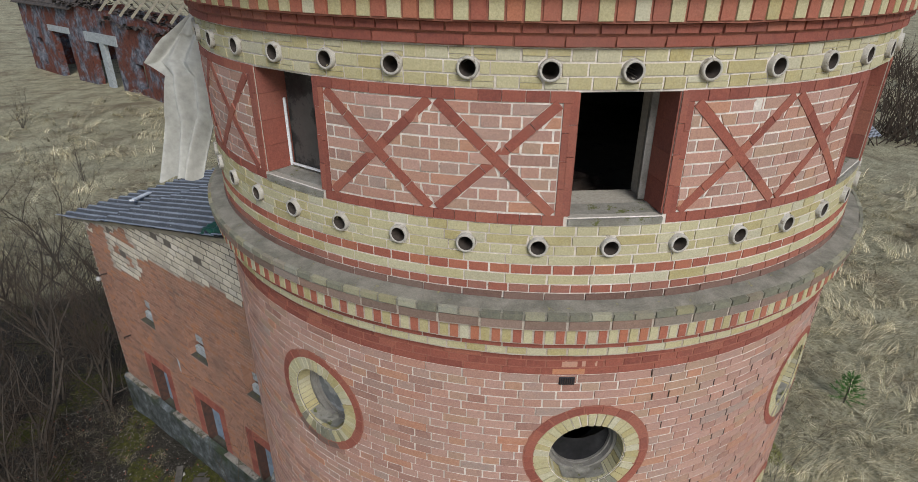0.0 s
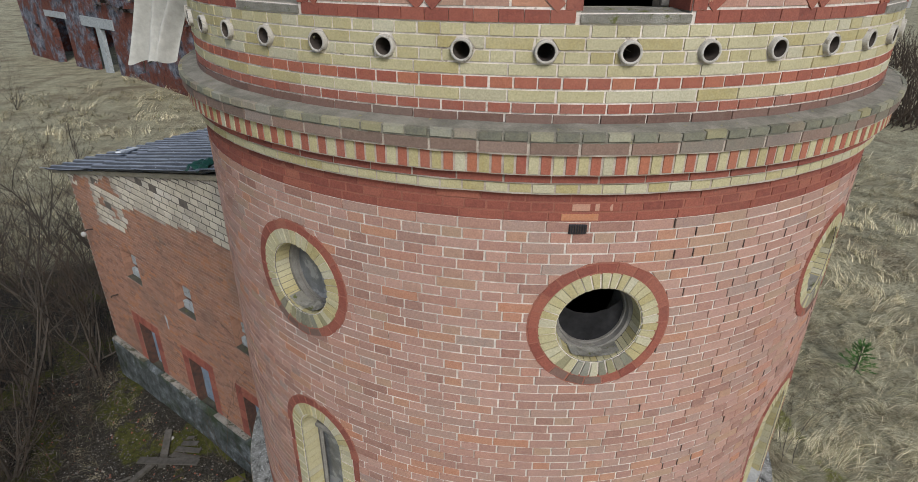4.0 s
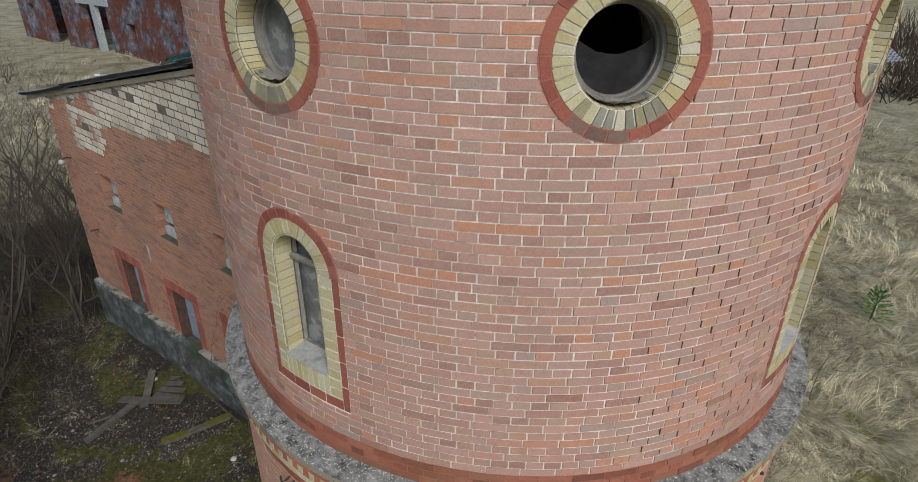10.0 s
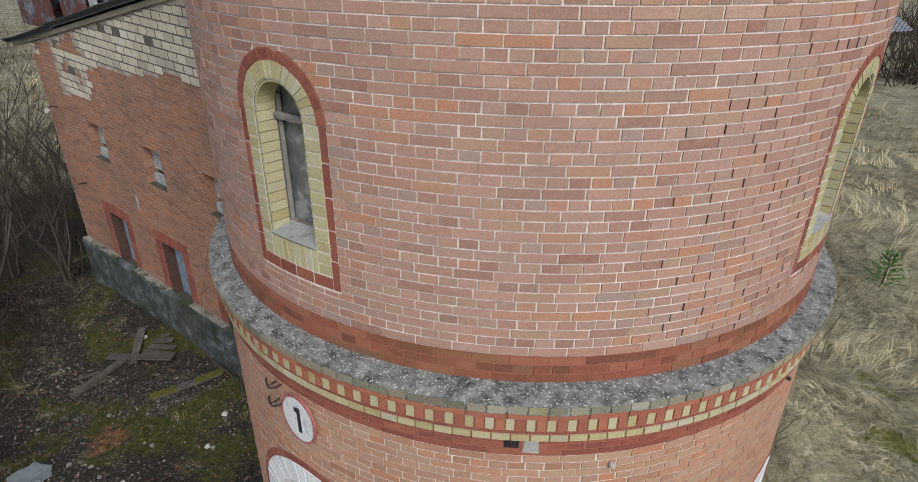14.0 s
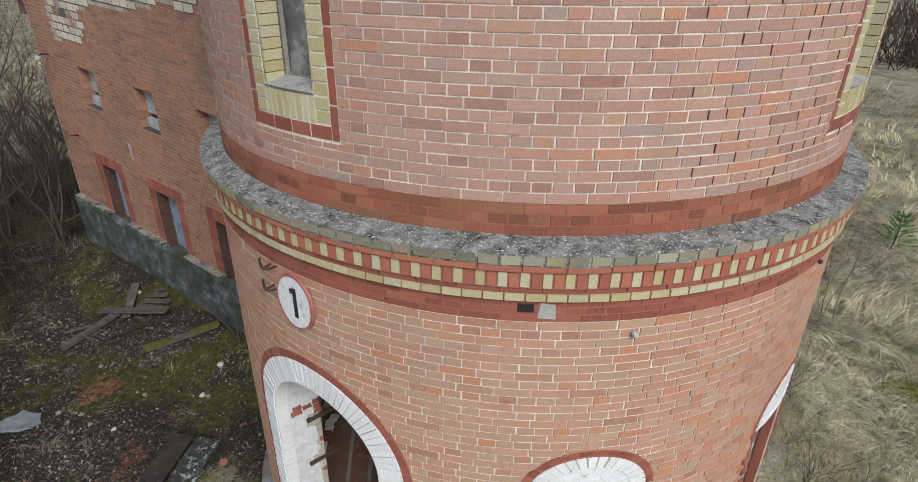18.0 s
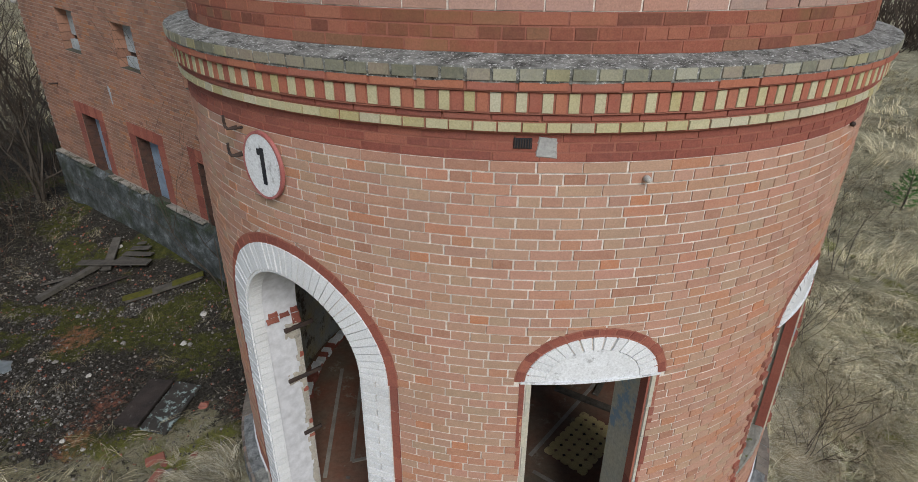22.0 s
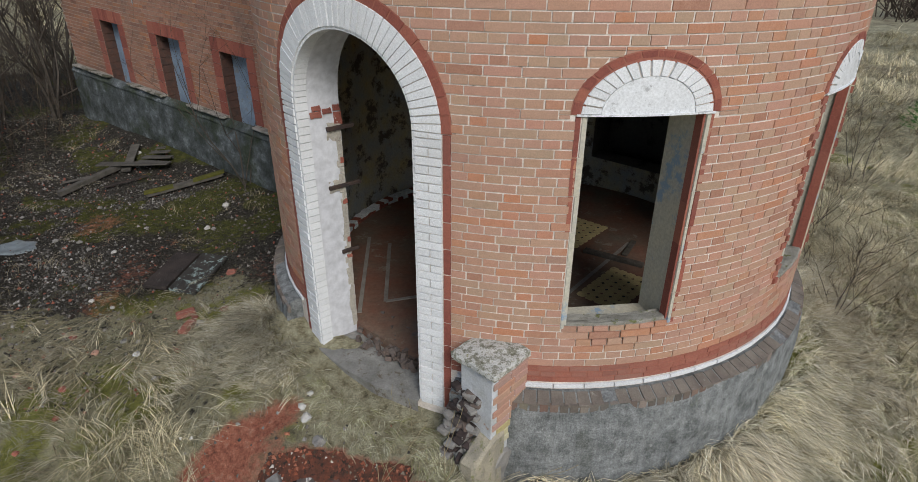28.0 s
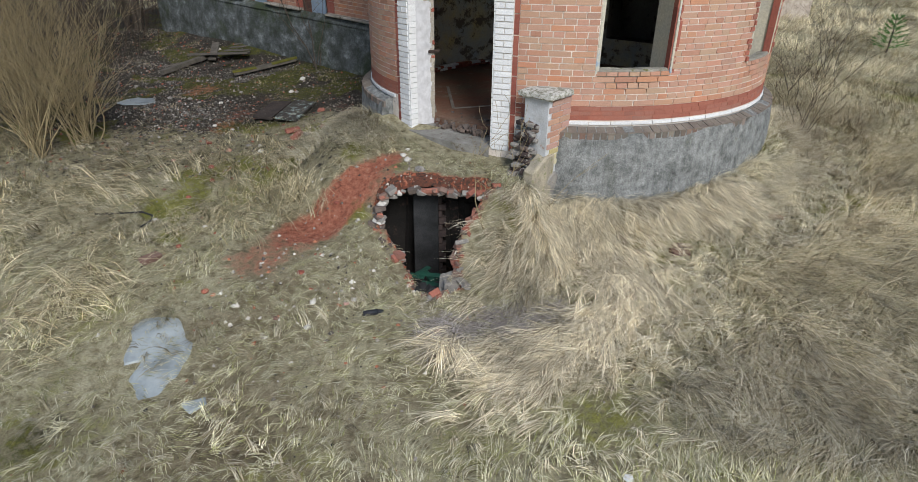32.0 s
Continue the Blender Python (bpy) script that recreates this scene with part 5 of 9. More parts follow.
# cement patch beside the vent, and pale repairs above the upper one
b = Bricks(on_cyl(R_LOW))
b.quad([(-2.9, 5.02), (-0.2, 5.01), (-0.3, 5.16), (-2.6, 5.17)], 0.006, 0.02, 0.02, U_LOW)
put("cement_patch", b.mesh("cement_patch", M_CEMENT), tower, "smeared cement patch")
for s0, s1, z0, z1 in ((0.2, 2.3, 9.815, 9.868), (2.7, 4.8, 9.815, 9.868), (-0.9, 3.3, 9.752, 9.805)):
    single("repair_brick", [(s0, z0), (s1, z0), (s1, z1), (s0, z1)], R_MID, M_BRICK_LOW, tower, 0.003, label="newer orange brick")

# round number plate
sign = tagged(new("number_plate"), "round white enamel plate with a black numeral and red rim", "sign")
sign.matrix_world = pose(*polar(-36.7, R_LOW + 0.03, 4.75), 0, 0, -36.7)
n = 40
vs = [(0, -0.012, 0)] + [(0.20 * math.cos(2 * math.pi * k / n), -0.010, 0.235 * math.sin(2 * math.pi * k / n)) for k in range(n)] + [(0.20 * math.cos(2 * math.pi * k / n), 0.004, 0.235 * math.sin(2 * math.pi * k / n)) for k in range(n)]
put("plate", mesh_of("plate", vs, [(0, 1 + k, 1 + (k + 1) % n) for k in range(n)] + [(1 + k, 1 + n + k, 1 + n + (k + 1) % n, 1 + (k + 1) % n) for k in range(n)], M_ENAMEL), sign).matrix_parent_inverse = Matrix()
vs = []
for k in range(n):
    c, s_ = math.cos(2 * math.pi * k / n), math.sin(2 * math.pi * k / n)
    vs += [(0.196 * c, -0.013, 0.231 * s_), (0.214 * c, -0.014, 0.25 * s_), (0.216 * c, 0.012, 0.252 * s_)]
put("rim", mesh_of("rim", vs, [(k * 3 + a, k * 3 + a + 1, ((k + 1) % n) * 3 + a + 1, ((k + 1) % n) * 3 + a) for k in range(n) for a in range(2)], M_REDPAINT), sign, "faded red rim")
bm = bmesh.new()
box(bm, -0.004, -0.017, -0.135, 0.036, -0.012, 0.135)
box(bm, -0.036, -0.0172, 0.08, 0.0, -0.0122, 0.125)
part("numeral", bm, M_BLACK, sign, "black bar of the numeral")
for z in (5.0, 4.80):
    p = [polar(-42.4, R_LOW - 0.02, z - 0.03), polar(-42.3, R_LOW + 0.05, z - 0.035), polar(-42.2, R_LOW + 0.09, z - 0.02), polar(-42.1, R_LOW + 0.10, z + 0.03), polar(-42.0, R_LOW + 0.10, z + 0.07)]
    q = [polar(-40.9, R_LOW - 0.02, z - 0.02), polar(-40.9, R_LOW + 0.06, z - 0.02), polar(-41.5, R_LOW + 0.10, z - 0.02), polar(-42.1, R_LOW + 0.10, z + 0.0)]
    tagged(put("wall_hook", mesh_of("wall_hook", *merge([tube(p, 0.011, 6), tube(q, 0.011, 6)]), M_IRON)), "rusty bent iron wall hook", "hook")

# ---------------------------------------------------------------- ground
def smooth(a, b, x):
    t = min(1.0, max(0.0, (x - a) / (b - a)))
    return t * t * (3 - 2 * t)


HOLE = [(-2.86, -3.60), (-2.80, -3.47), (-2.68, -3.44), (-2.40, -3.46), (-2.14, -3.48), (-1.95, -3.55), (-1.78, -3.63), (-1.60, -3.64), (-1.44, -3.66), (-1.34, -3.85), (-1.40, -4.05), (-1.54, -4.23), (-1.62, -4.37), (-1.76, -4.47),
        (-1.82, -4.59), (-1.76, -4.73), (-1.74, -4.88), (-1.90, -5.03), (-2.05, -5.08), (-2.17, -5.06), (-2.35, -4.90), (-2.41, -4.64), (-2.50, -4.41), (-2.66, -4.17), (-2.80, -3.96), (-2.85, -3.78)]


# the broken outline between those corners
HOLE = [(a[0] + (b[0] - a[0]) * k / 4 + (rnd.gauss(0, 0.022) if k else 0), a[1] + (b[1] - a[1]) * k / 4 + (rnd.gauss(0, 0.022) if k else 0)) for a, b in zip(HOLE, HOLE[1:] + HOLE[:1]) for k in range(4)]


def seg_dist(x, y, a, b):
    ax, ay, bx, by = *a, *b
    t = max(0.0, min(1.0, ((x - ax) * (bx - ax) + (y - ay) * (by - ay)) / ((bx - ax) ** 2 + (by - ay) ** 2)))
    return math.hypot(x - ax - t * (bx - ax), y - ay - t * (by - ay))


WU, WN, WP = Vector((-0.8142, 0.5814, 0)), Vector((-0.5814, -0.8142, 0)), Vector((-6.845, 4.453, 0))
# the lie of the land from the meadow in front up to the wing: (y, height)
FALL = ((-14.0, -1.35), (-9.0, -1.10), (-6.4, -0.85), (-5.4, -0.67), (-4.3, -0.51), (-3.3, -0.39), (-2.0, -0.14), (-0.5, 0.02), (1.0, 0.09), (2.7, 0.22), (4.2, 0.42), (6.0, 0.55))
STRIP = ((-2.76, -2.97), (-3.28, -3.32), (-3.80, -3.74))


def fall(y):
    if y <= FALL[0][0]:
        return FALL[0][1]
    for (a, p), (b, q) in zip(FALL, FALL[1:]):
        if y <= b:
            return p + (q - p) * (y - a) / (b - a)
    return FALL[-1][1]


def in_hole(x, y):
    return -3.0 < x < -1.2 and -5.2 < y < -3.3 and inside((x, y), HOLE)


def strip_dist(x, y):
    """How far a place lies from the edge of the brick dust strip, which widens downhill."""
    return min(seg_dist(x, y, STRIP[0], STRIP[1]) - 0.09, seg_dist(x, y, STRIP[1], STRIP[2]) - 0.21)


def ground_z(x, y):
    r = math.hypot(x, y)
    z = fall(y)
    if z > 0:
        z *= 1 - smooth(-2.0, 4.0, x)
    z += 0.035 * max(-2.0, min(4.0, x)) * smooth(4.0, 6.0, -y)
    # the bank before the doorway, the foot of the plinth, the edge of the yard
    z += 0.62 * (1 - smooth(0.55, 1.6, seg_dist(x, y, (-2.9, -2.4), (-1.35, -3.5)))) * (1 - smooth(-1.0, -0.5, x))
    z += 0.18 * (1 - smooth(3.5, 5.4, r)) * smooth(2.0, 3.0, -x) * smooth(-2.2, -1.0, y) * (1 - smooth(0.0, 2.0, y))
    z += 0.24 * (1 - smooth(3.5, 4.2, r)) * smooth(-0.9, -0.3, x) * smooth(-1.5, 1.0, -y)
    q = Vector((x, y, 0)) - WP
    if -5.0 < -q.dot(WU) < 6.0:
        z += 0.16 * (1 - smooth(0.0, 1.4, q.dot(WN))) * (1 - smooth(-0.5, 0.0, -q.dot(WN) - 0.5))
    if -5.0 < x < -2.0 and -5.0 < y < -2.4:
        z -= 0.05 * (1 - smooth(0.0, 0.2, strip_dist(x, y)))
    z += 0.05 * noise.noise(Vector((x * 0.5, y * 0.5, 0))) + 0.035 * noise.noise(Vector((x * 1.7, y * 1.7, 3))) + 0.02 * noise.noise(Vector((x * 5, y * 5, 3)))
    z += 0.6 * noise.noise(Vector((x * 0.05, y * 0.05, 9))) * smooth(14, 40, r) + (0.14 * noise.noise(Vector((x * 0.35, y * 0.35, 1))) + 0.10 * noise.noise(Vector((x * 0.9, y * 0.9, 6)))) * smooth(7, 12, r)
    return z


def zones(x, y):
    """How much of bare dirt, moss, brick dust and straw lies at a place."""
    w = noise.noise(Vector((x * 0.6, y * 0.6, 20))) + 0.5 * noise.noise(Vector((x * 1.9, y * 1.9, 22)))
    yard = smooth(-2.0, 0.6, y + 0.8 * w) * (1 - smooth(-3.4, -2.2, x + 0.3 * w)) * (1 - smooth(20, 26, -x + w)) * (1 - smooth(12, 17, y - 0.3 * (x + 10)))
    dirt = max(yard, 0.42 * (1 - smooth(0.10, 0.34, seg_dist(x, y, (-2.15, -5.62), (-0.75, -5.36)) + 0.16 * w)), 0.5 * math.exp(-((x + 5.5) ** 2 / 0.3 + (y + 7.0) ** 2 / 0.3)))
    dirt = max(dirt, 0.40 * (1 - smooth(-4.0, -3.1, x)) * smooth(-3.6, -2.2, y) + 0.10 * w if x > -9 and -4 < y < 1 else 0.0, 0.40 * math.exp(-((x + 3.6) ** 2 / 0.4 + (y + 2.6) ** 2 / 0.5)) + 0.1 * w)
    m = noise.noise(Vector((x * 0.8 + 7, y * 0.8, 31))) + 0.6 * noise.noise(Vector((x * 2.3, y * 2.3, 33)))
    moss = smooth(0.12, 0.62, m) * (1 - smooth(9, 14, math.hypot(x, y)))
    moss = max(moss * (1 - 0.3 * yard) * (1 - 0.55 * smooth(4.6, 5.6, -y)), 0.9 * smooth(-0.05, 0.45, m + 0.1) * smooth(-0.5, 1.5, y) * yard)
    for mx, my, size, much in ((-4.55, -2.38, 0.20, 1.0), (-4.25, -2.10, 0.16, 0.95), (-5.03, -2.05, 0.2, 0.9), (-4.9, -2.9, 0.2, 0.6), (-5.06, 1.42, 0.35, 0.85), (-4.76, 0.90, 0.25, 0.75), (-5.15, 2.75, 0.35, 0.85), (-5.9, 1.45, 0.2, 0.55), (-6.1, 4.3, 0.4, 0.7), (-7.6, 2.5, 0.15, 0.6), (-8.6, 4.1, 0.3, 0.6), (-1.7, -7.0, 0.4, 0.5), (-0.5, -6.7, 0.5, 0.6), (-3.2, -7.2, 0.5, 0.45), (-5.7, -5.4, 0.25, 0.5)):
        moss = max(moss, much * math.exp(-((x - mx) ** 2 / size + (y - my) ** 2 / (size * 0.6))))
    red = 1 - smooth(0.02, 0.24, strip_dist(x, y) + 0.16 * w)
    red = max(red, 0.62 * (1 - smooth(0.05, 0.55, seg_dist(x, y, (-3.9, -4.0), (-4.2, -4.45)) + 0.3 * w)))
    red = max(red, 0.55 * yard * smooth(0.35, 0.7, noise.noise(Vector((x * 0.9, y * 0.9, 40)))), (0.40 + 0.3 * w) * (1 - smooth(0.1, 0.8, seg_dist(x, y, (-5.75, 0.95), (-5.9, -0.7)) + 0.25 * w)))
    rim = min(seg_dist(x, y, HOLE[i], HOLE[(i + 1) % len(HOLE)]) for i in range(len(HOLE))) if -3.4 < x < -0.8 and -5.5 < y < -3.0 else 9.0
    red = max(red, 0.7 * (1 - smooth(0.0, 0.07, rim + 0.08 * w)))
    return dirt, moss, max(0.0, red)


gp = []
step = 0.14
for i in range(-75, 62):
    for j in range(-75, 48):
        x, y = i * step + rnd.uniform(-0.05, 0.05), j * step + rnd.uniform(-0.05, 0.05)
        if math.hypot(x, y) > 2.7:
            gp.append((x, y))
for i in range(-40, 41):
    for j in range(-40, 41):
        x, y = i * 0.9 + rnd.uniform(-0.2, 0.2), j * 0.9 + rnd.uniform(-0.2, 0.2)
        if not (-10.6 < x < 8.6 and -10.6 < y < 6.7):
            gp.append((x, y))
for rr in (56, 70, 90, 120, 170, 240, 400, 700):
    gp += [(rr * math.cos(2 * math.pi * (k + 0.5 * (rr % 3)) / 60), rr * math.sin(2 * math.pi * (k + 0.5 * (rr % 3)) / 60)) for k in range(60)]
gp = [p for p in gp if not inside(p, HOLE)]
flat, tris = sheet_with_holes(gp, [HOLE])
mg = Mat("dry_grass_ground", 0.95)
att = mg.n.new("ShaderNodeVertexColor")
att.layer_name = "zone"
sep = mg.n.new("ShaderNodeSeparateColor")
mg.link(att.outputs["Color"], sep.inputs[0])
fine, mid_n, big_n = mg.noise(60, 6, 0.75), mg.noise(9, 7, 0.7), mg.noise(0.9, 6, 0.6)
straw = mg.ramp(mid_n, [(0.28, (0.085, 0.072, 0.04)), (0.42, (0.29, 0.26, 0.16)), (0.58, (0.48, 0.45, 0.31)), (0.78, (0.42, 0.385, 0.24))])
straw = mg.mix(mg.ramp(big_n, [(0.42, 0.0), (0.68, 0.75)]), straw, mg.ramp(mid_n, [(0.3, (0.08, 0.07, 0.04)), (0.7, (0.27, 0.24, 0.145))]))
straw = mg.mix(mg.ramp(mg.noise(0.33, 6, 0.65), [(0.5, 0.0), (0.66, 0.7)]), straw, mg.ramp(mid_n, [(0.3, (0.07, 0.05, 0.03)), (0.7, (0.21, 0.155, 0.095))]))
soil = mg.ramp(mg.noise(22, 7, 0.75), [(0.32, (0.009, 0.008, 0.006)), (0.47, (0.025, 0.022, 0.016)), (0.61, (0.065, 0.058, 0.046)), (0.74, (0.21, 0.205, 0.185))])
moss = mg.ramp(mid_n, [(0.3, (0.075, 0.08, 0.014)), (0.55, (0.20, 0.205, 0.035)), (0.75, (0.31, 0.30, 0.085))])
moss = mg.mix(mg.ramp(sep.outputs[0], [(0.3, 0.0), (0.7, 1.0)]), moss, mg.ramp(mid_n, [(0.3, (0.022, 0.026, 0.006)), (0.55, (0.075, 0.08, 0.013)), (0.75, (0.16, 0.15, 0.032))]))
dust = mg.ramp(mg.noise(14, 7, 0.7), [(0.28, (0.10, 0.042, 0.028)), (0.42, (0.30, 0.105, 0.066)), (0.55, (0.42, 0.160, 0.10)), (0.72, (0.50, 0.27, 0.19))])
edge = mg.math("MULTIPLY", mg.math("SUBTRACT", mid_n, 0.5), 1.5)
col = mg.mix(mg.ramp(mg.math("ADD", sep.outputs[0], edge), [(0.35, 0.0), (0.6, 1.0)]), straw, soil)
col = mg.mix(mg.ramp(mg.math("ADD", sep.outputs[1], edge), [(0.30, 0.0), (0.7, 0.9)]), col, moss)
col = mg.mix(mg.ramp(mg.math("ADD", sep.outputs[2], edge), [(0.38, 0.0), (0.85, 1.0)]), col, dust)
col = mg.mix(0.7, col, mg.ramp(fine, [(0.28, 0.4), (0.72, 1.5)]), "MULTIPLY")
mg.base(col).bump(mg.math("ADD", fine, mg.math("MULTIPLY", mid_n, 2.0)), 0.9, 0.04)
gm = mesh_of("ground", [(x, y, ground_z(x, y)) for x, y in flat], tris, mg.m, None, True)
layer = gm.color_attributes.new("zone", "FLOAT_COLOR", "POINT")
vals = []
for x, y in flat:
    vals += [*(zones(x, y) if math.hypot(x, y) < 30 else (0.0, 0.0, 0.0)), 1.0]
layer.data.foreach_set("color", vals)
ground = tagged(put("ground", gm), "uneven ground of matted dry grass, moss and dirt", "ground", kind="structure")

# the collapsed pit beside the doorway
# the pit's shade is put into these near-black wall and rubble colours
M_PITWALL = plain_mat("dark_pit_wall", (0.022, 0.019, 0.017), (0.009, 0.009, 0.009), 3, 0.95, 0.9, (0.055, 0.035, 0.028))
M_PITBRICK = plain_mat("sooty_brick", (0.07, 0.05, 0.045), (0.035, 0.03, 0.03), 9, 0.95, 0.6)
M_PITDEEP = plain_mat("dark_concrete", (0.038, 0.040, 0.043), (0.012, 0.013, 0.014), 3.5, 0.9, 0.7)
cx, cy = -2.1, -4.2
vs, fs, m = [], [], len(HOLE)
for lvl, (grow, z) in enumerate(((1.0, 0.0), (0.95, -0.11), (1.0, -0.24), (1.2, -0.5), (1.45, -1.0), (1.5, -1.9))):
    for x, y in HOLE:
        back = smooth(-3.95, -3.6, y)
        zz = ground_z(x, y) + z * (1 - 0.2 * back) + (0.05 * noise.noise(Vector((x * 3, y * 3, lvl))) if lvl else 0)
        if lvl > 3:
            zz = z - 0.4
        px, py = cx + (x - cx) * grow, cy + (y - cy) * grow
        if lvl in (1, 2):
            py -= (0.24 if lvl == 1 else 0.12) * back
            px, py = px + 0.025 * noise.noise(Vector((x * 9, y * 9, 4))), py + 0.05 * noise.noise(Vector((x * 9, y * 9, 7)))
        vs.append((px, py, zz))
for l in range(5):
    fs += [(l * m + i, l * m + (i + 1) % m, (l + 1) * m + (i + 1) % m, (l + 1) * m + i) for i in range(m)]
fs.append(tuple(5 * m + i for i in range(m)))
slots = [0] * m + [1] * (len(fs) - m)
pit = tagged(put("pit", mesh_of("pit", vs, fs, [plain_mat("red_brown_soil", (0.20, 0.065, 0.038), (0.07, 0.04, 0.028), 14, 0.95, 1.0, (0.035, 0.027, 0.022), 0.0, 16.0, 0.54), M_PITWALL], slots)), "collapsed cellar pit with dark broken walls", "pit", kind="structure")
# broken bricks and mortar all along the rim, pale where the vault is torn open at the back
for i, (x, y) in enumerate(HOLE):
    for q in range(2):
        a, b = HOLE[i], HOLE[(i + 1) % m]
        t = rnd.random()
        px, py = a[0] + (b[0] - a[0]) * t, a[1] + (b[1] - a[1]) * t
        back = smooth(-3.95, -3.6, py)
        in_by = 0.95 - 0.03 * rnd.random() if back > 0.3 else 1.0 + abs(rnd.gauss(0, 0.05)) - 0.04 * q
        px, py = cx + (px - cx) * in_by, cy + (py - cy) * in_by - 0.25 * back
        mat = rnd.choice((M_PALESTONE, M_STONE, M_BROWNRED, M_RUBBLE, M_BROWN, M_STONE)) if back > 0.3 else rnd.choice((M_STONE, M_BROWNRED, M_RUBBLE, M_BROWNRED, M_BROWN))
        drop = ground_z(*a) - (0.11 if back > 0.3 else rnd.uniform(0.0, 0.16))
        if back > 0.3 and rnd.random() < 0.35:
            continue
        bm = bmesh.new()
        u = 0.35 + 0.65 * rnd.random() ** 1.5
        box(bm, -0.085 * u, -0.06 * u, -0.035 * u, 0.085 * u, 0.06 * u, 0.035 * u, 0.008 * u)
        rough_up(bm, 0.03 * u, 13, i * 3 + q)
        tagged(part("pit_edge_brick", bm, mat, None, "broken brick or stone at the pit's edge", pose(px, py, drop + rnd.gauss(0, 0.02), rnd.uniform(-30, 30), rnd.uniform(-20, 20), rnd.uniform(0, 180))), category="brick", group="bricks round the pit")
face, ff = [], []
for k in range(1500):
    i = rnd.randrange(m)
    a, b, t = HOLE[i], HOLE[(i + 1) % m], rnd.random()
    px, py = a[0] + (b[0] - a[0]) * t, a[1] + (b[1] - a[1]) * t
    back, f = smooth(-3.95, -3.6, py), rnd.random()
    gz = ground_z(px, py)
    x, y, z = cx + (px - cx) * (1 - 0.05 * f), cy + (py - cy) * (1 - 0.05 * f) - 0.24 * back * f, gz - 0.11 * f + 0.004
    h = 0.006 + 0.022 * rnd.random() ** 3
    o = len(face)
    turn = rnd.uniform(0, 6.28)
    face += [Vector((x + h * 1.3 * math.cos(turn + q * 2.09), y + h * 1.3 * math.sin(turn + q * 2.09), z - 0.5 * h + rnd.uniform(-0.3, 0.3) * h)) for q in range(3)] + [Vector((x, y, z + h))]
    ff += [(o, o + 1, o + 3), (o + 1, o + 2, o + 3), (o + 2, o, o + 3)]
mcf = Mat("torn_soil_crumbs", 0.95)
mcf.base(mcf.ramp(mcf.pick(), [(0.0, (0.25, 0.08, 0.045)), (0.35, (0.08, 0.05, 0.035)), (0.6, (0.33, 0.13, 0.08)), (0.8, (0.20, 0.17, 0.13)), (0.93, (0.50, 0.47, 0.43))], "CONSTANT"))
tagged(put("torn_edge_crumbs", mesh_of("torn_edge_crumbs", face, ff, mcf.m)), "crumbs of brick and soil on the torn edge of the pit", "rubble", kind="stuff")
# corner of the cellar walls with its toothed brick edge
pier = tagged(new("cellar_pier"), "dark cement pier with a toothed brick edge inside the pit", "pier")
bm = bmesh.new()
box(bm, -2.40, -3.52, -2.25, -2.06, -3.30, 0.12, 0.01)
rough_up(bm, 0.01, 5)
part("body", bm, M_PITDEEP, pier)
for k in range(22):
    bm = bmesh.new()
    w = 0.10 if k % 2 else 0.05
    box(bm, -2.06, -3.50, -2.2 + k * 0.1, -2.06 + w, -3.36, -2.115 + k * 0.1, 0.006)
    rough_up(bm, 0.006, 9, k)
    part("brick", bm, M_PITBRICK, pier)
bm = bmesh.new()
box(bm, -0.10, -0.09, -0.55, 0.10, 0.13, 0.02, 0.03)
bmesh.ops.subdivide_edges(bm, edges=bm.edges[:], cuts=4, use_grid_fill=True)
rough_up(bm, 0.05, 7)
rough_up(bm, 0.02, 24)
tagged(part("broken_masonry", bm, M_STONE, None, "rough lump of grey masonry at the pit's mouth", pose(-1.88, -4.80, -0.60, -6, 0, 20)), category="masonry")
M_GREEN = plain_mat("green_paint", (0.012, 0.075, 0.05), (0.015, 0.045, 0.035), 8, 0.5)
for k in range(9):
    bm = bmesh.new()
    box(bm, -0.14, -0.035, 0, 0.14, 0.035, 0.02, 0.004)
    tagged(part("green_board", bm, M_GREEN, None, "green painted board scrap down in the pit", pose(-2.28 + rnd.uniform(-0.2, 0.25), -4.3 + rnd.uniform(-0.2, 0.15), -0.92 + k * 0.012, rnd.uniform(-15, 15), 0, rnd.uniform(0, 180))), category="board", group="green boards in the pit")
# heap of dark rubble that fills the front of the cellar
heap, hf = [], []
for k in range(420):
    x, y = rnd.gauss(-2.1, 0.28), rnd.uniform(-4.95, -3.7)
    z = -0.98 - 0.55 * smooth(-4.5, -3.7, y) + rnd.uniform(-0.06, 0.05)
    bm = bmesh.new()
    bmesh.ops.create_cube(bm, size=rnd.uniform(0.06, 0.16))
    bmesh.ops.transform(bm, matrix=pose(x, y, z, rnd.uniform(0, 90), rnd.uniform(0, 90), rnd.uniform(0, 90)) @ Matrix.Diagonal((1.4, 0.9, 0.6, 1)), verts=bm.verts)
    o = len(heap)
    heap += [v.co.copy() for v in bm.verts]
    hf += [tuple(v.index + o for v in f.verts) for f in bm.faces]
    bm.free()
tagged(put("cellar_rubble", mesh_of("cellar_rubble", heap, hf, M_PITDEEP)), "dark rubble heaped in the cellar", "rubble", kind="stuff")

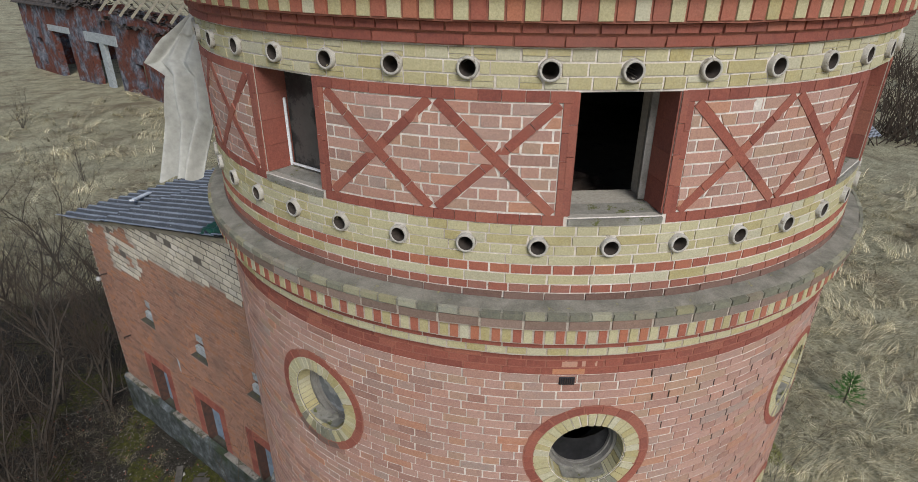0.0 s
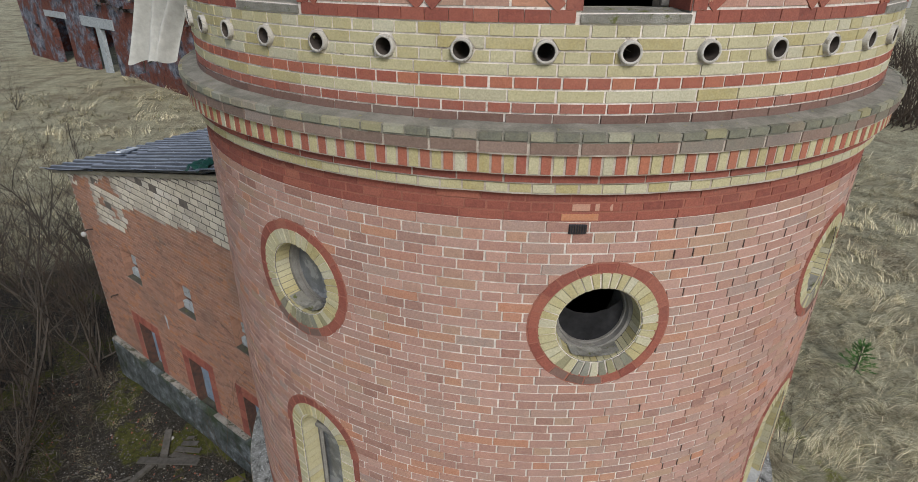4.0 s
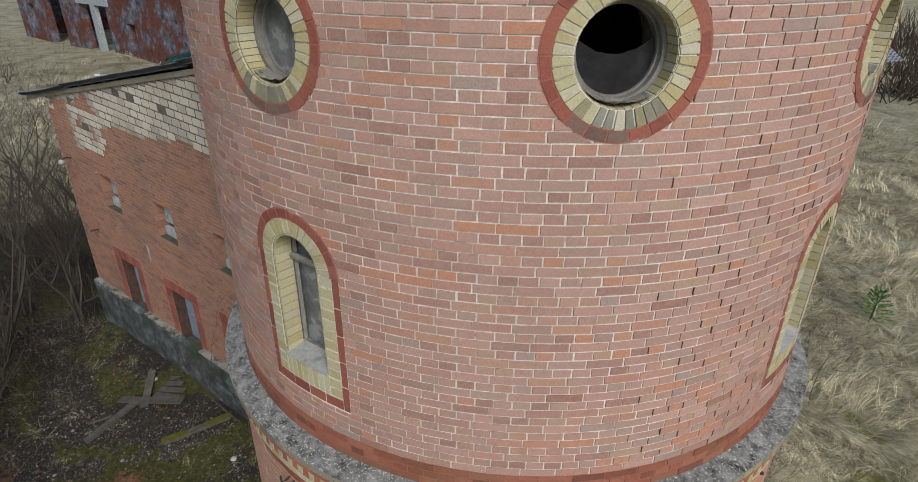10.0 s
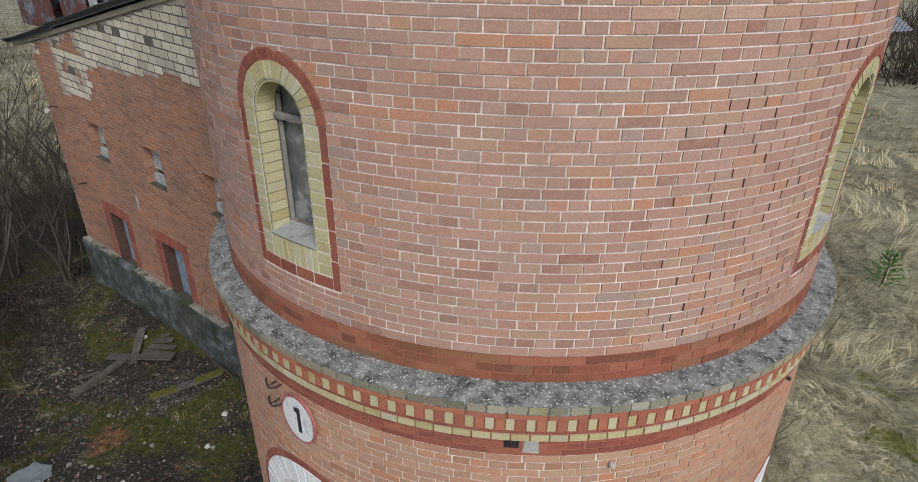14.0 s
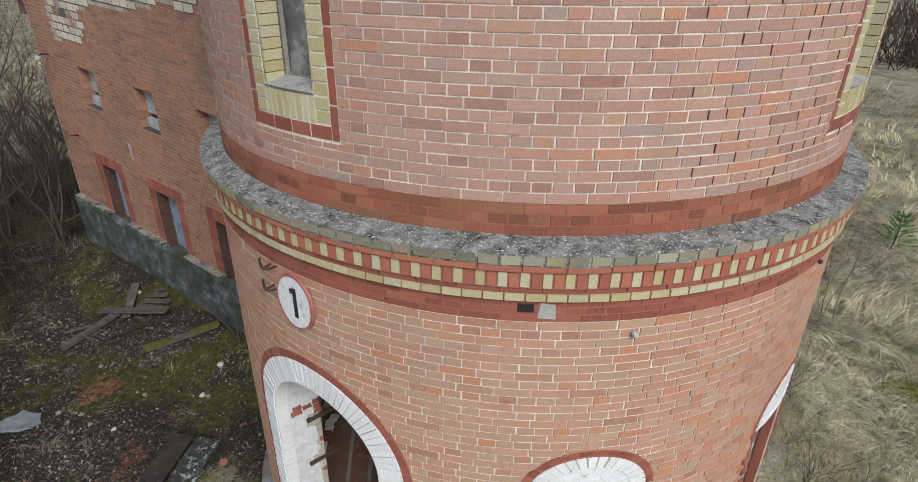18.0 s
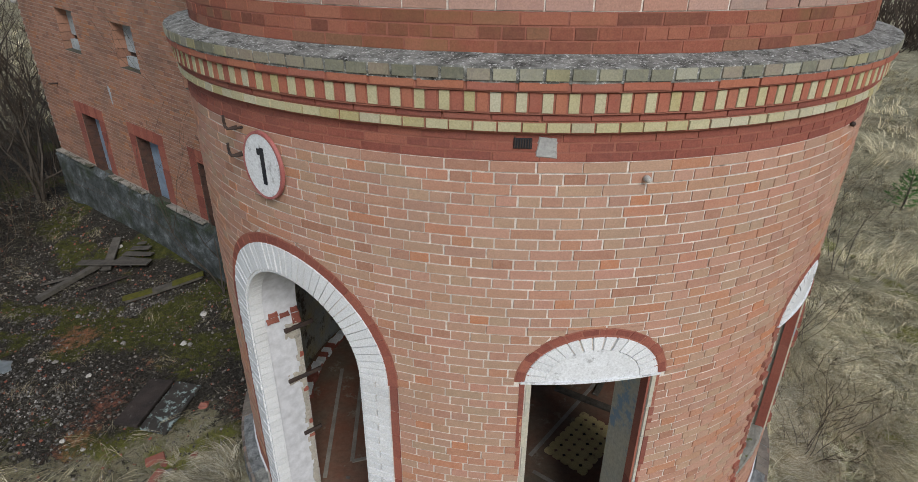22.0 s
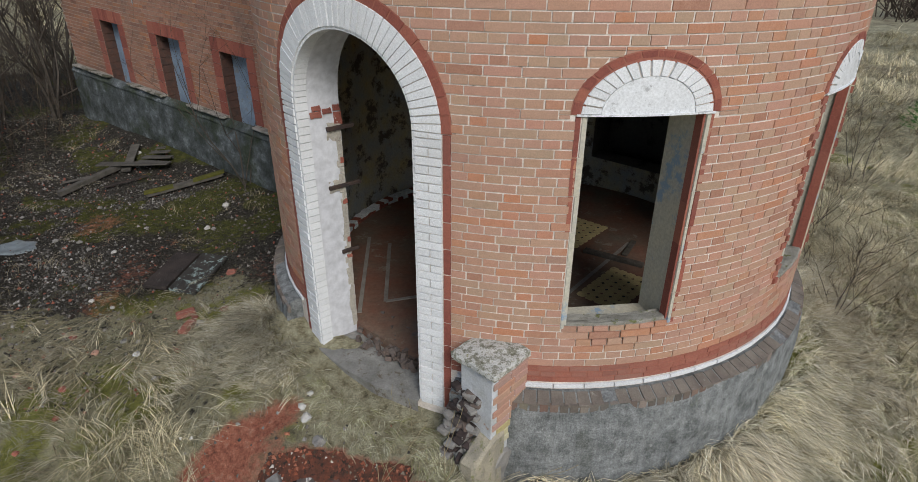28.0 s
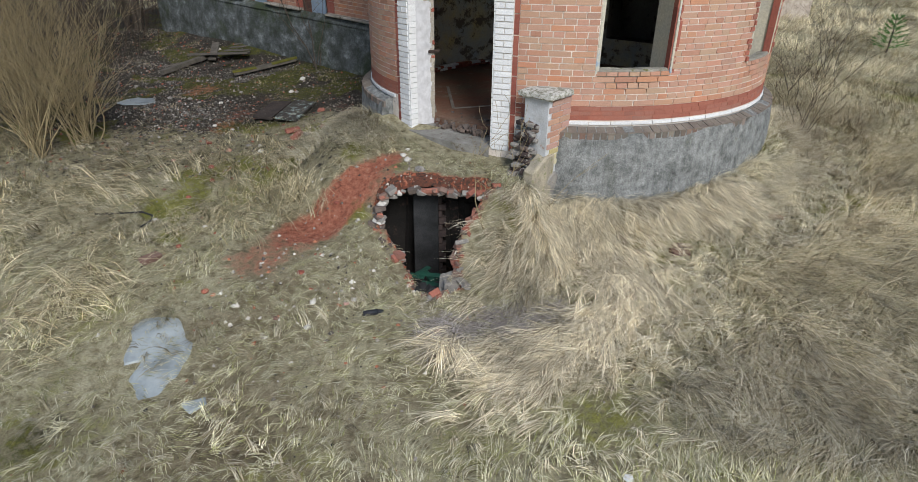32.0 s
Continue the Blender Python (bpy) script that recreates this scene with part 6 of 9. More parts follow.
# broken stair parapet with its capped pillar
pil = tagged(new("gate_pillar"), "stub of a plastered brick pillar with a mossy cap slab", "pillar")
pil.matrix_world = pose(-0.71, -3.36, 0, 0, 0, -43)
bm = bmesh.new()
box(bm, -0.255, -0.255, 1.215, 0.255, 0.255, 1.28, 0.012)
bmesh.ops.subdivide_edges(bm, edges=bm.edges[:], cuts=5, use_grid_fill=True)
for v in bm.verts:
    if v.co.z > 1.27:
        v.co.z += 0.035 * (1 - max(abs(v.co.x), abs(v.co.y)) / 0.25)
rough_up(bm, 0.012, 12)
m = Mat("mossy_cap", 0.95)
cc = m.ramp(m.noise(16, 8, 0.75), [(0.35, (0.13, 0.13, 0.09)), (0.47, (0.28, 0.28, 0.23)), (0.54, (0.62, 0.62, 0.60)), (0.60, (0.40, 0.40, 0.35)), (0.7, (0.24, 0.25, 0.09))])
m.base(cc).bump(m.noise(40, 5, 0.7), 0.8, 0.02)
part("cap", bm, m.m, pil, "grey cap slab with lichen and moss")
bm = bmesh.new()
box(bm, -0.185, -0.185, 0.10, 0.185, 0.30, 1.213, 0.006)
bmesh.ops.subdivide_edges(bm, edges=bm.edges[:], cuts=6, use_grid_fill=True)
rough_up(bm, 0.008, 9)
part("shaft", bm, plain_mat("worn_bluish_plaster", (0.58, 0.61, 0.65), (0.42, 0.43, 0.43), 4, 0.9, 0.4, (0.33, 0.22, 0.17), 0.0, 7.0, 0.61), pil, "worn bluish plaster with bare brick showing")
for k in range(11):
    for j in range(2):
        y0 = -0.18 + (0.0 if k % 2 else 0.06) + j * 0.24
        bm = bmesh.new()
        box(bm, 0.180, y0, 0.35 + k * 0.077, 0.196, min(0.3, y0 + 0.23), 0.42 + k * 0.077, 0.006)
        part("brick", bm, rnd.choice((M_BRICK, M_BRICK, M_BRICK_LOW)) if k > 2 else M_YELLOW, pil)
# broken masonry that steps down from the shaft
for k in range(190):
    h = -0.42 + 1.30 * rnd.random()
    reach = 0.04 + (0.88 - h) * 0.34
    bm = bmesh.new()
    u = rnd.uniform(0.4, 0.85)
    box(bm, -0.075 * u, -0.055 * u, -0.034 * u, 0.075 * u, 0.055 * u, 0.034 * u, 0.008)
    rough_up(bm, 0.014, 12, k)
    part("rubble_brick", bm, rnd.choice((M_RUBBLE, M_PITBRICK, M_STONE, M_STONE, M_PITBRICK)), pil, "", pose(rnd.uniform(-0.25, 0.03), -0.16 - reach * rnd.random() ** 0.5, h, rnd.uniform(-15, 15), rnd.uniform(-15, 15), rnd.uniform(-25, 25)))
bm = bmesh.new()
box(bm, 0.03, -0.44, -0.75, 0.21, 0.0, 0.52, 0.03)
bmesh.ops.subdivide_edges(bm, edges=bm.edges[:], cuts=5, use_grid_fill=True)
for v in bm.verts:
    if v.co.z > 0.3 and v.co.y < -0.15:
        v.co.z -= 0.5 * (-0.15 - v.co.y)
rough_up(bm, 0.03, 8, 3)
part("buttress", bm, plain_mat("beige_concrete", (0.40, 0.36, 0.27), (0.25, 0.23, 0.19), 6, 0.95, 0.8, (0.20, 0.20, 0.10)), pil, "worn beige concrete buttress")
bm = bmesh.new()
box(bm, -0.22, -0.60, -0.85, 0.2, 0.3, 0.10, 0.03)
bmesh.ops.subdivide_edges(bm, edges=bm.edges[:], cuts=5, use_grid_fill=True)
for v in bm.verts:
    if v.co.z > -0.2:
        v.co.z += 0.55 * (v.co.y + 0.3) if v.co.y < 0.1 else 0.1
rough_up(bm, 0.05, 6)
part("footing", bm, M_STONE, pil, "broken grey masonry footing")

# ---------------------------------------------------------------- wing
# local axes of the wing: x towards the tower, y into the building, z up
WM = Matrix(((-WU.x, -WN.x, 0, WP.x), (-WU.y, -WN.y, 0, WP.y), (0, 0, 1, 0), (0, 0, 0, 1)))
wing = tagged(new("wing"), "derelict two-storey brick wing with a sloping corrugated roof", "building")
wing.matrix_world = WM
EDGE, LEAN = -3.70, 0.063


def roof_z(x):
    return 7.34 + 0.2556 * x


def wpart(name, me, label="", parent=None):
    ob = new(name, me)
    ob.parent = parent or wing
    if label:
        ob["label"] = label
    return ob


LOWER = [(-2.12, -1.38), (-0.02, 0.77), (1.98, 2.75)]
UPPER = [(-2.08, -1.35), (0.02, 0.74), (2.05, 2.67)]
LZ, UZ = (1.53, 2.86), (4.15, 4.95)
rings = [[(a, LZ[0]), (b, LZ[0]), (b, LZ[1]), (a, LZ[1])] for a, b in LOWER] + [[(a, UZ[0]), (b, UZ[0]), (b, UZ[1]), (a, UZ[1])] for a, b in UPPER]
xs = [EDGE + (5.05 - EDGE) * k / 20 for k in range(21)]
grid = [(x, z) for x in xs for z in [0.2 + 0.45 * k for k in range(13)]] + [(x, roof_z(x) - 0.05) for x in xs]
flat, tris = sheet_with_holes([p for p in grid if not any(inside(p, r) for r in rings)], rings)
n = len(flat)
vs = [(x, 0.006, z) for x, z in flat] + [(x, 0.42, z) for x, z in flat]
fs = list(tris) + [tuple(reversed([i + n for i in t])) for t in tris]
slots = [0] * len(tris) + [1] * len(tris)
for ring in rings:
    o = len(vs)
    vs += [(x, 0.006, z) for x, z in ring] + [(x, 0.42, z) for x, z in ring]
    fs += [(o + i, o + 4 + i, o + 4 + (i + 1) % 4, o + (i + 1) % 4) for i in range(4)]
    slots += [2] * 4
M_MORTAR_OLD = plain_mat("old_mortar", (0.48, 0.43, 0.37), (0.26, 0.22, 0.18), 5)
# openings lined in dark brown, their shade put into the colour
wpart("front_wall", weld(mesh_of("front_wall", vs, fs, [M_MORTAR_OLD, M_DARKWALL, M_BROWN], slots)), "mortar core of the front wall")
vs = [(EDGE, 0.01, 0.2), (EDGE, 7, 0.2), (EDGE, 7, roof_z(EDGE) - 0.05), (EDGE, 0.01, roof_z(EDGE) - 0.05), (5.6, 7, 0.2), (5.6, 7, roof_z(5.6) - 0.05)]
wpart("end_wall", mesh_of("end_wall", vs, [(0, 1, 2, 3), (1, 4, 5, 2)], M_BRICK_LOW), "plain brick end and rear wall")
wpart("inner_floor", mesh_of("inner_floor", [(EDGE, 0.42, 3.5), (4.9, 0.42, 3.5), (5.5, 6.9, 3.5), (EDGE, 6.9, 3.5)], [(0, 1, 2, 3)], M_DARKWALL))

M_WINGBRICK = brick_mat("brick_wing", [(0.0, (0.19, 0.095, 0.07)), (0.25, (0.28, 0.145, 0.10)), (0.5, (0.33, 0.175, 0.12)), (0.75, (0.25, 0.135, 0.095)), (0.92, (0.36, 0.155, 0.075)), (1.0, (0.17, 0.10, 0.075))], 0.6, (0.12, 0.10, 0.085))
M_PALELEDGE = plain_mat("pale_ledge", (0.36, 0.34, 0.30), (0.15, 0.14, 0.12), 4, 0.9, 0.6, (0.08, 0.08, 0.055), 0.0, 5.0, 0.52)
M_WASH = brick_mat("brick_flaking_wash", [(0.0, (0.48, 0.43, 0.33)), (0.3, (0.60, 0.55, 0.45)), (0.6, (0.52, 0.47, 0.37)), (0.85, (0.38, 0.34, 0.28)), (1.0, (0.62, 0.58, 0.50))], 0.45, blot_col=(0.62, 0.58, 0.5))
flat_place = lambda s, z, d: (s, -d, z)
frame_blocks = [rect_span(a - 0.215, b + 0.215, LZ[0] - 0.06, LZ[1] + 0.24) for a, b in LOWER]
open_blocks = [rect_span(a, b, *UZ) for a, b in UPPER]
plainb, wash, bed = Bricks(flat_place), Bricks(flat_place), Bricks(flat_place)
BRICK_MIN = 0.05
k, z = 0, 1.71
while z < 8.6:
    h = 0.075
    x = EDGE + (0.065 if k % 2 else 0)
    wide = 0.13 if k % 2 else 0.26
    while x < 4.8:
        lim = roof_z(x) - 0.1
        if z + h < lim:
            x_, z_ = (x + 0.19) / 0.9, z + 0.12
            wz = 6.36 + 0.13 * x_ + 0.16 * noise.noise(Vector((x_ * 1.3, z_, 4)))
            white = z_ > wz and x_ > -1.6 + 0.5 * noise.noise(Vector((z * 2, 3, 0))) or (z_ > 5.75 + 0.1 * x_ and -2.9 < x_ < -1.35 - 0.4 * (6.3 - z_) and noise.noise(Vector((x * 2.4, z * 2.4, 9))) > -0.12) or (z > lim - 0.3 and noise.noise(Vector((x * 3, z * 3, 12))) > 0.1)
            if not white:
                for q in cut(x + 0.004, x + wide - 0.004, z + 0.004, z + h - 0.004, frame_blocks + open_blocks):
                    plainb.quad(q, rnd.gauss(0, 0.0012) + 0.001, chamfer=0.002)
            elif k % 2 == 0:
                off = 0.13 if k % 4 == 2 else 0.0
                for q in cut(x + off + 0.010, x + off + 0.250, z + 0.009, min(lim, z + 2 * h) - 0.009, frame_blocks + open_blocks):
                    wash.quad(q, rnd.gauss(0, 0.003) + 0.006, chamfer=0.006)
                    g = 0.014
                    bed.quad([(q[0][0] - g, q[0][1] - g), (q[1][0] + g, q[1][1] - g), (q[2][0] + g, q[2][1] + g), (q[3][0] - g, q[3][1] + g)], 0.0 + rnd.uniform(-0.0008, 0.0008), 0.006, 0.0)
        x += wide
    z += h
    k += 1
tagged(wpart("brickwork", plainb.mesh("brickwork", M_WINGBRICK), "weathered orange brick courses"), kind="stuff")
tagged(wpart("washed_brickwork", wash.mesh("washed_brickwork", M_WASH), "flaking whitewashed brick under the roof"), kind="stuff")
tagged(wpart("dirty_joints", bed.mesh("dirty_joints", plain_mat("dirty_dark_mortar", (0.15, 0.13, 0.11), (0.09, 0.08, 0.07), 8)), "dirty dark joints of the washed bricks"), kind="stuff")
BRICK_MIN = 1.0
# pale ledge between the windows
for a, b in ((EDGE, LOWER[0][0]), (LOWER[0][1], LOWER[1][0]), (LOWER[1][1], LOWER[2][0]), (LOWER[2][1], 5.0)):
    bm = bmesh.new()
    box(bm, a + 0.02, -0.13, 1.655, b - 0.02, 0.0, 1.70, 0.012)
    bmesh.ops.subdivide_edges(bm, edges=[e for e in bm.edges if abs(e.verts[0].co.x - e.verts[1].co.x) > 0.5], cuts=9)
    rough_up(bm, 0.012, 6)
    me = bpy.data.meshes.new("plinth_ledge")
    bm.to_mesh(me)
    bm.free()
    me.materials.append(M_PALELEDGE)
    wpart("plinth_ledge", me, "pale worn cement ledge")
# plinth with its sloping cement ledge
vs, fs = [], []
nx = 60
prof = ((-0.10, -0.2), (-0.10, 1.0), (-0.09, 1.50), (-0.11, 1.53), (-0.10, 1.56), (0.0, 1.66), (0.05, 1.0), (0.05, -0.2))
for i in range(nx + 1):
    x = EDGE - 0.1 + 8.85 * i / nx
    vs += [(x, y + 0.02 * noise.noise(Vector((x * 1.3, z * 1.5, 0))), z + 0.012 * noise.noise(Vector((x * 3, y * 9, 1)))) for y, z in prof]
for i in range(nx):
    fs += [(i * 8 + a, (i + 1) * 8 + a, (i + 1) * 8 + a + 1, i * 8 + a + 1) for a in range(7)]
fs.append(tuple(range(8)))
mw = Mat("mossy_plinth", 0.95)
wc_ = mw.ramp(mw.noise(2.6, 9, 0.75), [(0.30, (0.022, 0.026, 0.022)), (0.46, (0.065, 0.075, 0.072)), (0.56, (0.115, 0.13, 0.135)), (0.64, (0.24, 0.265, 0.28)), (0.74, (0.10, 0.11, 0.11))])
wc_ = mw.mix(mw.ramp(mw.noise(1.1, 6, 0.65), [(0.50, 0.0), (0.66, 0.75)]), wc_, (0.035, 0.05, 0.016))
wf_ = mw.noise(30, 5, 0.7)
mw.base(mw.mix(0.6, wc_, mw.ramp(wf_, [(0.3, 0.5), (0.7, 1.4)]), "MULTIPLY")).bump(mw.math("ADD", wf_, mw.noise(6, 6, 0.7)), 1.0, 0.03)
wpart("plinth", mesh_of("plinth", vs, fs, [mw.m]), "grey-green rendered plinth with a cement ledge")


def wing_window(a, b, z0, z1, lower):
    w = new("window")
    w.parent = wing
    w["label"] = "tall boarded window in a dark red brick frame" if lower else "small window with a broken pale board"
    if lower:
        for s0, s1, y0, y1, cnt, horiz in ((a - 0.21, a, 1.71, z1 + 0.235, 6, False), (b, b + 0.21, 1.71, z1 + 0.235, 6, False), (a, b, z1, z1 + 0.235, 7, True)):
            for i in range(cnt):
                bk = Bricks(flat_place)
                if horiz:
                    u0, u1 = s0 + (s1 - s0) * i / cnt, s0 + (s1 - s0) * (i + 1) / cnt
                    bk.quad([(u0 + 0.004, y0), (u1 - 0.004, y0), (u1 - 0.004, y1), (u0 + 0.004, y1)], 0.008)
                else:
                    u0, u1 = y0 + (y1 - y0) * i / cnt, y0 + (y1 - y0) * (i + 1) / cnt
                    bk.quad([(s0, u0 + 0.004), (s1, u0 + 0.004), (s1, u1 - 0.004), (s0, u1 - 0.004)], 0.008)
                wpart("frame_brick", bk.mesh("frame_brick", M_RED), "", w)
    bm = bmesh.new()
    box(bm, a + 0.02, 0.02, z0 - 0.03, b - 0.02, 0.3, z0 + 0.008, 0.006)
    rough_up(bm, 0.01, 8)
    me = bpy.data.meshes.new("window_sill")
    bm.to_mesh(me)
    bm.free()
    me.materials.append(M_DARKSILL)
    wpart("window_sill", me, "dark worn mossy sill", w)
    for i in range(5 if not lower else 9):
        for side in (0, 1):
            u0, u1 = z0 + (z1 - z0) * i / (5 if not lower else 9), z0 + (z1 - z0) * (i + 1) / (5 if not lower else 9)
            bm = bmesh.new()
            x0 = a - 0.01 if side == 0 else b - 0.02
            box(bm, x0, 0.012, u0 + 0.004, x0 + 0.03, 0.26, u1 - 0.004, 0.003)
            me = bpy.data.meshes.new("jamb_brick")
            bm.to_mesh(me)
            bm.free()
            me.materials.append(M_WINGBRICK if not lower else M_SHADEDREVEAL)
            wpart("jamb_brick", me, "", w)
    bm = bmesh.new()
    t = b - a
    if lower:
        box(bm, a + 0.01, 0.235, z0 + 0.0, b - (0.30 if a > 1 else 0.01), 0.255, z1 - (0.0 if a < 1 else 0.05))
    else:
        box(bm, a + 0.01, 0.215, z0 + 0.34 * (z1 - z0), b - 0.08, 0.235, z1 - 0.02)
        box(bm, a + 0.05, 0.15, z0 + 0.01, b - 0.06, 0.23, z0 + 0.24 * (z1 - z0))
    me = bpy.data.meshes.new("board")
    bm.to_mesh(me)
    bm.free()
    me.materials.append(M_BLUEPAINT if lower else M_PALEBOARD)
    wpart("board", me, "pale blue painted board" if lower else "pale broken board", w)


M_DARKSILL = plain_mat("dark_mossy_sill", (0.10, 0.095, 0.075), (0.06, 0.055, 0.045), 6, 0.95, 0.6, (0.10, 0.11, 0.035))
# darker brick for the lower reveals, with their shadow in the colour
M_SHADEDREVEAL = plain_mat("dark_reveal_brick", (0.11, 0.055, 0.04), (0.06, 0.04, 0.035), 9, 0.95, 0.5)
M_PALEBOARD = plain_mat("pale_broken_board", (0.40, 0.44, 0.46), (0.28, 0.30, 0.31), 4, 0.8, 0.3, (0.20, 0.21, 0.20))
for a, b in LOWER:
    wing_window(a, b, *LZ, True)
for a, b in UPPER:
    wing_window(a, b, *UZ, False)
# wall lamp and a bracket
lamp = new("wall_lamp")
lamp.parent, lamp.location = wing, (-3.2, 0, 5.0)
lamp["label"] = "small white wall lamp at the corner"
wpart("arm", mesh_of("arm", *tube([(0, 0, 0), (0, -0.12, 0.03), (0, -0.2, 0.0)], 0.018, 6), M_IRON), "", lamp)
bm = bmesh.new()
bmesh.ops.create_uvsphere(bm, u_segments=10, v_segments=8, radius=0.062)
me = bpy.data.meshes.new("globe")
bm.to_mesh(me)
bm.free()
me.materials.append(M_CEMENT)
wpart("globe", me, "dirty pale globe", lamp).location = (0, -0.22, -0.05)
wpart("bracket", mesh_of("bracket", *tube([(-2.84, 0.02, 3.33), (-2.84, -0.16, 3.35), (-2.74, -0.2, 3.38)], 0.02, 5), M_IRON), "rusty iron bracket")
# whitewash drip
b = Bricks(flat_place)
b.quad([(-0.62, 3.36), (-0.58, 3.30), (-0.55, 3.66), (-0.66, 3.72)], 0.003, 0.01, 0.01)
wpart("white_drip", b.mesh("white_drip", M_PALEBOARD), "white paint drip")

# corrugated roof, sheet by sheet
def corrugated(x0, x1, y0, y1, lift, name, sag=0.0):
    vs, fs = [], []
    ny, nx2 = int((y1 - y0) / 0.022), 6
    for i in range(nx2 + 1):
        x = x0 + (x1 - x0) * i / nx2
        for j in range(ny + 1):
            y = y0 + (y1 - y0) * j / ny
            vs.append((x + 0.03 * noise.noise(Vector((y * 3, x0, 0))) * (i in (0, nx2)), y, roof_z(x) + lift + 0.046 * math.sin(y / 0.13 * math.pi) + sag * math.sin(math.pi * i / nx2) + 0.012 * noise.noise(Vector((x * 2, y * 2, lift * 30)))))
    for i in range(nx2):
        fs += [(i * (ny + 1) + j, (i + 1) * (ny + 1) + j, (i + 1) * (ny + 1) + j + 1, i * (ny + 1) + j + 1) for j in range(ny)]
    ob = wpart(name, mesh_of(name, vs, fs, M_ROOF, None, True), "grey-blue weathered corrugated sheet")
    return ob


for i, x0 in enumerate((-4.60, -2.30, 0.0, 2.30)):
    for j, y0 in enumerate((-0.22, 0.82, 1.86, 2.9, 3.94, 4.98)):
        corrugated(x0 - 0.05 + rnd.uniform(-0.05, 0.05), x0 + 2.4, y0, y0 + 1.1, 0.02 + 0.015 * (i % 2) + 0.008 * (j % 2) + 0.02 * i, "roof_sheet", rnd.uniform(-0.015, 0.01))
for y in (0.0, 1.5, 3.0, 4.5, 5.8):
    vs, fs = tube([(-4.5, y, roof_z(-4.5) - 0.07), (4.6, y, roof_z(4.6) - 0.07)], 0.06, 4)
    wpart("rafter", mesh_of("rafter", vs, fs, M_TIMBER), "old dark rafter")


def settle(ob):
    """The old wing has sunk towards the tower: its level lines run downhill."""
    if ob.location.length > 0:
        ob.location.z -= LEAN * ob.location.x
        return
    if ob.type == "MESH":
        for v in ob.data.vertices:
            v.co.z -= LEAN * v.co.x
        ob.data.update()
    for child in ob.children:
        settle(child)


for child in wing.children:
    settle(child)
strip = tagged(new("loose_batten", None), "pale loose batten lying on the roof", "batten")
bm = bmesh.new()
box(bm, -0.55, -0.06, 0, 0.55, 0.06, 0.04, 0.006)
part("board", bm, M_ENAMEL, strip)
strip.matrix_world = WM @ pose(-3.25, 1.27, roof_z(-3.25) + LEAN * 3.25 + 0.11, 0, -11.0, -48)
bm = bmesh.new()
bmesh.ops.create_grid(bm, x_segments=14, y_segments=10, size=0.5)
for v in bm.verts:
    v.co = Vector((v.co.x * 0.55, v.co.y * 0.4, 0.10 * noise.noise(v.co * 4) + 0.08 - 0.25 * max(0, -v.co.y - 0.3)))
bmesh.ops.solidify(bm, geom=bm.faces[:], thickness=0.01)
tagged(part("green_tarp", bm, M_GREEN, None, "crumpled dark green tarp scrap on the roof edge", WM @ pose(2.15, 0.02, roof_z(2.15) - LEAN * 2.15 + 0.10, 0, -11, 10), True), category="tarp")

# grey sheet that hangs beside the tower: its edges from top to bottom
EDGES = [((-3.42, 0.2, 12.06), (-3.3, 0.2, 12.06)), ((-3.55, 0.16, 11.82), (-3.34, 0.16, 11.82)), ((-3.78, 0.04, 11.59), (-3.33, 0.04, 11.59)), ((-3.98, -0.08, 11.34), (-3.33, -0.08, 11.34)),
         ((-3.79, -0.14, 11.21), (-3.33, -0.14, 11.22)), ((-3.74, -0.36, 10.82), (-3.30, -0.34, 10.82)), ((-3.80, -0.66, 10.24), (-3.40, -0.64, 10.26))]
vs, fs = [], []
nu, nv = 36, 60
for j in range(nv + 1):
    t = j / nv * (len(EDGES) - 1)
    k = min(int(t), len(EDGES) - 2)
    f = t - k
    f = f * f * (3 - 2 * f)
    a = Vector(EDGES[k][0]).lerp(Vector(EDGES[k + 1][0]), f)
    b = Vector(EDGES[k][1]).lerp(Vector(EDGES[k + 1][1]), f)
    for i in range(nu + 1):
        u, v = i / nu, j / nv
        fold = 0.07 * math.sin(u * 17 + 2.5 * math.sin(v * 3)) * (0.3 + 0.7 * v) + 0.10 * noise.noise(Vector((u * 3, v * 3.5, 2))) + 0.03 * noise.noise(Vector((u * 9, v * 7, 5)))
        p = a.lerp(b, u)
        vs.append((p.x - 0.35 * fold, p.y - 0.9 * fold, p.z + 0.04 * noise.noise(Vector((u * 7, v * 3, 8)))))
fs = [(j * (nu + 1) + i, j * (nu + 1) + i + 1, (j + 1) * (nu + 1) + i + 1, (j + 1) * (nu + 1) + i) for j in range(nv) for i in range(nu)]
tagged(put("hanging_sheet", mesh_of("hanging_sheet", vs, fs, M_CLOTH, None, True)), "torn grey plastic sheet hanging in folds beside the tower", "tarp")

# ---------------------------------------------------------------- far ruined barn
barn = tagged(new("barn"), "long ruined brick barn with fallen roof and bare rafters", "barn")
ux, uy = 0.778, -0.628
BM = Matrix(((ux, 0.628, 0, -49.23), (uy, 0.778, 0, 62.69), (0, 0, 1.45, -0.5), (0, 0, 0, 1)))
barn.matrix_world = BM
M_BARNWALL = Mat("barn_wall", 0.95)
bz = M_BARNWALL.noise(0.45, 7, 0.7)
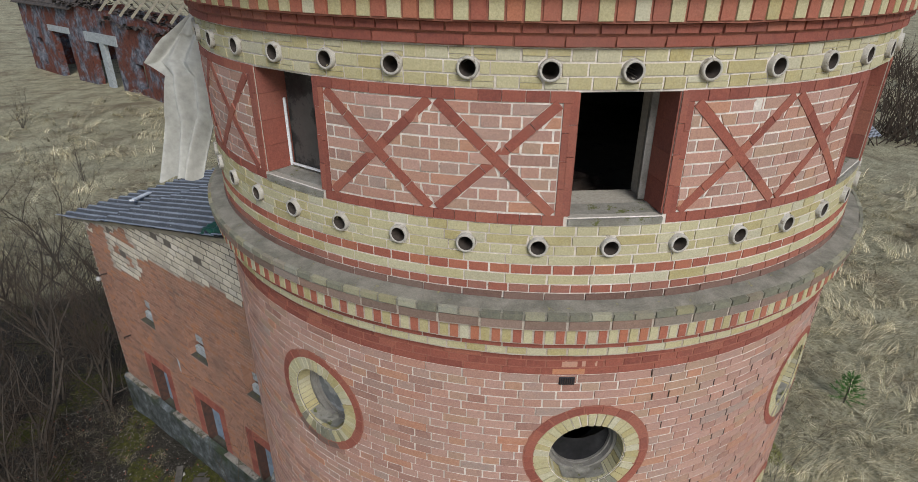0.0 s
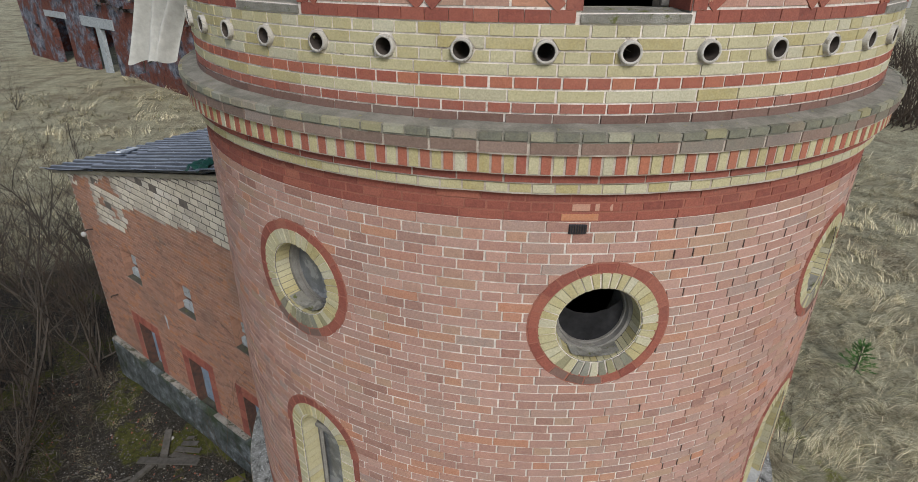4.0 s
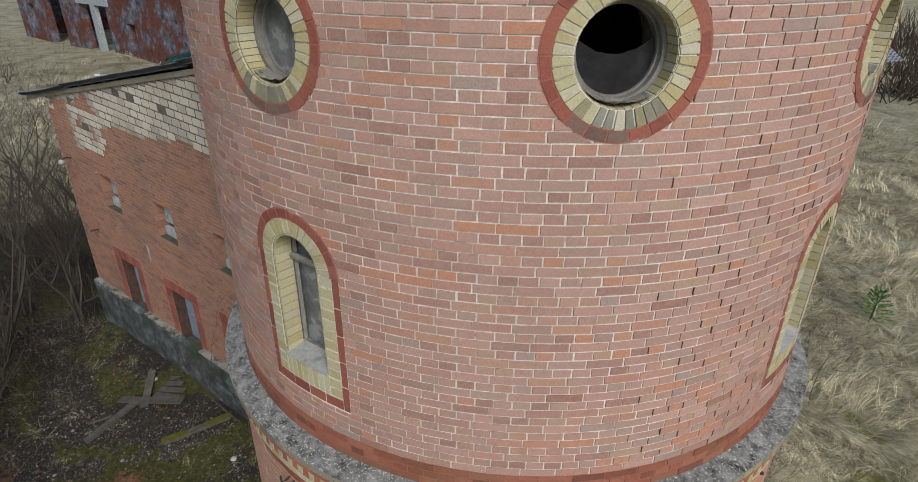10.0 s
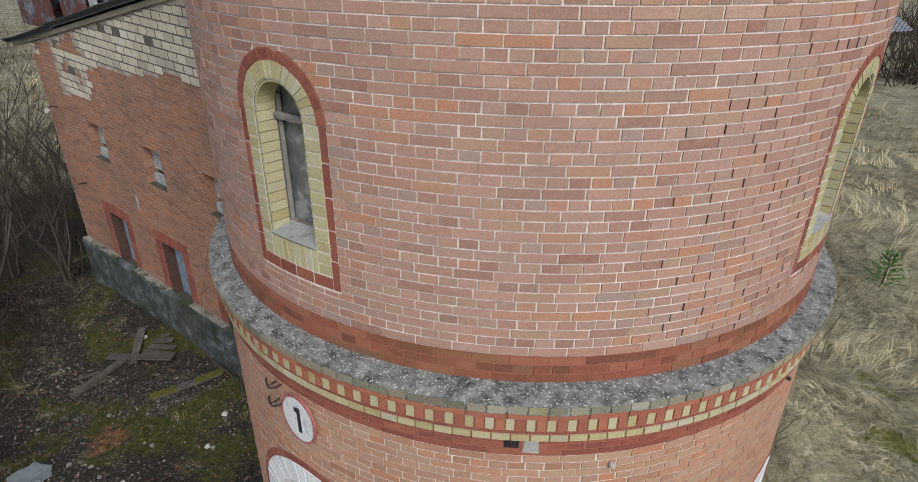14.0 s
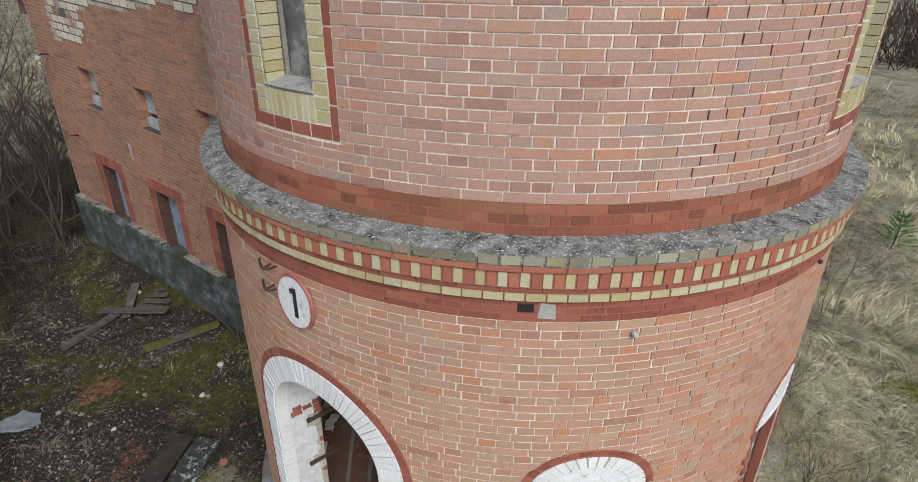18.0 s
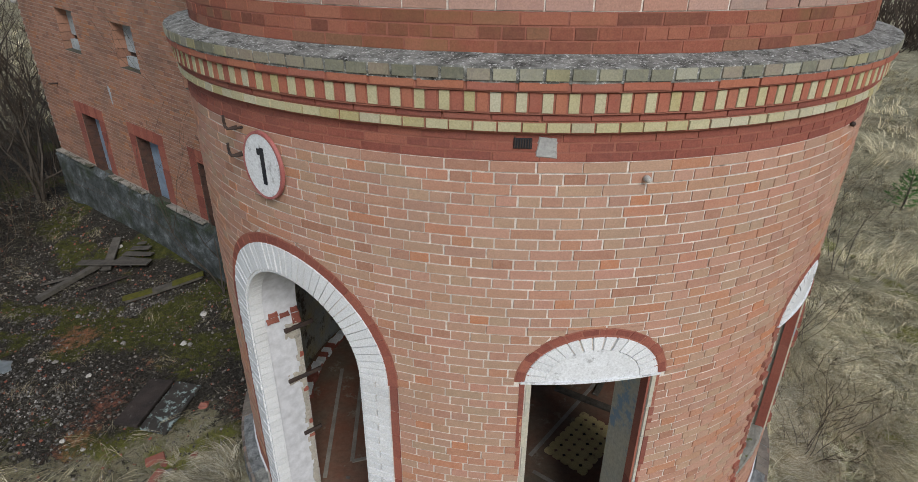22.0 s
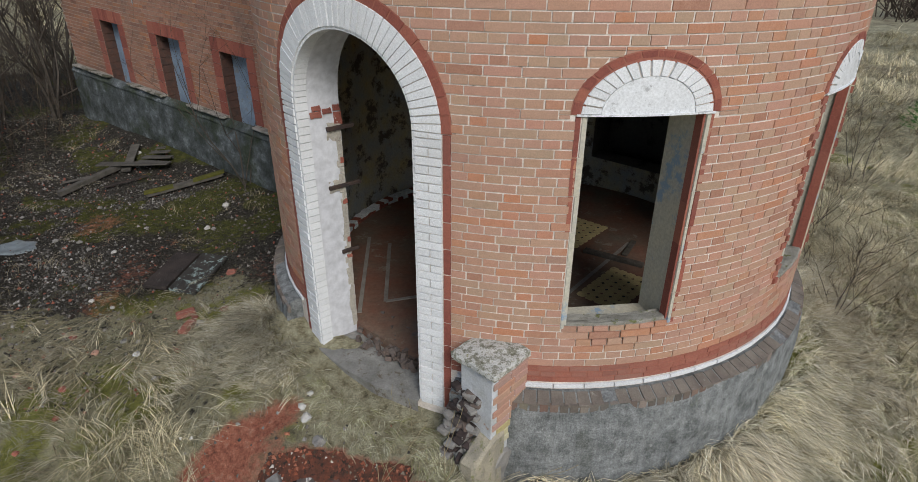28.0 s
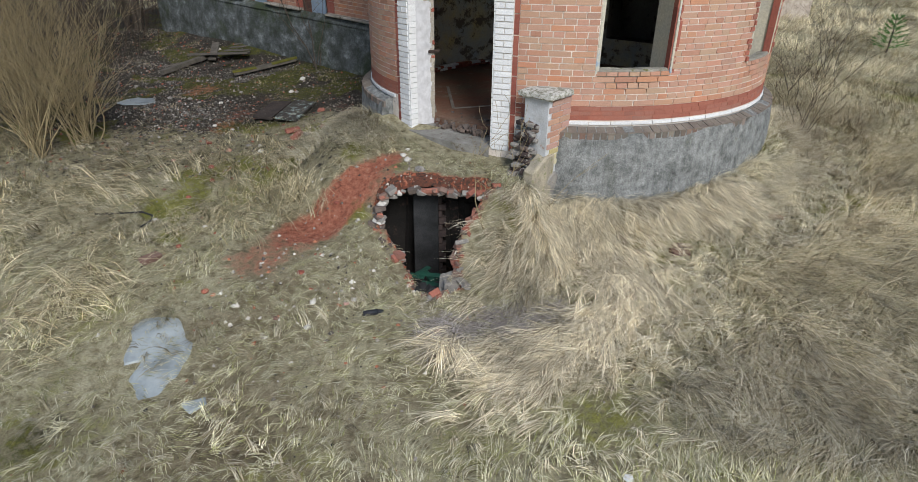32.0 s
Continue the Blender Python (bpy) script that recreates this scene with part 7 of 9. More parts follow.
bc = M_BARNWALL.ramp(M_BARNWALL.noise(2.5, 6, 0.7), [(0.3, (0.035, 0.018, 0.015)), (0.5, (0.14, 0.045, 0.03)), (0.7, (0.08, 0.045, 0.036))])
wc = M_BARNWALL.ramp(M_BARNWALL.noise(1.7, 6, 0.7), [(0.35, (0.025, 0.025, 0.03)), (0.5, (0.11, 0.12, 0.15)), (0.7, (0.27, 0.28, 0.32))])
M_BARNWALL.base(M_BARNWALL.mix(M_BARNWALL.ramp(bz, [(0.46, 0.0), (0.56, 1.0)]), bc, wc)).bump(M_BARNWALL.noise(6, 6), 0.7, 0.1)
openings = [[(8.0, 0.5), (12.2, 0.5), (12.2, 3.9), (8.0, 3.9)], [(17.0, 0.0), (22.4, 0.0), (22.4, 3.7), (17.0, 3.7)], [(26.0, 1.4), (27.6, 1.4), (27.6, 2.9), (26.0, 2.9)], [(3.0, 1.2), (4.6, 1.2), (4.6, 3.2), (3.0, 3.2)]]
top = lambda x: 5.7 + (0.5 * noise.noise(Vector((x * 0.5, 0, 0))) if x > 14 else 0.1) - 0.03 * x * (x > 20)
grid = [(x * 1.0, z * 1.2 - 0.8) for x in range(0, 45) for z in range(0, 5)] + [(x * 0.5, top(x * 0.5)) for x in range(0, 89)]
openings[1][0], openings[1][1] = (17.0, -0.7), (22.4, -0.7)
flat, tris = sheet_with_holes([p for p in grid if not any(inside(p, r) for r in openings)], openings)
n = len(flat)
vs = [(x, 0, z) for x, z in flat] + [(x, 0.6, z) for x, z in flat]
fs = list(tris) + [tuple(reversed([i + n for i in t])) for t in tris]
for ring in openings:
    o = len(vs)
    vs += [(x, 0, z) for x, z in ring] + [(x, 0.6, z) for x, z in ring]
    fs += [(o + i, o + 4 + i, o + 4 + (i + 1) % 4, o + (i + 1) % 4) for i in range(4)]


def bpart(name, verts, faces, mat, label=""):
    ob = new(name, mesh_of(name, verts, faces, mat))
    ob.parent = barn
    if label:
        ob["label"] = label
    return ob


def bbox(name, x0, y0, z0, x1, y1, z1, mat, label=""):
    vs = [(x, y, z) for x in (x0, x1) for y in (y0, y1) for z in (z0, z1)]
    return bpart(name, vs, [(0, 1, 3, 2), (4, 6, 7, 5), (0, 4, 5, 1), (2, 3, 7, 6), (0, 2, 6, 4), (1, 5, 7, 3)], mat, label)


bpart("front_wall", vs, fs, M_BARNWALL.m, "red brick wall with flaking blue-grey plaster")
bbox("rear_wall", 0, 11, -0.8, 44, 11.6, 4.6, M_BARNWALL.m)
bbox("end_wall", 0, 0.6, -0.8, 0.6, 11, 5.0, M_BARNWALL.m)
bbox("lintel", 16.4, -0.1, 3.7, 23.2, 0.2, 4.3, M_PALEBOARD, "pale concrete gate lintel")
bbox("lintel", 7.4, -0.1, 3.9, 12.8, 0.2, 4.3, M_PALEBOARD, "pale window lintel")
bbox("gate_post", 19.3, -0.05, -0.7, 20.3, 0.3, 3.7, M_PALEBOARD, "pale gate post")
# what is left of the roof: tile courses as steps, then bare rafters
for k in range(22):
    z0, y0 = 5.55 + k * 0.20, -0.5 + k * 0.27
    x1 = 15.5 + 1.2 * noise.noise(Vector((k * 0.7, 0, 5)))
    vs = [(-0.5, y0, z0 + 0.05), (x1, y0, z0 + 0.05), (x1, y0 + 0.36, z0 + 0.24), (-0.5, y0 + 0.36, z0 + 0.24), (-0.5, y0, z0), (x1, y0, z0), (x1, y0 + 0.36, z0 + 0.19), (-0.5, y0 + 0.36, z0 + 0.19)]
    bpart("tile_course", vs, [(0, 1, 2, 3), (4, 7, 6, 5), (0, 4, 5, 1), (1, 5, 6, 2), (2, 6, 7, 3), (3, 7, 4, 0)], M_TILEROOF, "dark roof tile course")
for k in range(20):
    x = 0.5 + k * 2.2
    bpart("rafter", *tube([(x, 0.1, 5.5), (x + rnd.uniform(-0.5, 0.5), 5.8, 9.4)], 0.11, 4), M_TIMBER, "bare pale rafter")
    bpart("rafter", *tube([(x, 11.4, 4.6), (x + rnd.uniform(-0.5, 0.5), 5.8, 9.4)], 0.11, 4), M_TIMBER, "bare pale rafter")
    if k > 6:
        bpart("collar_beam", *tube([(x, 1.6, 6.4), (x + rnd.uniform(-1, 1), 10.0, 6.4 + rnd.uniform(-0.8, 0.5))], 0.10, 4), M_TIMBER, "bare collar beam")
slate, sf = [], []
for k in range(900):
    x, y = rnd.uniform(12, 40), rnd.uniform(-0.4, 2.2)
    z = top(x) + 0.15 + 0.35 * max(0.0, y) * rnd.random()
    a, s = rnd.uniform(0, 6.28), rnd.uniform(0.12, 0.3)
    o = len(slate)
    t = rnd.uniform(-0.12, 0.12)
    slate += [(x + s * math.cos(a + q), y + s * math.sin(a + q), z + (t if q in (0, 1.57) else -t)) for q in (0, 1.57, 3.14, 4.71)]
    sf.append((o, o + 1, o + 2, o + 3))
tagged(bpart("fallen_tiles", slate, sf, M_TILEROOF, "loose broken roof tiles along the wall top"), kind="stuff")

# small brick house far behind the tower
house = tagged(new("rear_house"), "tall brick outbuilding with coping and corrugated canopy", "house")
house.matrix_world = pose(16.6, 18.3, 0, 0, 0, 20)
bm = bmesh.new()
box(bm, -6, 0.2, -0.5, -2.5, 4, 5.6)
box(bm, -6, 0.0, 5.6, 0, 4, 9.4)
part("wall", bm, M_MORTAR_OLD, house, "mortar core of the brick wall")
bm = bmesh.new()
box(bm, -6.2, -0.2, 9.4, 0.2, 4.2, 9.75, 0.03)
part("coping", bm, M_CEMENT, house, "grey cement coping")
b = Bricks(lambda s, z, d: (s, -0.004 - d, z))
for k in range(42):
    for i in range(24):
        x = -6.0 + i * 0.26 - (0.13 if k % 2 else 0)
        b.quad([(x + 0.006, 6.22 + k * 0.075), (min(0, x + 0.254), 6.22 + k * 0.075), (min(0, x + 0.254), 6.285 + k * 0.075), (x + 0.006, 6.285 + k * 0.075)], 0.0)
tagged(put("brickwork", b.mesh("brickwork", M_WINGBRICK), house, "red brick courses"), kind="stuff")
vs = [(-2.6 + 0.05 * i, y, z + 0.03 * math.sin(i * 1.3)) for i in range(53) for y, z in ((-0.9, 5.7), (0, 6.2))]
put("canopy_roof", mesh_of("canopy_roof", vs, [(2 * i, 2 * i + 2, 2 * i + 3, 2 * i + 1) for i in range(52)], M_ROOF), house, "grey corrugated canopy")

# ---------------------------------------------------------------- vegetation
def grass_mat(name, stops, brown=0.0, locks=False):
    m = Mat(name, 0.8)
    c = m.ramp(m.pick(), stops)
    if locks:
        tone = m.n.new("ShaderNodeAttribute")
        tone.attribute_name = "tone"
        c = m.mix(1.0, c, m.ramp(tone.outputs["Fac"], [(0.0, 0.34), (0.3, 0.80), (0.7, 1.12), (1.0, 1.5)]), "MULTIPLY")
    c = m.mix(0.7, c, m.ramp(m.noise(0.9, 6, 0.65), [(0.32, 0.42), (0.5, 0.98), (0.68, 1.4)]), "MULTIPLY")
    c = m.mix(m.ramp(m.noise(0.33, 6, 0.65), [(0.5, 0.0), (0.66, brown)]), c, (0.22, 0.15, 0.085))
    m.base(c)
    return m.m


M_STRAW = grass_mat("dry_straw", [(0.0, (0.19, 0.155, 0.08)), (0.2, (0.46, 0.40, 0.255)), (0.5, (0.68, 0.62, 0.44)), (0.75, (0.80, 0.75, 0.58)), (0.9, (0.86, 0.82, 0.68)), (1.0, (0.33, 0.33, 0.13))], 0.3, True)
M_TURF = grass_mat("thin_turf", [(0.0, (0.24, 0.24, 0.085)), (0.2, (0.44, 0.41, 0.24)), (0.45, (0.64, 0.615, 0.41)), (0.8, (0.80, 0.775, 0.60)), (0.9, (0.40, 0.41, 0.18)), (1.0, (0.27, 0.29, 0.09))], 0.0, True)
M_MEADOW = grass_mat("meadow_hay", [(0.0, (0.14, 0.11, 0.06)), (0.25, (0.43, 0.37, 0.22)), (0.55, (0.65, 0.57, 0.37)), (0.85, (0.80, 0.735, 0.53)), (1.0, (0.25, 0.25, 0.10))], 0.4, True)
gen = np.random.default_rng(5)


def blades(name, x, y, length, heading, rise, width, mat, label, tone=None):
    """Many bent blades as one mesh. rise: how upright each one grows."""
    n = len(x)
    z = np.array([ground_z(a, b) for a, b in zip(x, y)])
    ts = np.array([0.0, 0.35, 0.7, 1.0])
    cx, cy = np.cos(heading), np.sin(heading)
    v = np.zeros((n, 7, 3))
    for k, t in enumerate(ts):
        out = length * (1 - 0.55 * rise) * t ** 1.35
        up = length * (rise * t * (1.25 - 0.6 * t) + 0.10 * np.sin(np.pi * t)) - 0.01 * (t == 0)
        px, py, pz = x + cx * out, y + cy * out, z + up
        w = width * (1 - 0.55 * t)
        if k < 3:
            v[:, 2 * k] = np.stack([px - cy * w, py + cx * w, pz], 1)
            v[:, 2 * k + 1] = np.stack([px + cy * w, py - cx * w, pz], 1)
        else:
            v[:, 6] = np.stack([px, py, pz], 1)
    base = (np.arange(n) * 7)[:, None]
    quads = np.concatenate([base + [[0, 1, 3, 2]], base + [[2, 3, 5, 4]]], 1).reshape(-1, 4)
    tri = base + [[4, 5, 6]]
    me = bpy.data.meshes.new(name)
    me.vertices.add(n * 7)
    me.vertices.foreach_set("co", v.ravel())
    loops = np.concatenate([quads.ravel(), tri.ravel()])
    me.loops.add(len(loops))
    me.loops.foreach_set("vertex_index", loops.astype(np.int32))
    starts = np.concatenate([np.arange(len(quads)) * 4, len(quads) * 4 + np.arange(n) * 3])
    me.polygons.add(len(starts))
    me.polygons.foreach_set("loop_start", starts.astype(np.int32))
    me.update(calc_edges=True)
    me.materials.append(mat)
    tone = gen.uniform(0, 1, n) if tone is None else np.array(tone)
    me.attributes.new("tone", "FLOAT", "POINT").data.foreach_set("value", np.repeat(tone, 7).astype(np.float32))
    return tagged(put(name, me), label, "grass", kind="stuff")


def allowed(x, y, bare=0.45):
    r = math.hypot(x, y)
    if r < 3.53 or in_hole(x, y):
        return False
    q = Vector((x, y, 0)) - WP
    sx, sy = -q.dot(WU), -q.dot(WN)
    if EDGE - 0.1 < sx and sy > -0.15 and sx < 6.5 and sy < 7:
        return False
    d, m, red = zones(x, y)
    return d < bare + 0.25 * noise.noise(Vector((x * 3, y * 3, 50))) and red < 0.3 and (m < 0.5 or rnd.random() < 0.3)


def scatter(count, pick, bare=0.45):
    out = []
    while len(out) < count:
        p = pick()
        if allowed(*p, bare):
            out.append(p)
    return np.array(out)


def swirl(x, y):
    """The lie of the matted grass at each place."""
    return np.array([4.2 * noise.noise(Vector((a * 0.45, b * 0.45, 60))) + 1.6 * noise.noise(Vector((a * 1.6, b * 1.6, 61))) for a, b in zip(x, y)])


LOCK = 5
p = scatter(26000, lambda: (rnd.uniform(-9.5, 6.5), rnd.uniform(-10.2, 2.5)))
lie = np.repeat(swirl(p[:, 0], p[:, 1]) + gen.normal(0, 0.6, len(p)), LOCK)
tone = np.repeat(gen.uniform(0.18, 0.82, len(p)), LOCK)
p = np.repeat(p, LOCK, axis=0) + gen.normal(0, 0.022, (len(p) * LOCK, 2))
keep = np.array([not in_hole(*q) for q in p])
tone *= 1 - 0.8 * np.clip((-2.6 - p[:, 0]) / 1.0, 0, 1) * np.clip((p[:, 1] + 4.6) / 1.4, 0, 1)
p, lie, tone = p[keep], lie[keep], tone[keep]
x, y = p[:, 0], p[:, 1]
n = len(x)
long = np.clip((x + 2.2) / 3.0, 0.0, 1.0)
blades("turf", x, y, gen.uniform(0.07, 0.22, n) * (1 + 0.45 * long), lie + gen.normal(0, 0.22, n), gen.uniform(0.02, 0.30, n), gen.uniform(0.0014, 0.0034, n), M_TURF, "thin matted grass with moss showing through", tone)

# long combed straw: clumps along the plinth, round the pillar and to the right of the pit
cl = []
for k in range(620):
    s = rnd.uniform(14, 120)
    cl.append((*polar(s, 3.56 + abs(rnd.gauss(0, 0.5)), 0)[:2], 0.8))
for k in range(1500):
    cl.append((rnd.uniform(0.3, 7.0), rnd.uniform(-7.2, 3.0), 0.8))
for k in range(260):
    cl.append((rnd.gauss(1.5, 0.8), rnd.gauss(-6.4, 0.5), 0.95))
for k in range(110):
    cl.append((rnd.uniform(-8.5, -5.2), rnd.uniform(-4.2, -1.2), 0.55))
for k in range(90):
    cl.append((rnd.uniform(-4.6, -3.2), rnd.uniform(-2.6, -0.9), 0.6))
for k in range(130):
    cl.append((rnd.uniform(-8.0, 0.0), rnd.uniform(-9.0, -5.0), 0.5))
for k in range(90):
    cl.append((*polar(rnd.uniform(-75, -46), 3.65 + abs(rnd.gauss(0, 0.25)), 0)[:2], 0.75))
bx, by, bl, bh, bt = [], [], [], [], []
for cx_, cy_, size in cl:
    if not allowed(cx_, cy_, 0.6):
        continue
    lie = math.atan2(cy_, cx_) + rnd.gauss(0, 0.5) if math.hypot(cx_, cy_) < 4.2 else math.atan2(-1.0, -0.7) + 2.8 * noise.noise(Vector((cx_ * 0.7, cy_ * 0.7, 70)))
    for lock in range(4):
        lx, ly, lh, tone = cx_ + rnd.gauss(0, 0.10), cy_ + rnd.gauss(0, 0.10), lie + rnd.gauss(0, 0.7), rnd.random()
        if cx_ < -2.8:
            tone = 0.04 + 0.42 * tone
        elif cx_ > 0.5 and cy_ < -5.9:
            tone *= 0.45
        for q in range(9):
            bx.append(lx + rnd.gauss(0, 0.022))
            by.append(ly + rnd.gauss(0, 0.022))
            bl.append(size * rnd.uniform(0.28, 0.62))
            bh.append(lh + rnd.gauss(0, 0.13))
            bt.append(tone)
x, y = np.array(bx), np.array(by)
n = len(x)
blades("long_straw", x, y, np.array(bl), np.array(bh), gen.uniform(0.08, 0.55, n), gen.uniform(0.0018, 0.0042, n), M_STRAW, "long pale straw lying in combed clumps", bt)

# blond straw swept over the mound beside the pit
M_BLOND = grass_mat("blond_straw", [(0.0, (0.18, 0.145, 0.085)), (0.25, (0.46, 0.40, 0.27)), (0.5, (0.80, 0.72, 0.52)), (0.9, (0.88, 0.82, 0.65)), (1.0, (0.52, 0.44, 0.28))], 0.0, True)
bx, by, bl, bh, bt = [], [], [], [], []
def along(path, t):
    """A place and heading on a polyline at the share t of its corners."""
    f = t * (len(path) - 1)
    i = min(int(f), len(path) - 2)
    (ax, ay), (bx_, by_) = path[i], path[i + 1]
    return ax + (bx_ - ax) * (f - i), ay + (by_ - ay) * (f - i), math.atan2(by_ - ay, bx_ - ax)


SWEEP = ((-0.55, -3.9), (-0.85, -4.5), (-1.20, -5.0), (-1.70, -5.55), (-2.2, -6.1))
CURL = ((0.15, -3.8), (0.25, -4.5), (0.10, -5.1), (-0.30, -5.75), (-1.0, -6.15), (-1.8, -6.35))
for k in range(1090):
    if k < 340:
        cx_, cy_, lie = along(SWEEP, 0.85 * rnd.random())
        cx_, cy_, size, lie = cx_ + rnd.gauss(0, 0.17), cy_ + rnd.gauss(0, 0.17), 0.95, lie + rnd.gauss(0, 0.35)
    elif k < 690:
        cx_, cy_, lie = along(CURL, 0.9 * rnd.random())
        cx_, cy_, size, lie = cx_ + rnd.gauss(0, 0.26), cy_ + rnd.gauss(0, 0.2), 0.8, lie + rnd.gauss(0, 0.4)
    elif k < 860:
        cx_, cy_, size, lie = rnd.uniform(-1.0, 0.3), rnd.uniform(-5.1, -4.0), 0.85, -2.4 + rnd.gauss(0, 0.5)
    else:
        s_ = rnd.uniform(-9, 32)
        cx_, cy_, _ = polar(s_, 3.57 + abs(rnd.gauss(0, 0.22)), 0)
        size, lie = 1.05, math.atan2(cy_, cx_) + rnd.gauss(0, 0.4)
    near_pit = -3.2 < cx_ < -0.9 and min(seg_dist(cx_, cy_, HOLE[i], HOLE[(i + 4) % len(HOLE)]) for i in range(0, len(HOLE), 4)) < 0.2
    on_bare = seg_dist(cx_ + 0.4 * math.cos(lie), cy_ + 0.4 * math.sin(lie), (-2.15, -5.62), (-0.75, -5.36)) < 0.36 and rnd.random() < 0.9
    if near_pit or on_bare or not allowed(cx_, cy_, 0.6) or in_hole(cx_ + 0.35 * math.cos(lie), cy_ + 0.35 * math.sin(lie)) or seg_dist(cx_, cy_, (-2.15, -5.62), (-0.75, -5.36)) < 0.22 or ((cx_ + 0.1) / 0.12) ** 2 + ((cy_ + 4.85) / 0.07) ** 2 < 1:
        continue
    for lock in range(4):
        lx, ly, lh, tone = cx_ + rnd.gauss(0, 0.09), cy_ + rnd.gauss(0, 0.09), lie + rnd.gauss(0, 0.45), rnd.random() ** 0.7
        for q in range(9):
            bx.append(lx + rnd.gauss(0, 0.02))
            by.append(ly + rnd.gauss(0, 0.02))
            bl.append(size * rnd.uniform(0.25, 0.75))
            bh.append(lh + rnd.gauss(0, 0.10))
            bt.append(tone)
x, y = np.array(bx), np.array(by)
n = len(x)
blades("blond_straw", x, y, np.array(bl), np.array(bh), gen.uniform(0.02, 0.36, n), gen.uniform(0.0018, 0.0040, n), M_BLOND, "long blond straw swept over the mound", bt)

# grey rotted hay on the bare patch before the mound
M_GREYHAY = grass_mat("grey_rotted_hay", [(0.0, (0.16, 0.14, 0.13)), (0.4, (0.32, 0.29, 0.275)), (0.8, (0.44, 0.41, 0.39)), (1.0, (0.56, 0.53, 0.50))])
along_ = gen.uniform(0.0, 1.15, 4200)
x, y = -2.15 + 1.4 * along_ + gen.normal(0, 0.10, 4200), -5.68 + 0.26 * along_ + gen.normal(0, 0.18, 4200)
blades("grey_hay", x, y, gen.uniform(0.06, 0.2, 4200), gen.normal(-2.7, 0.8, 4200), gen.uniform(0.02, 0.25, 4200), gen.uniform(0.0018, 0.0036, 4200), M_GREYHAY, "short grey rotted hay on a bare patch")

# the wide meadow, tuft by tuft
bx, by, bl, bh, bw, bt = [], [], [], [], [], []
for k in range(12500):
    r = 5.0 + (32.0 if k % 3 else 50.0) * rnd.random() ** 1.7
    a = rnd.uniform(-0.42 * math.pi, 0.48 * math.pi) if k % 3 else rnd.uniform(0.48 * math.pi, 1.25 * math.pi)
    cx_, cy_ = r * math.cos(a), r * math.sin(a)
    if not allowed(cx_, cy_, 0.4):
        continue
    lie = 4.2 * noise.noise(Vector((cx_ * 0.25, cy_ * 0.25, 60))) + rnd.gauss(0, 0.5)
    g = 0.07 + r * 0.005
    for lock in range(3):
        lx, ly, lh, tone = cx_ + rnd.gauss(0, 1.6 * g), cy_ + rnd.gauss(0, 1.6 * g), lie + rnd.gauss(0, 0.5), rnd.random() ** 0.8
        for q in range(7):
            bx.append(lx + rnd.gauss(0, g * 0.4))
            by.append(ly + rnd.gauss(0, g * 0.4))
            bl.append(rnd.uniform(0.3, 0.75) * (1 + r / 40))
            bh.append(lh + rnd.gauss(0, 0.18))
            bw.append(rnd.uniform(0.0022, 0.0042) * (0.6 + r / 15))
            bt.append(tone)
x, y = np.array(bx), np.array(by)
n = len(x)
blades("meadow_grass", x, y, np.array(bl), np.array(bh), gen.uniform(0.1, 0.5, n), np.array(bw), M_MEADOW, "pale matted meadow grass in tufts", bt)

# gravel, mortar crumbs and leaf litter
def crumbs(name, pts, sizes, mat, label):
    vs, fs = [], []
    for (x, y), s in zip(pts, sizes):
        z = ground_z(x, y)
        a = rnd.uniform(0, 6.28)
        o = len(vs)
        for q in range(4):
            vs.append((x + s * math.cos(a + q * 1.57) * rnd.uniform(0.6, 1.2), y + s * math.sin(a + q * 1.57) * rnd.uniform(0.6, 1.2), z - 0.004))
        vs.append((x + rnd.uniform(-0.3, 0.3) * s, y + rnd.uniform(-0.3, 0.3) * s, z + s * rnd.uniform(0.5, 1.0)))
        vs.append((x + rnd.uniform(-0.5, 0.5) * s, y + rnd.uniform(-0.5, 0.5) * s, z + s * rnd.uniform(0.3, 0.8)))
        fs += [(o, o + 1, o + 4), (o + 1, o + 2, o + 5, o + 4), (o + 2, o + 3, o + 5), (o + 3, o, o + 4, o + 5)]
    return tagged(put(name, mesh_of(name, vs, fs, mat)), label, "rubble", kind="stuff")


mc = Mat("crumbs", 0.9)
mc.base(mc.ramp(mc.pick(), [(0.0, (0.05, 0.045, 0.04)), (0.35, (0.14, 0.125, 0.11)), (0.65, (0.25, 0.23, 0.21)), (0.85, (0.26, 0.09, 0.06)), (1.0, (0.55, 0.54, 0.52))], "CONSTANT"))


def yard_place():
    while True:
        x, y = rnd.uniform(-12, -2.8), rnd.uniform(-2.5, 7.5)
        q = Vector((x, y, 0)) - WP
        if math.hypot(x, y) > 3.6 and -q.dot(WN) < -0.2 and zones(x, y)[0] > 0.3:
            return (x, y)


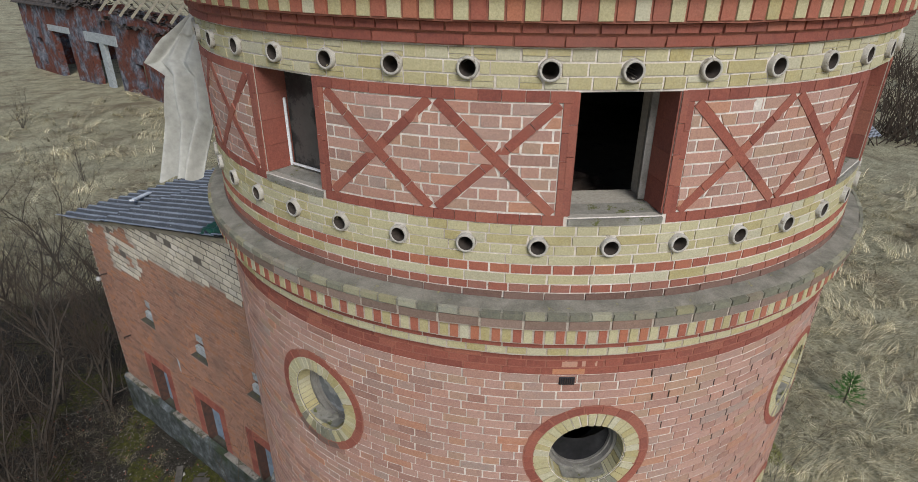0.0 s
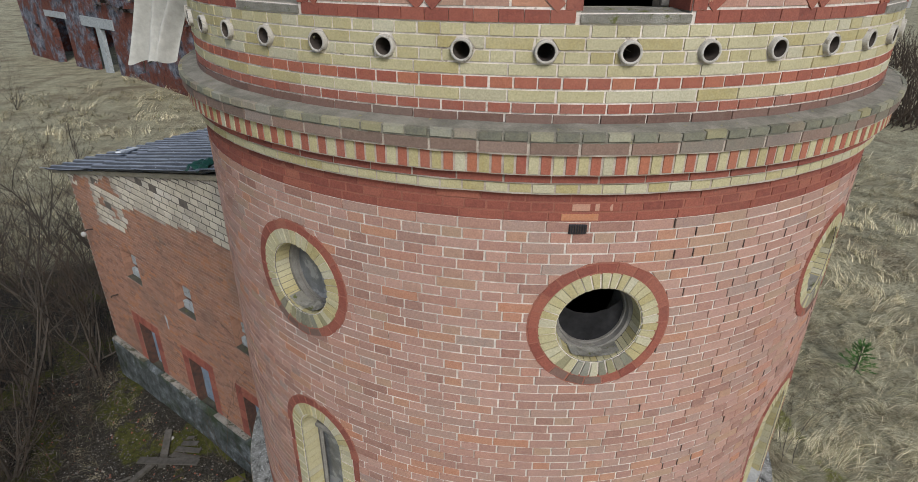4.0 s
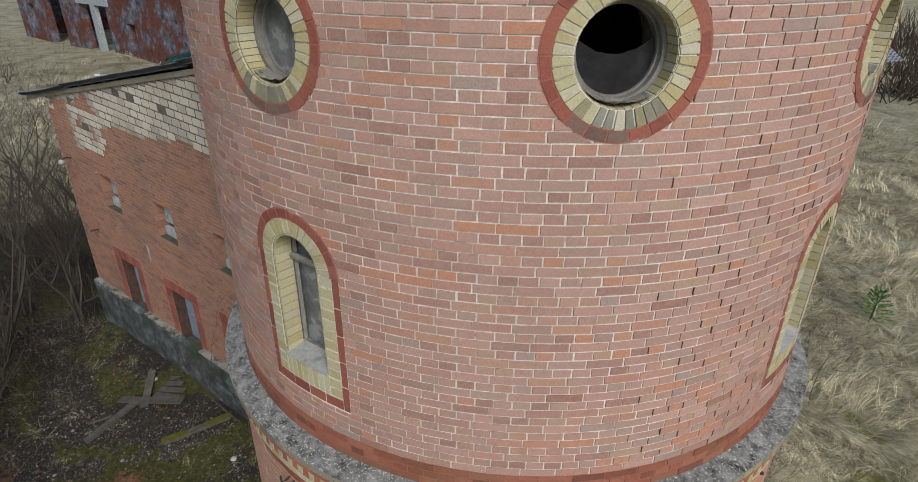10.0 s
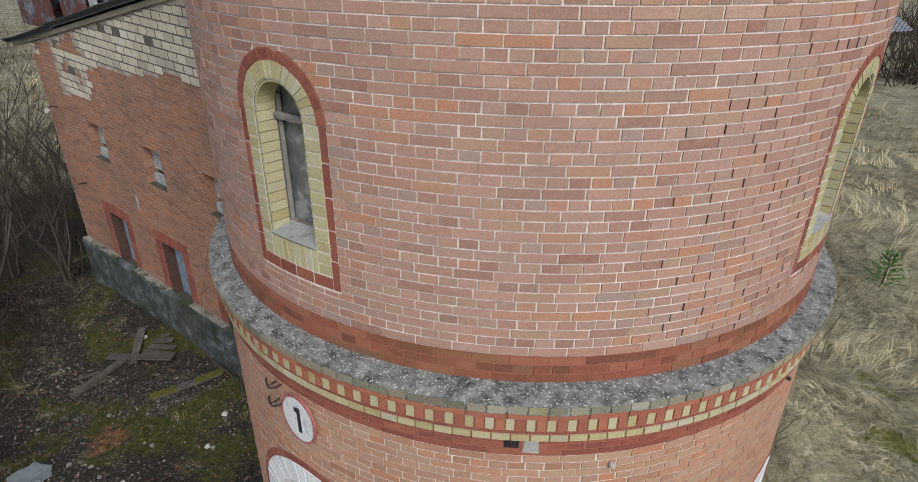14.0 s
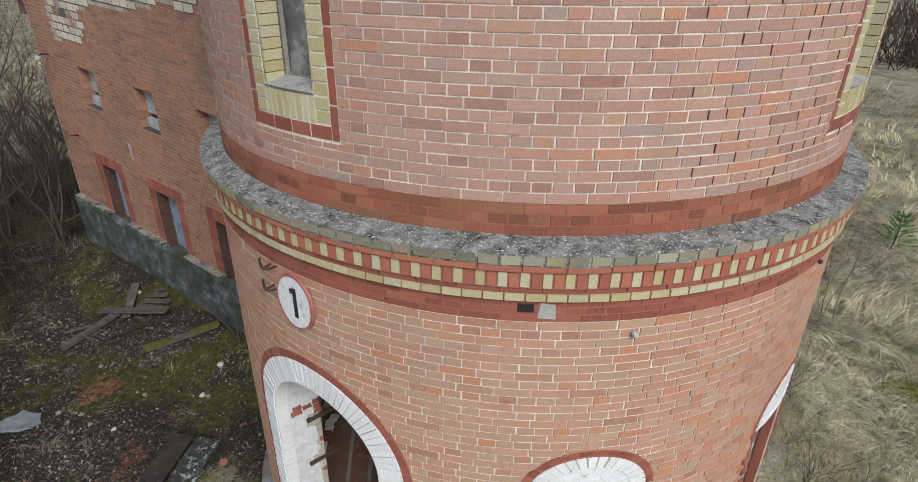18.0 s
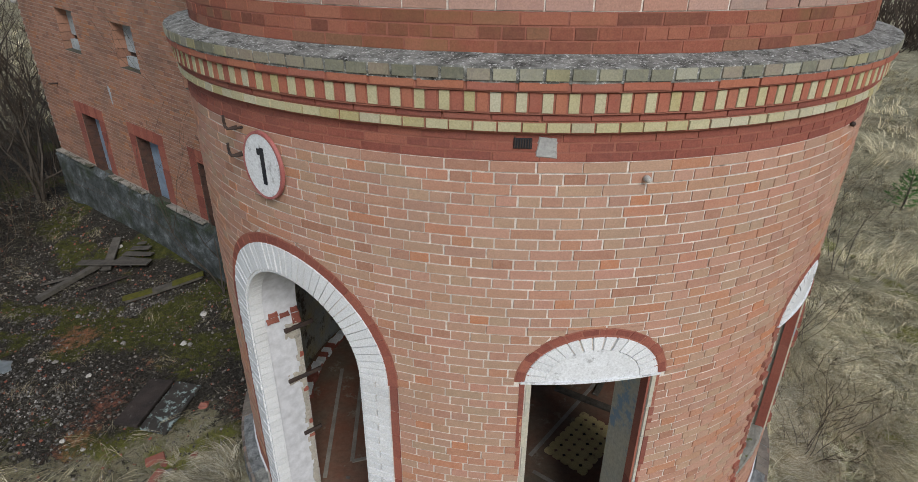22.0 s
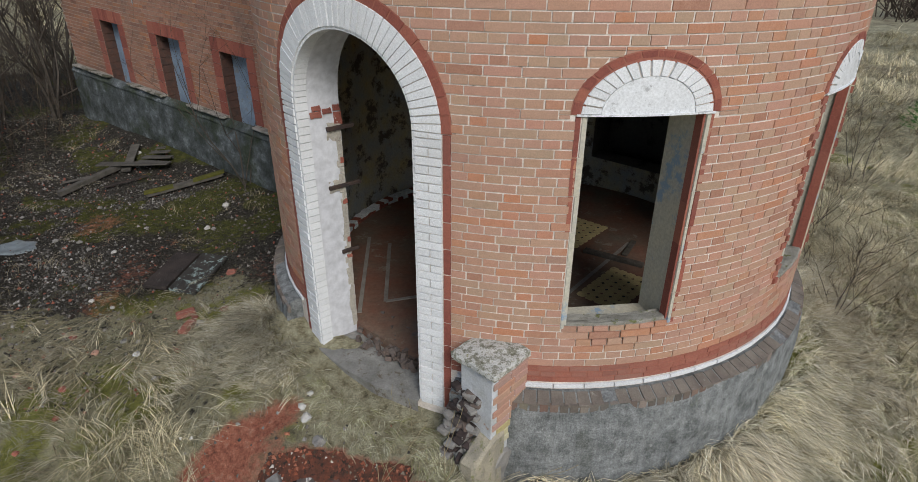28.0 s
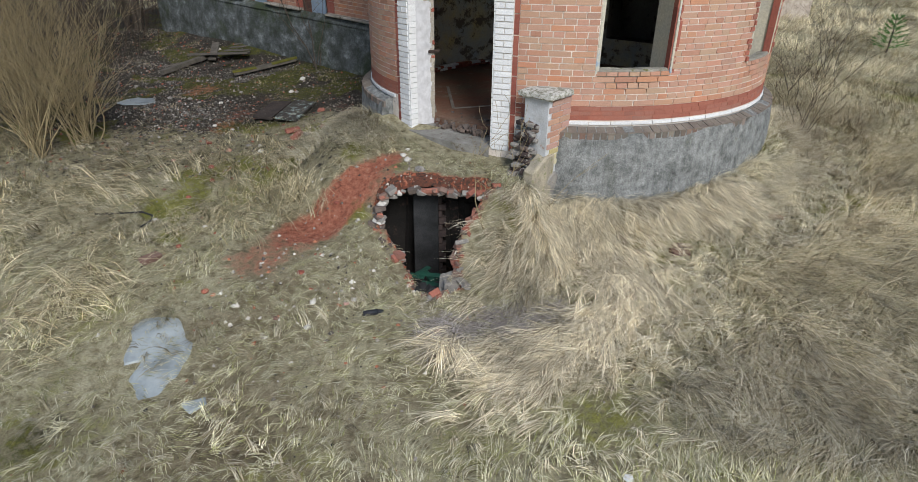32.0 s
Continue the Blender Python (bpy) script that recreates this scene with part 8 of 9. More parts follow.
pts = [yard_place() for _ in range(9000)]
crumbs("yard_gravel", pts, [0.010 + 0.028 * rnd.random() ** 3 for _ in pts], mc.m, "dark gravel and crumbs of brick in the yard")
mgr = Mat("grey_gravel", 0.9)
mgr.base(mgr.ramp(mgr.pick(), [(0.0, (0.045, 0.042, 0.038)), (0.3, (0.085, 0.08, 0.073)), (0.6, (0.13, 0.125, 0.115)), (0.82, (0.20, 0.195, 0.18)), (0.93, (0.16, 0.075, 0.05)), (0.975, (0.36, 0.355, 0.34))], "CONSTANT"))
pts = []
while len(pts) < 6000:
    gx, gy, gs = rnd.choice(((-7.8, 1.6, 0.7), (-6.75, 0.3, 0.5), (-7.4, 0.5, 0.5), (-6.9, 2.4, 0.5), (-6.3, 2.6, 0.5), (-8.6, 3.6, 0.8), (-6.6, -0.4, 0.5), (-8.4, 2.4, 0.6), (-5.7, 2.3, 0.4)))
    q = (rnd.gauss(gx, gs), rnd.gauss(gy, 0.7 * gs))
    if math.hypot(*q) > 3.7 and (Vector((*q, 0)) - WP).dot(WN) > 0.3 and zones(*q)[1] < 0.6:
        pts.append(q)
crumbs("gravel_bed", pts, [0.008 + 0.026 * rnd.random() ** 2.5 for _ in pts], mgr.m, "pale grey gravel lying in beds over the yard")
pts = []
while len(pts) < 1500:
    q = (rnd.uniform(-7.5, 3.0), rnd.uniform(-9.5, -0.5))
    if math.hypot(*q) > 3.6 and not in_hole(*q) and (rnd.random() < 0.25 or zones(*q)[2] > 0.2 or abs(q[0] + 2.6) < 0.9 and -5.8 < q[1] < -3.2):
        pts.append(q)
crumbs("scattered_crumbs", pts, [0.008 + 0.022 * rnd.random() ** 3 for _ in pts], mc.m, "scattered crumbs of brick and mortar")

# small broken bits strewn round the pit and along the path
pts = []
while len(pts) < 285:
    q = (rnd.gauss(-3.5, 1.0), rnd.gauss(-5.0, 0.7)) if len(pts) < 250 else (-2.75 - 1.2 * rnd.random() + rnd.gauss(0, 0.15), rnd.uniform(-4.4, -2.9))
    if math.hypot(*q) > 3.6 and not in_hole(*q):
        pts.append(q)
mb = Mat("broken_bits", 0.9)
mb.base(mb.ramp(mb.pick(), [(0.0, (0.30, 0.28, 0.25)), (0.3, (0.50, 0.47, 0.43)), (0.55, (0.36, 0.15, 0.09)), (0.75, (0.10, 0.09, 0.08)), (0.85, (0.64, 0.62, 0.58))], "CONSTANT"))
crumbs("broken_bits", pts, [0.012 + 0.03 * rnd.random() ** 3 for _ in pts], mb.m, "small bits of brick and mortar strewn round the pit")
# straw tufts in the yard
bx, by, bh = [], [], []
for k in range(70):
    cx_, cy_ = yard_place()
    a_ = rnd.uniform(0, 6.28)
    for q in range(26):
        bx.append(cx_ + rnd.gauss(0, 0.10))
        by.append(cy_ + rnd.gauss(0, 0.07))
        bh.append(a_ + rnd.gauss(0, 0.5))
n = len(bx)
blades("yard_straw", np.array(bx), np.array(by), gen.uniform(0.15, 0.45, n), np.array(bh), gen.uniform(0.03, 0.25, n), gen.uniform(0.0012, 0.0024, n), M_MEADOW, "thin straw tufts lying on the dark yard", gen.uniform(0.0, 0.5, n))
# leaf litter and dead stems over the yard
M_LITTER = grass_mat("leaf_litter", [(0.0, (0.035, 0.03, 0.022)), (0.4, (0.06, 0.052, 0.038)), (0.7, (0.12, 0.105, 0.08)), (0.9, (0.26, 0.235, 0.185)), (1.0, (0.08, 0.085, 0.03))])
pts = np.array([yard_place() for _ in range(9000)] + [(rnd.uniform(-22, -9.5), rnd.uniform(-1, 14)) for _ in range(7000)])
n = len(pts)
blades("yard_litter", pts[:, 0], pts[:, 1], gen.uniform(0.04, 0.16, n) * np.where(pts[:, 0] < -9.5, 2.6, 1.0), gen.uniform(0, 6.28, n), gen.uniform(0.0, 0.22, n), gen.uniform(0.002, 0.007, n) * np.where(pts[:, 0] < -9.5, 1.6, 1.0), M_LITTER, "dead leaves and stems over the dark soil")

M_BARK = plain_mat("grey_bark", (0.05, 0.042, 0.034), (0.10, 0.085, 0.07), 12, 0.9, 0.4)
M_TWIG = plain_mat("brown_twigs", (0.055, 0.042, 0.032), (0.10, 0.075, 0.055), 8, 0.9, 0.2)
M_WILLOW = plain_mat("tan_twigs", (0.34, 0.28, 0.165), (0.20, 0.165, 0.095), 8, 0.9, 0.2)


def limb(p, d, length, r, depth, rs, out, thick):
    """A bending limb and its side twigs."""
    path, q, dd = [p], p.copy(), d.copy()
    n = 5 if depth > 1 else 4
    for k in range(n):
        dd = (dd + Vector((rs.gauss(0, 0.16), rs.gauss(0, 0.16), rs.gauss(0.05, 0.08)))).normalized()
        q = q + dd * (length / n)
        path.append(q.copy())
    out[0 if r > thick else 1].append(tube(path, [max(0.0022, r * (1 - 0.8 * i / n)) for i in range(n + 1)], 5 if r > thick else 3))
    if depth <= 0:
        return
    for k in range(rs.randint(3, 5)):
        i = rs.randint(1, n)
        t = rs.uniform(0.4, 0.75)
        side = Vector((rs.gauss(0, 1), rs.gauss(0, 1), rs.uniform(0.1, 0.9))).normalized()
        nd = (dd * 0.6 + side * 0.7).normalized()
        limb(path[i], nd, length * t, r * (1 - 0.75 * i / n) * 0.7, depth - 1, rs, out, thick)


def shrub(name, x, y, height, stems, spread, depth, r, mats, label, category, seed, group=""):
    rs = random.Random(seed)
    ob = tagged(new(name), label, category, group)
    ob.location = (x, y, ground_z(x, y) - 0.03)
    out = [[], []]
    for k in range(stems):
        a = rs.uniform(0, 6.28)
        lean = rs.uniform(0, spread)
        p = Vector((0.12 * spread * rs.gauss(0, 1), 0.12 * spread * rs.gauss(0, 1), 0))
        d = Vector((math.cos(a) * lean, math.sin(a) * lean, 1)).normalized()
        limb(p, d, height * rs.uniform(0.6, 1.0), r * rs.uniform(0.6, 1.0), depth, rs, out, min(0.012, r * 0.55))
    for nm, lst, mat in (("trunk", out[0], mats[0]), ("twig_crown", out[1], mats[1])):
        if lst:
            me = mesh_of(nm, *merge(lst), mat)
            o = new(nm, me)
            o.parent = ob
            if nm == "twig_crown":
                o["kind"] = "stuff"
    return ob


for k, (x, y, h, s) in enumerate(((-12.5, 7.1, 5.2, 2), (-13.6, 8.8, 5.8, 2), (-11.6, 5.0, 4.4, 3), (-14.8, 6.4, 5.5, 2), (-15.6, 10.8, 5.2, 3), (-12.4, 10.2, 4.8, 3), (-17.0, 8.0, 5.6, 2), (-10.9, 3.3, 3.6, 4), (-16.0, 4.4, 5.0, 3),
                                  (-18.5, 12.0, 5.0, 3), (-13.2, 2.6, 3.8, 4), (-19.5, 7.0, 5.0, 3), (-11.3, 1.0, 2.8, 5), (-14.4, 13.4, 4.6, 3), (-17.2, 14.8, 4.4, 3), (-21, 10.5, 4.8, 2), (-12.0, 8.6, 4.2, 4), (-13.0, 5.8, 3.8, 5), (-14.2, 4.0, 3.4, 5), (-10.6, 6.4, 3.0, 5), (-12.2, 3.6, 3.0, 5), (-15.2, 8.4, 4.0, 4), (-10.3, 1.9, 2.2, 6))):
    shrub("bare_tree", x, y, h, s, 0.35, 3, 0.055, (M_BARK, M_TWIG), "slender bare grey tree in the thicket", "tree", 100 + k, "bare trees beside the wing")
for k, (x, y, h) in enumerate(((-8.3, -1.9, 2.4), (-7.9, -1.35, 1.9), (-9.3, -2.1, 2.3), (-8.9, -0.9, 2.2), (-10.0, -1.3, 2.4))):
    shrub("willow_bush", x, y, h, 34, 0.6, 2, 0.012, (M_WILLOW, M_WILLOW), "dense leafless tan willow bush", "bush", 200 + k, "willow bushes")
shrub("bare_shrub", 4.15, -0.85, 1.1, 7, 0.6, 2, 0.009, (M_BARK, M_TWIG), "small leafless shrub beside the plinth", "bush", 301)
shrub("bare_shrub", 5.2, 1.6, 1.6, 4, 0.5, 2, 0.009, (M_BARK, M_TWIG), "small leafless shrub in the meadow", "bush", 302)
shrub("bare_shrub", -4.95, 2.75, 3.6, 4, 0.35, 2, 0.018, (M_BARK, M_TWIG), "tall leafless shrub against the wing", "bush", 303)
shrub("bare_shrub", 7.5, 4.2, 2.2, 4, 0.7, 2, 0.012, (M_BARK, M_TWIG), "leafless shrub in the meadow", "bush", 304)
shrub("bare_shrub", -22, 25, 3.0, 6, 0.5, 2, 0.02, (M_BARK, M_TWIG), "leafless shrub in the far meadow", "bush", 305)
shrub("bare_shrub", -33, 36, 3.0, 6, 0.5, 2, 0.02, (M_BARK, M_TWIG), "leafless shrub in the far meadow", "bush", 306)

# pine sapling
pine = tagged(new("pine_sapling"), "small bright green pine sapling in the dry grass", "tree")
pine.location = (11.2, 7.7, ground_z(11.2, 7.7))
put("trunk", mesh_of("trunk", *tube([(0, 0, 0), (0.02, 0, 0.5), (0.0, 0.02, 1.0)], [0.03, 0.02, 0.008], 6), M_BARK), None).parent = pine
nv, nf = [], []
rs = random.Random(9)
for lv in range(7):
    z, reach = 0.15 + lv * 0.13, 0.55 * (1 - lv / 8)
    for k in range(6):
        a = k * 1.047 + lv * 0.5 + rs.uniform(-0.2, 0.2)
        for q in range(26):
            t = rs.uniform(0.2, 1)
            o = Vector((math.cos(a) * reach * t, math.sin(a) * reach * t, z + 0.16 * t))
            d = Vector((rs.gauss(math.cos(a), 0.7), rs.gauss(math.sin(a), 0.7), rs.gauss(0.5, 0.5))).normalized() * 0.09
            w = d.orthogonal().normalized() * 0.011
            i = len(nv)
            nv += [o - w, o + w, o + d]
            nf.append((i, i + 1, i + 2))
o = put("crown", mesh_of("crown", nv, nf, grass_mat("pine_needles", [(0.0, (0.035, 0.11, 0.022)), (0.5, (0.08, 0.19, 0.04)), (1.0, (0.12, 0.24, 0.07))])), None)
o.parent = pine
o["kind"] = "stuff"

# undergrowth of thin stems among the bare trees
out, rs = [], random.Random(31)
for k in range(1700):
    x_, y_ = rs.uniform(-22, -9.6), rs.uniform(-1.5, 15)
    q = Vector((x_, y_, 0)) - WP
    if -q.dot(WU) > EDGE - 0.3 and -q.dot(WN) > -0.3:
        continue
    p0 = Vector((x_, y_, ground_z(x_, y_) - 0.02))
    d = Vector((rs.gauss(0, 0.28), rs.gauss(0, 0.28), 1)).normalized() * rs.uniform(0.7, 2.6)
    out.append(tube([p0, p0 + d * 0.5, p0 + d + Vector((rs.gauss(0, 0.12), rs.gauss(0, 0.12), 0))], [0.009, 0.006, 0.002], 3))
    for j in range(3):
        e = p0 + d * rs.uniform(0.35, 0.9)
        out.append(tube([e, e + Vector((rs.gauss(0, 0.3), rs.gauss(0, 0.3), rs.uniform(0.1, 0.5)))], [0.004, 0.0015], 3))
tagged(put("undergrowth", mesh_of("undergrowth", *merge(out), M_TWIG)), "thin leafless stems of the undergrowth", "undergrowth", kind="stuff")

# dark thicket far off
out = []
rs = random.Random(77)
for k in range(46):
    a = rs.uniform(0.15, 0.42) * math.pi
    r = rs.uniform(48, 85)
    bx_, by_ = r * math.cos(a), r * math.sin(a)
    gz = ground_z(bx_, by_)
    for q in range(60):
        d = Vector((rs.gauss(0, 0.5), rs.gauss(0, 0.5), rs.uniform(0.5, 1.6)))
        p0 = Vector((bx_ + rs.gauss(0, 1.2), by_ + rs.gauss(0, 1.2), gz - 0.1))
        out.append(tube([p0, p0 + d * 1.6, p0 + d * 3.0 + Vector((rs.gauss(0, 0.4), rs.gauss(0, 0.4), 0))], [0.05, 0.035, 0.012], 3))
tagged(put("far_thicket", mesh_of("far_thicket", *merge(out), M_TWIG)), "dark leafless thicket beyond the meadow", "thicket", kind="stuff")

# ---------------------------------------------------------------- loose things on the ground
def plank(name, a, b, wide, thick, mat, label, lift=0.02, roll=0.0):
    a, b = Vector((*a, ground_z(*a) + lift)), Vector((*b, ground_z(*b) + lift))
    d = b - a
    bm = bmesh.new()
    box(bm, 0, -wide / 2, 0, d.length, wide / 2, thick, 0.004)
    bmesh.ops.subdivide_edges(bm, edges=[e for e in bm.edges if abs((e.verts[0].co - e.verts[1].co).x) > d.length * 0.7], cuts=5)
    rough_up(bm, 0.008, 5, a.x)
    return tagged(part(name, bm, mat, None, label, Matrix.Translation(a) @ pose(0, 0, 0, roll, -math.degrees(math.asin(d.z / d.length)), math.degrees(math.atan2(d.y, d.x)))), category="plank")


M_DARKBOARD = plain_mat("dark_rotten_board", (0.055, 0.043, 0.038), (0.024, 0.021, 0.020), 4, 0.95, 1.0, (0.10, 0.09, 0.082), 0.0, 11.0, 0.60)
M_GREYWOOD = plain_mat("sun_bleached_wood", (0.125, 0.115, 0.10), (0.065, 0.06, 0.052), 7, 0.9, 0.7, (0.06, 0.055, 0.048), 0.0, 9.0, 0.6)
plank("plank", (-8.34, 2.59), (-7.70, 3.72), 0.12, 0.09, M_GREYWOOD, "long weathered grey beam on the gravel", 0.05)
plank("plank", (-8.12, 3.62), (-6.66, 3.50), 0.19, 0.03, M_GREYWOOD, "split grey board lying across the others", 0.17)
plank("plank", (-7.53, 3.49), (-7.75, 4.46), 0.17, 0.035, M_GREYWOOD, "short grey board under the others", 0.09)
plank("plank", (-8.54, 3.06), (-8.12, 3.24), 0.06, 0.025, M_GREYWOOD, "short grey batten on the gravel", 0.06)
plank("plank", (-7.66, 2.88), (-7.02, 3.30), 0.045, 0.03, M_DARKBOARD, "thin dark lath on the gravel", 0.05)
# the torn roofing board beside them, a ragged fan of grey slats
for k, (a, b, wide) in enumerate((((-7.42, 3.80), (-6.72, 3.66), 0.16), ((-7.36, 3.93), (-6.74, 3.84), 0.15), ((-7.26, 4.05), (-6.86, 4.02), 0.14), ((-7.18, 4.17), (-7.0, 4.16), 0.10))):
    plank("plank", a, b, wide, 0.025, M_GREYWOOD, "ragged grey slat of a broken board", 0.09 + 0.012 * k)
M_MOSSWOOD = plain_mat("mossy_wood", (0.13, 0.12, 0.02), (0.07, 0.075, 0.015), 9, 0.95, 0.9)
plank("plank", (-6.74, 2.60), (-5.49, 3.16), 0.13, 0.07, M_GREYWOOD, "grey beam with mossy ends on the gravel", 0.05)
for a, b in (((-6.77, 2.585), (-6.30, 2.795)), ((-5.98, 2.94), (-5.46, 3.17))):
    plank("moss_cushion", a, b, 0.16, 0.035, M_MOSSWOOD, "yellow-green moss grown over the beam's end", 0.11)["category"] = "moss"
M_TEALBOARD = plain_mat("flaking_pale_paint", (0.055, 0.05, 0.044), (0.028, 0.026, 0.024), 5, 0.9, 1.0, (0.27, 0.35, 0.34), 0.0, 11.0, 0.53)
plank("door_panel", (-5.27, -0.38), (-5.13, 0.50), 0.36, 0.05, M_DARKBOARD, "dark rotten door panel lying flat", 0.06)
plank("door_panel", (-4.82, -0.52), (-4.66, 0.37), 0.40, 0.05, M_TEALBOARD, "rotten door panel with flaking pale teal paint", 0.07, 5)


def puddle(name, outline, mat, label, category, lift=0.02):
    cx_, cy_ = sum(p[0] for p in outline) / len(outline), sum(p[1] for p in outline) / len(outline)
    vs, fs, n = [(cx_, cy_, ground_z(cx_, cy_) + lift)], [], 48
    rings_ = 6
    for k in range(1, rings_ + 1):
        for i in range(n):
            t = i / n * len(outline)
            a, b = outline[int(t) % len(outline)], outline[(int(t) + 1) % len(outline)]
            f = t - int(t)
            px, py = a[0] + (b[0] - a[0]) * f, a[1] + (b[1] - a[1]) * f
            w = k / rings_ * (1 + 0.16 * noise.noise(Vector((px * 6, py * 6, 0))) * (k / rings_))
            px, py = cx_ + (px - cx_) * w, cy_ + (py - cy_) * w
            vs.append((px, py, ground_z(px, py) + (lift if k < rings_ else -0.01)))
    fs = [(0, 1 + i, 1 + (i + 1) % n) for i in range(n)]
    for k in range(rings_ - 1):
        fs += [(1 + k * n + i, 1 + (k + 1) * n + i, 1 + (k + 1) * n + (i + 1) % n, 1 + k * n + (i + 1) % n) for i in range(n)]
    return tagged(put(name, mesh_of(name, vs, fs, mat, None, True)), label, category)


mi = Mat("old_ice", 0.35, 0.0, 0.5)
mi.base(mi.ramp(mi.noise(3.5, 6, 0.6), [(0.3, (0.15, 0.175, 0.18)), (0.55, (0.29, 0.33, 0.345)), (0.75, (0.38, 0.42, 0.43))])).bump(mi.noise(9, 5), 0.3, 0.02)
puddle("ice_patch", [(-5.3, -5.46), (-5.05, -5.42), (-4.79, -5.45), (-4.5, -5.78), (-4.49, -6.08), (-4.59, -6.47), (-4.79, -6.5), (-5.0, -6.23), (-4.96, -6.0), (-5.14, -6.06), (-5.17, -5.98), (-5.21, -5.7)], mi.m, "patch of old grey ice in the grass", "ice")
puddle("ice_patch", [(-4.37, -6.53), (-4.17, -6.43), (-4.12, -6.51), (-4.25, -6.64)], mi.m, "small patch of old grey ice", "ice")
puddle("ice_patch", [(-8.5, 0.75), (-8.2, 1.15), (-7.8, 1.1), (-7.7, 0.85), (-7.9, 0.65), (-8.25, 0.6)], mi.m, "pale icy puddle in the yard", "ice")

LITTER = [(-3.4, -5.55, 0.06, M_PALESTONE), (-0.42, -7.33, 0.06, M_ENAMEL), (-0.45, -5.33, 0.06, M_PALESTONE), (-0.63, -5.55, 0.05, M_PALESTONE), (0.38, -4.03, 0.055, M_ENAMEL), (1.13, -5.85, 0.05, M_PALESTONE),
          (-6.04, -0.61, 0.06, M_PALESTONE), (-5.7, -0.73, 0.05, M_PALESTONE), (-5.13, 2.20, 0.09, M_PALESTONE), (-5.21, 1.47, 0.09, M_PALESTONE), (-5.10, 1.45, 0.06, M_STONE), (-6.26, 1.51, 0.06, M_STONE), (-5.23, -1.39, 0.07, M_STONE), (-5.04, -1.4, 0.05, M_PALESTONE),
          (-5.17, -3.56, 0.05, M_YELLOW), (-5.12, -3.72, 0.05, M_PALESTONE), (-5.28, -4.19, 0.06, M_RED), (-4.66, -5.02, 0.07, M_RED), (-4.55, -5.08, 0.05, M_BRICK_LOW), (-4.25, -5.28, 0.05, M_PALESTONE), (-2.97, -5.10, 0.06, M_PALESTONE),
          (-3.41, -5.19, 0.06, M_PALESTONE), (-3.05, -5.17, 0.05, M_BRICK), (-3.77, -5.42, 0.05, M_BROWN), (-7.39, 2.18, 0.07, M_STONE), (-6.85, 0.8, 0.06, M_STONE), (-8.56, 1.84, 0.06, M_STONE), (-4.48, -1, 0.05, M_PALESTONE), (-4.34, -1.15, 0.09, M_STONE),
          (-2.48, -3.12, 0.09, M_PALESTONE), (-2.55, -2.98, 0.07, M_PALESTONE), (-2.50, -2.82, 0.05, M_PALESTONE), (-2.30, -3.38, 0.11, M_STONE), (-6.6, 4.56, 0.07, M_PALESTONE), (-6.01, -2.84, 0.05, M_BROWN), (-3.64, -4.73, 0.07, M_RED), (-3.43, -3.44, 0.05, M_RED),
          (-5.83, -3.56, 0.05, M_PALESTONE), (-5.25, -3.50, 0.05, M_BRICK_LOW), (-5.55, -2.2, 0.07, M_RED), (-5.4, -2.6, 0.06, M_RED), (-6.2, -2.0, 0.06, M_BRICK), (-4.45, -1.6, 0.07, M_RED), (-5.6, -3.0, 0.06, M_BROWNRED), (-4.96, -1.63, 0.08, M_ENAMEL), (-5.88, -1.36, 0.08, M_RED), (-5.48, -1.61, 0.08, M_BRICK_LOW),
          (-4.29, -0.04, 0.12, M_BROWNRED), (-4.08, -0.94, 0.09, M_RED), (-4.46, -1.01, 0.08, M_RED), (-3.89, -1.11, 0.15, M_STONE), (-6.38, 0.68, 0.07, M_PALESTONE), (-7.53, 1.06, 0.08, M_STONE), (-7.12, 1.02, 0.07, M_STONE), (-7.65, 4.3, 0.1, M_PALESTONE), (-4.55, -2.04, 0.06, M_PALESTONE)]
for k, (x, y, s, mat) in enumerate(LITTER):
    pale = mat in (M_PALESTONE, M_ENAMEL)
    chunk("stone", s * 0.62, mat, pose(x, y, ground_z(x, y) + s * 0.12, 0, 0, rnd.uniform(0, 180)), "pale chunk of mortar lying in the grass" if pale else "broken brick or stone lying on the ground", "stone", k + 40)["group"] = "loose stones"
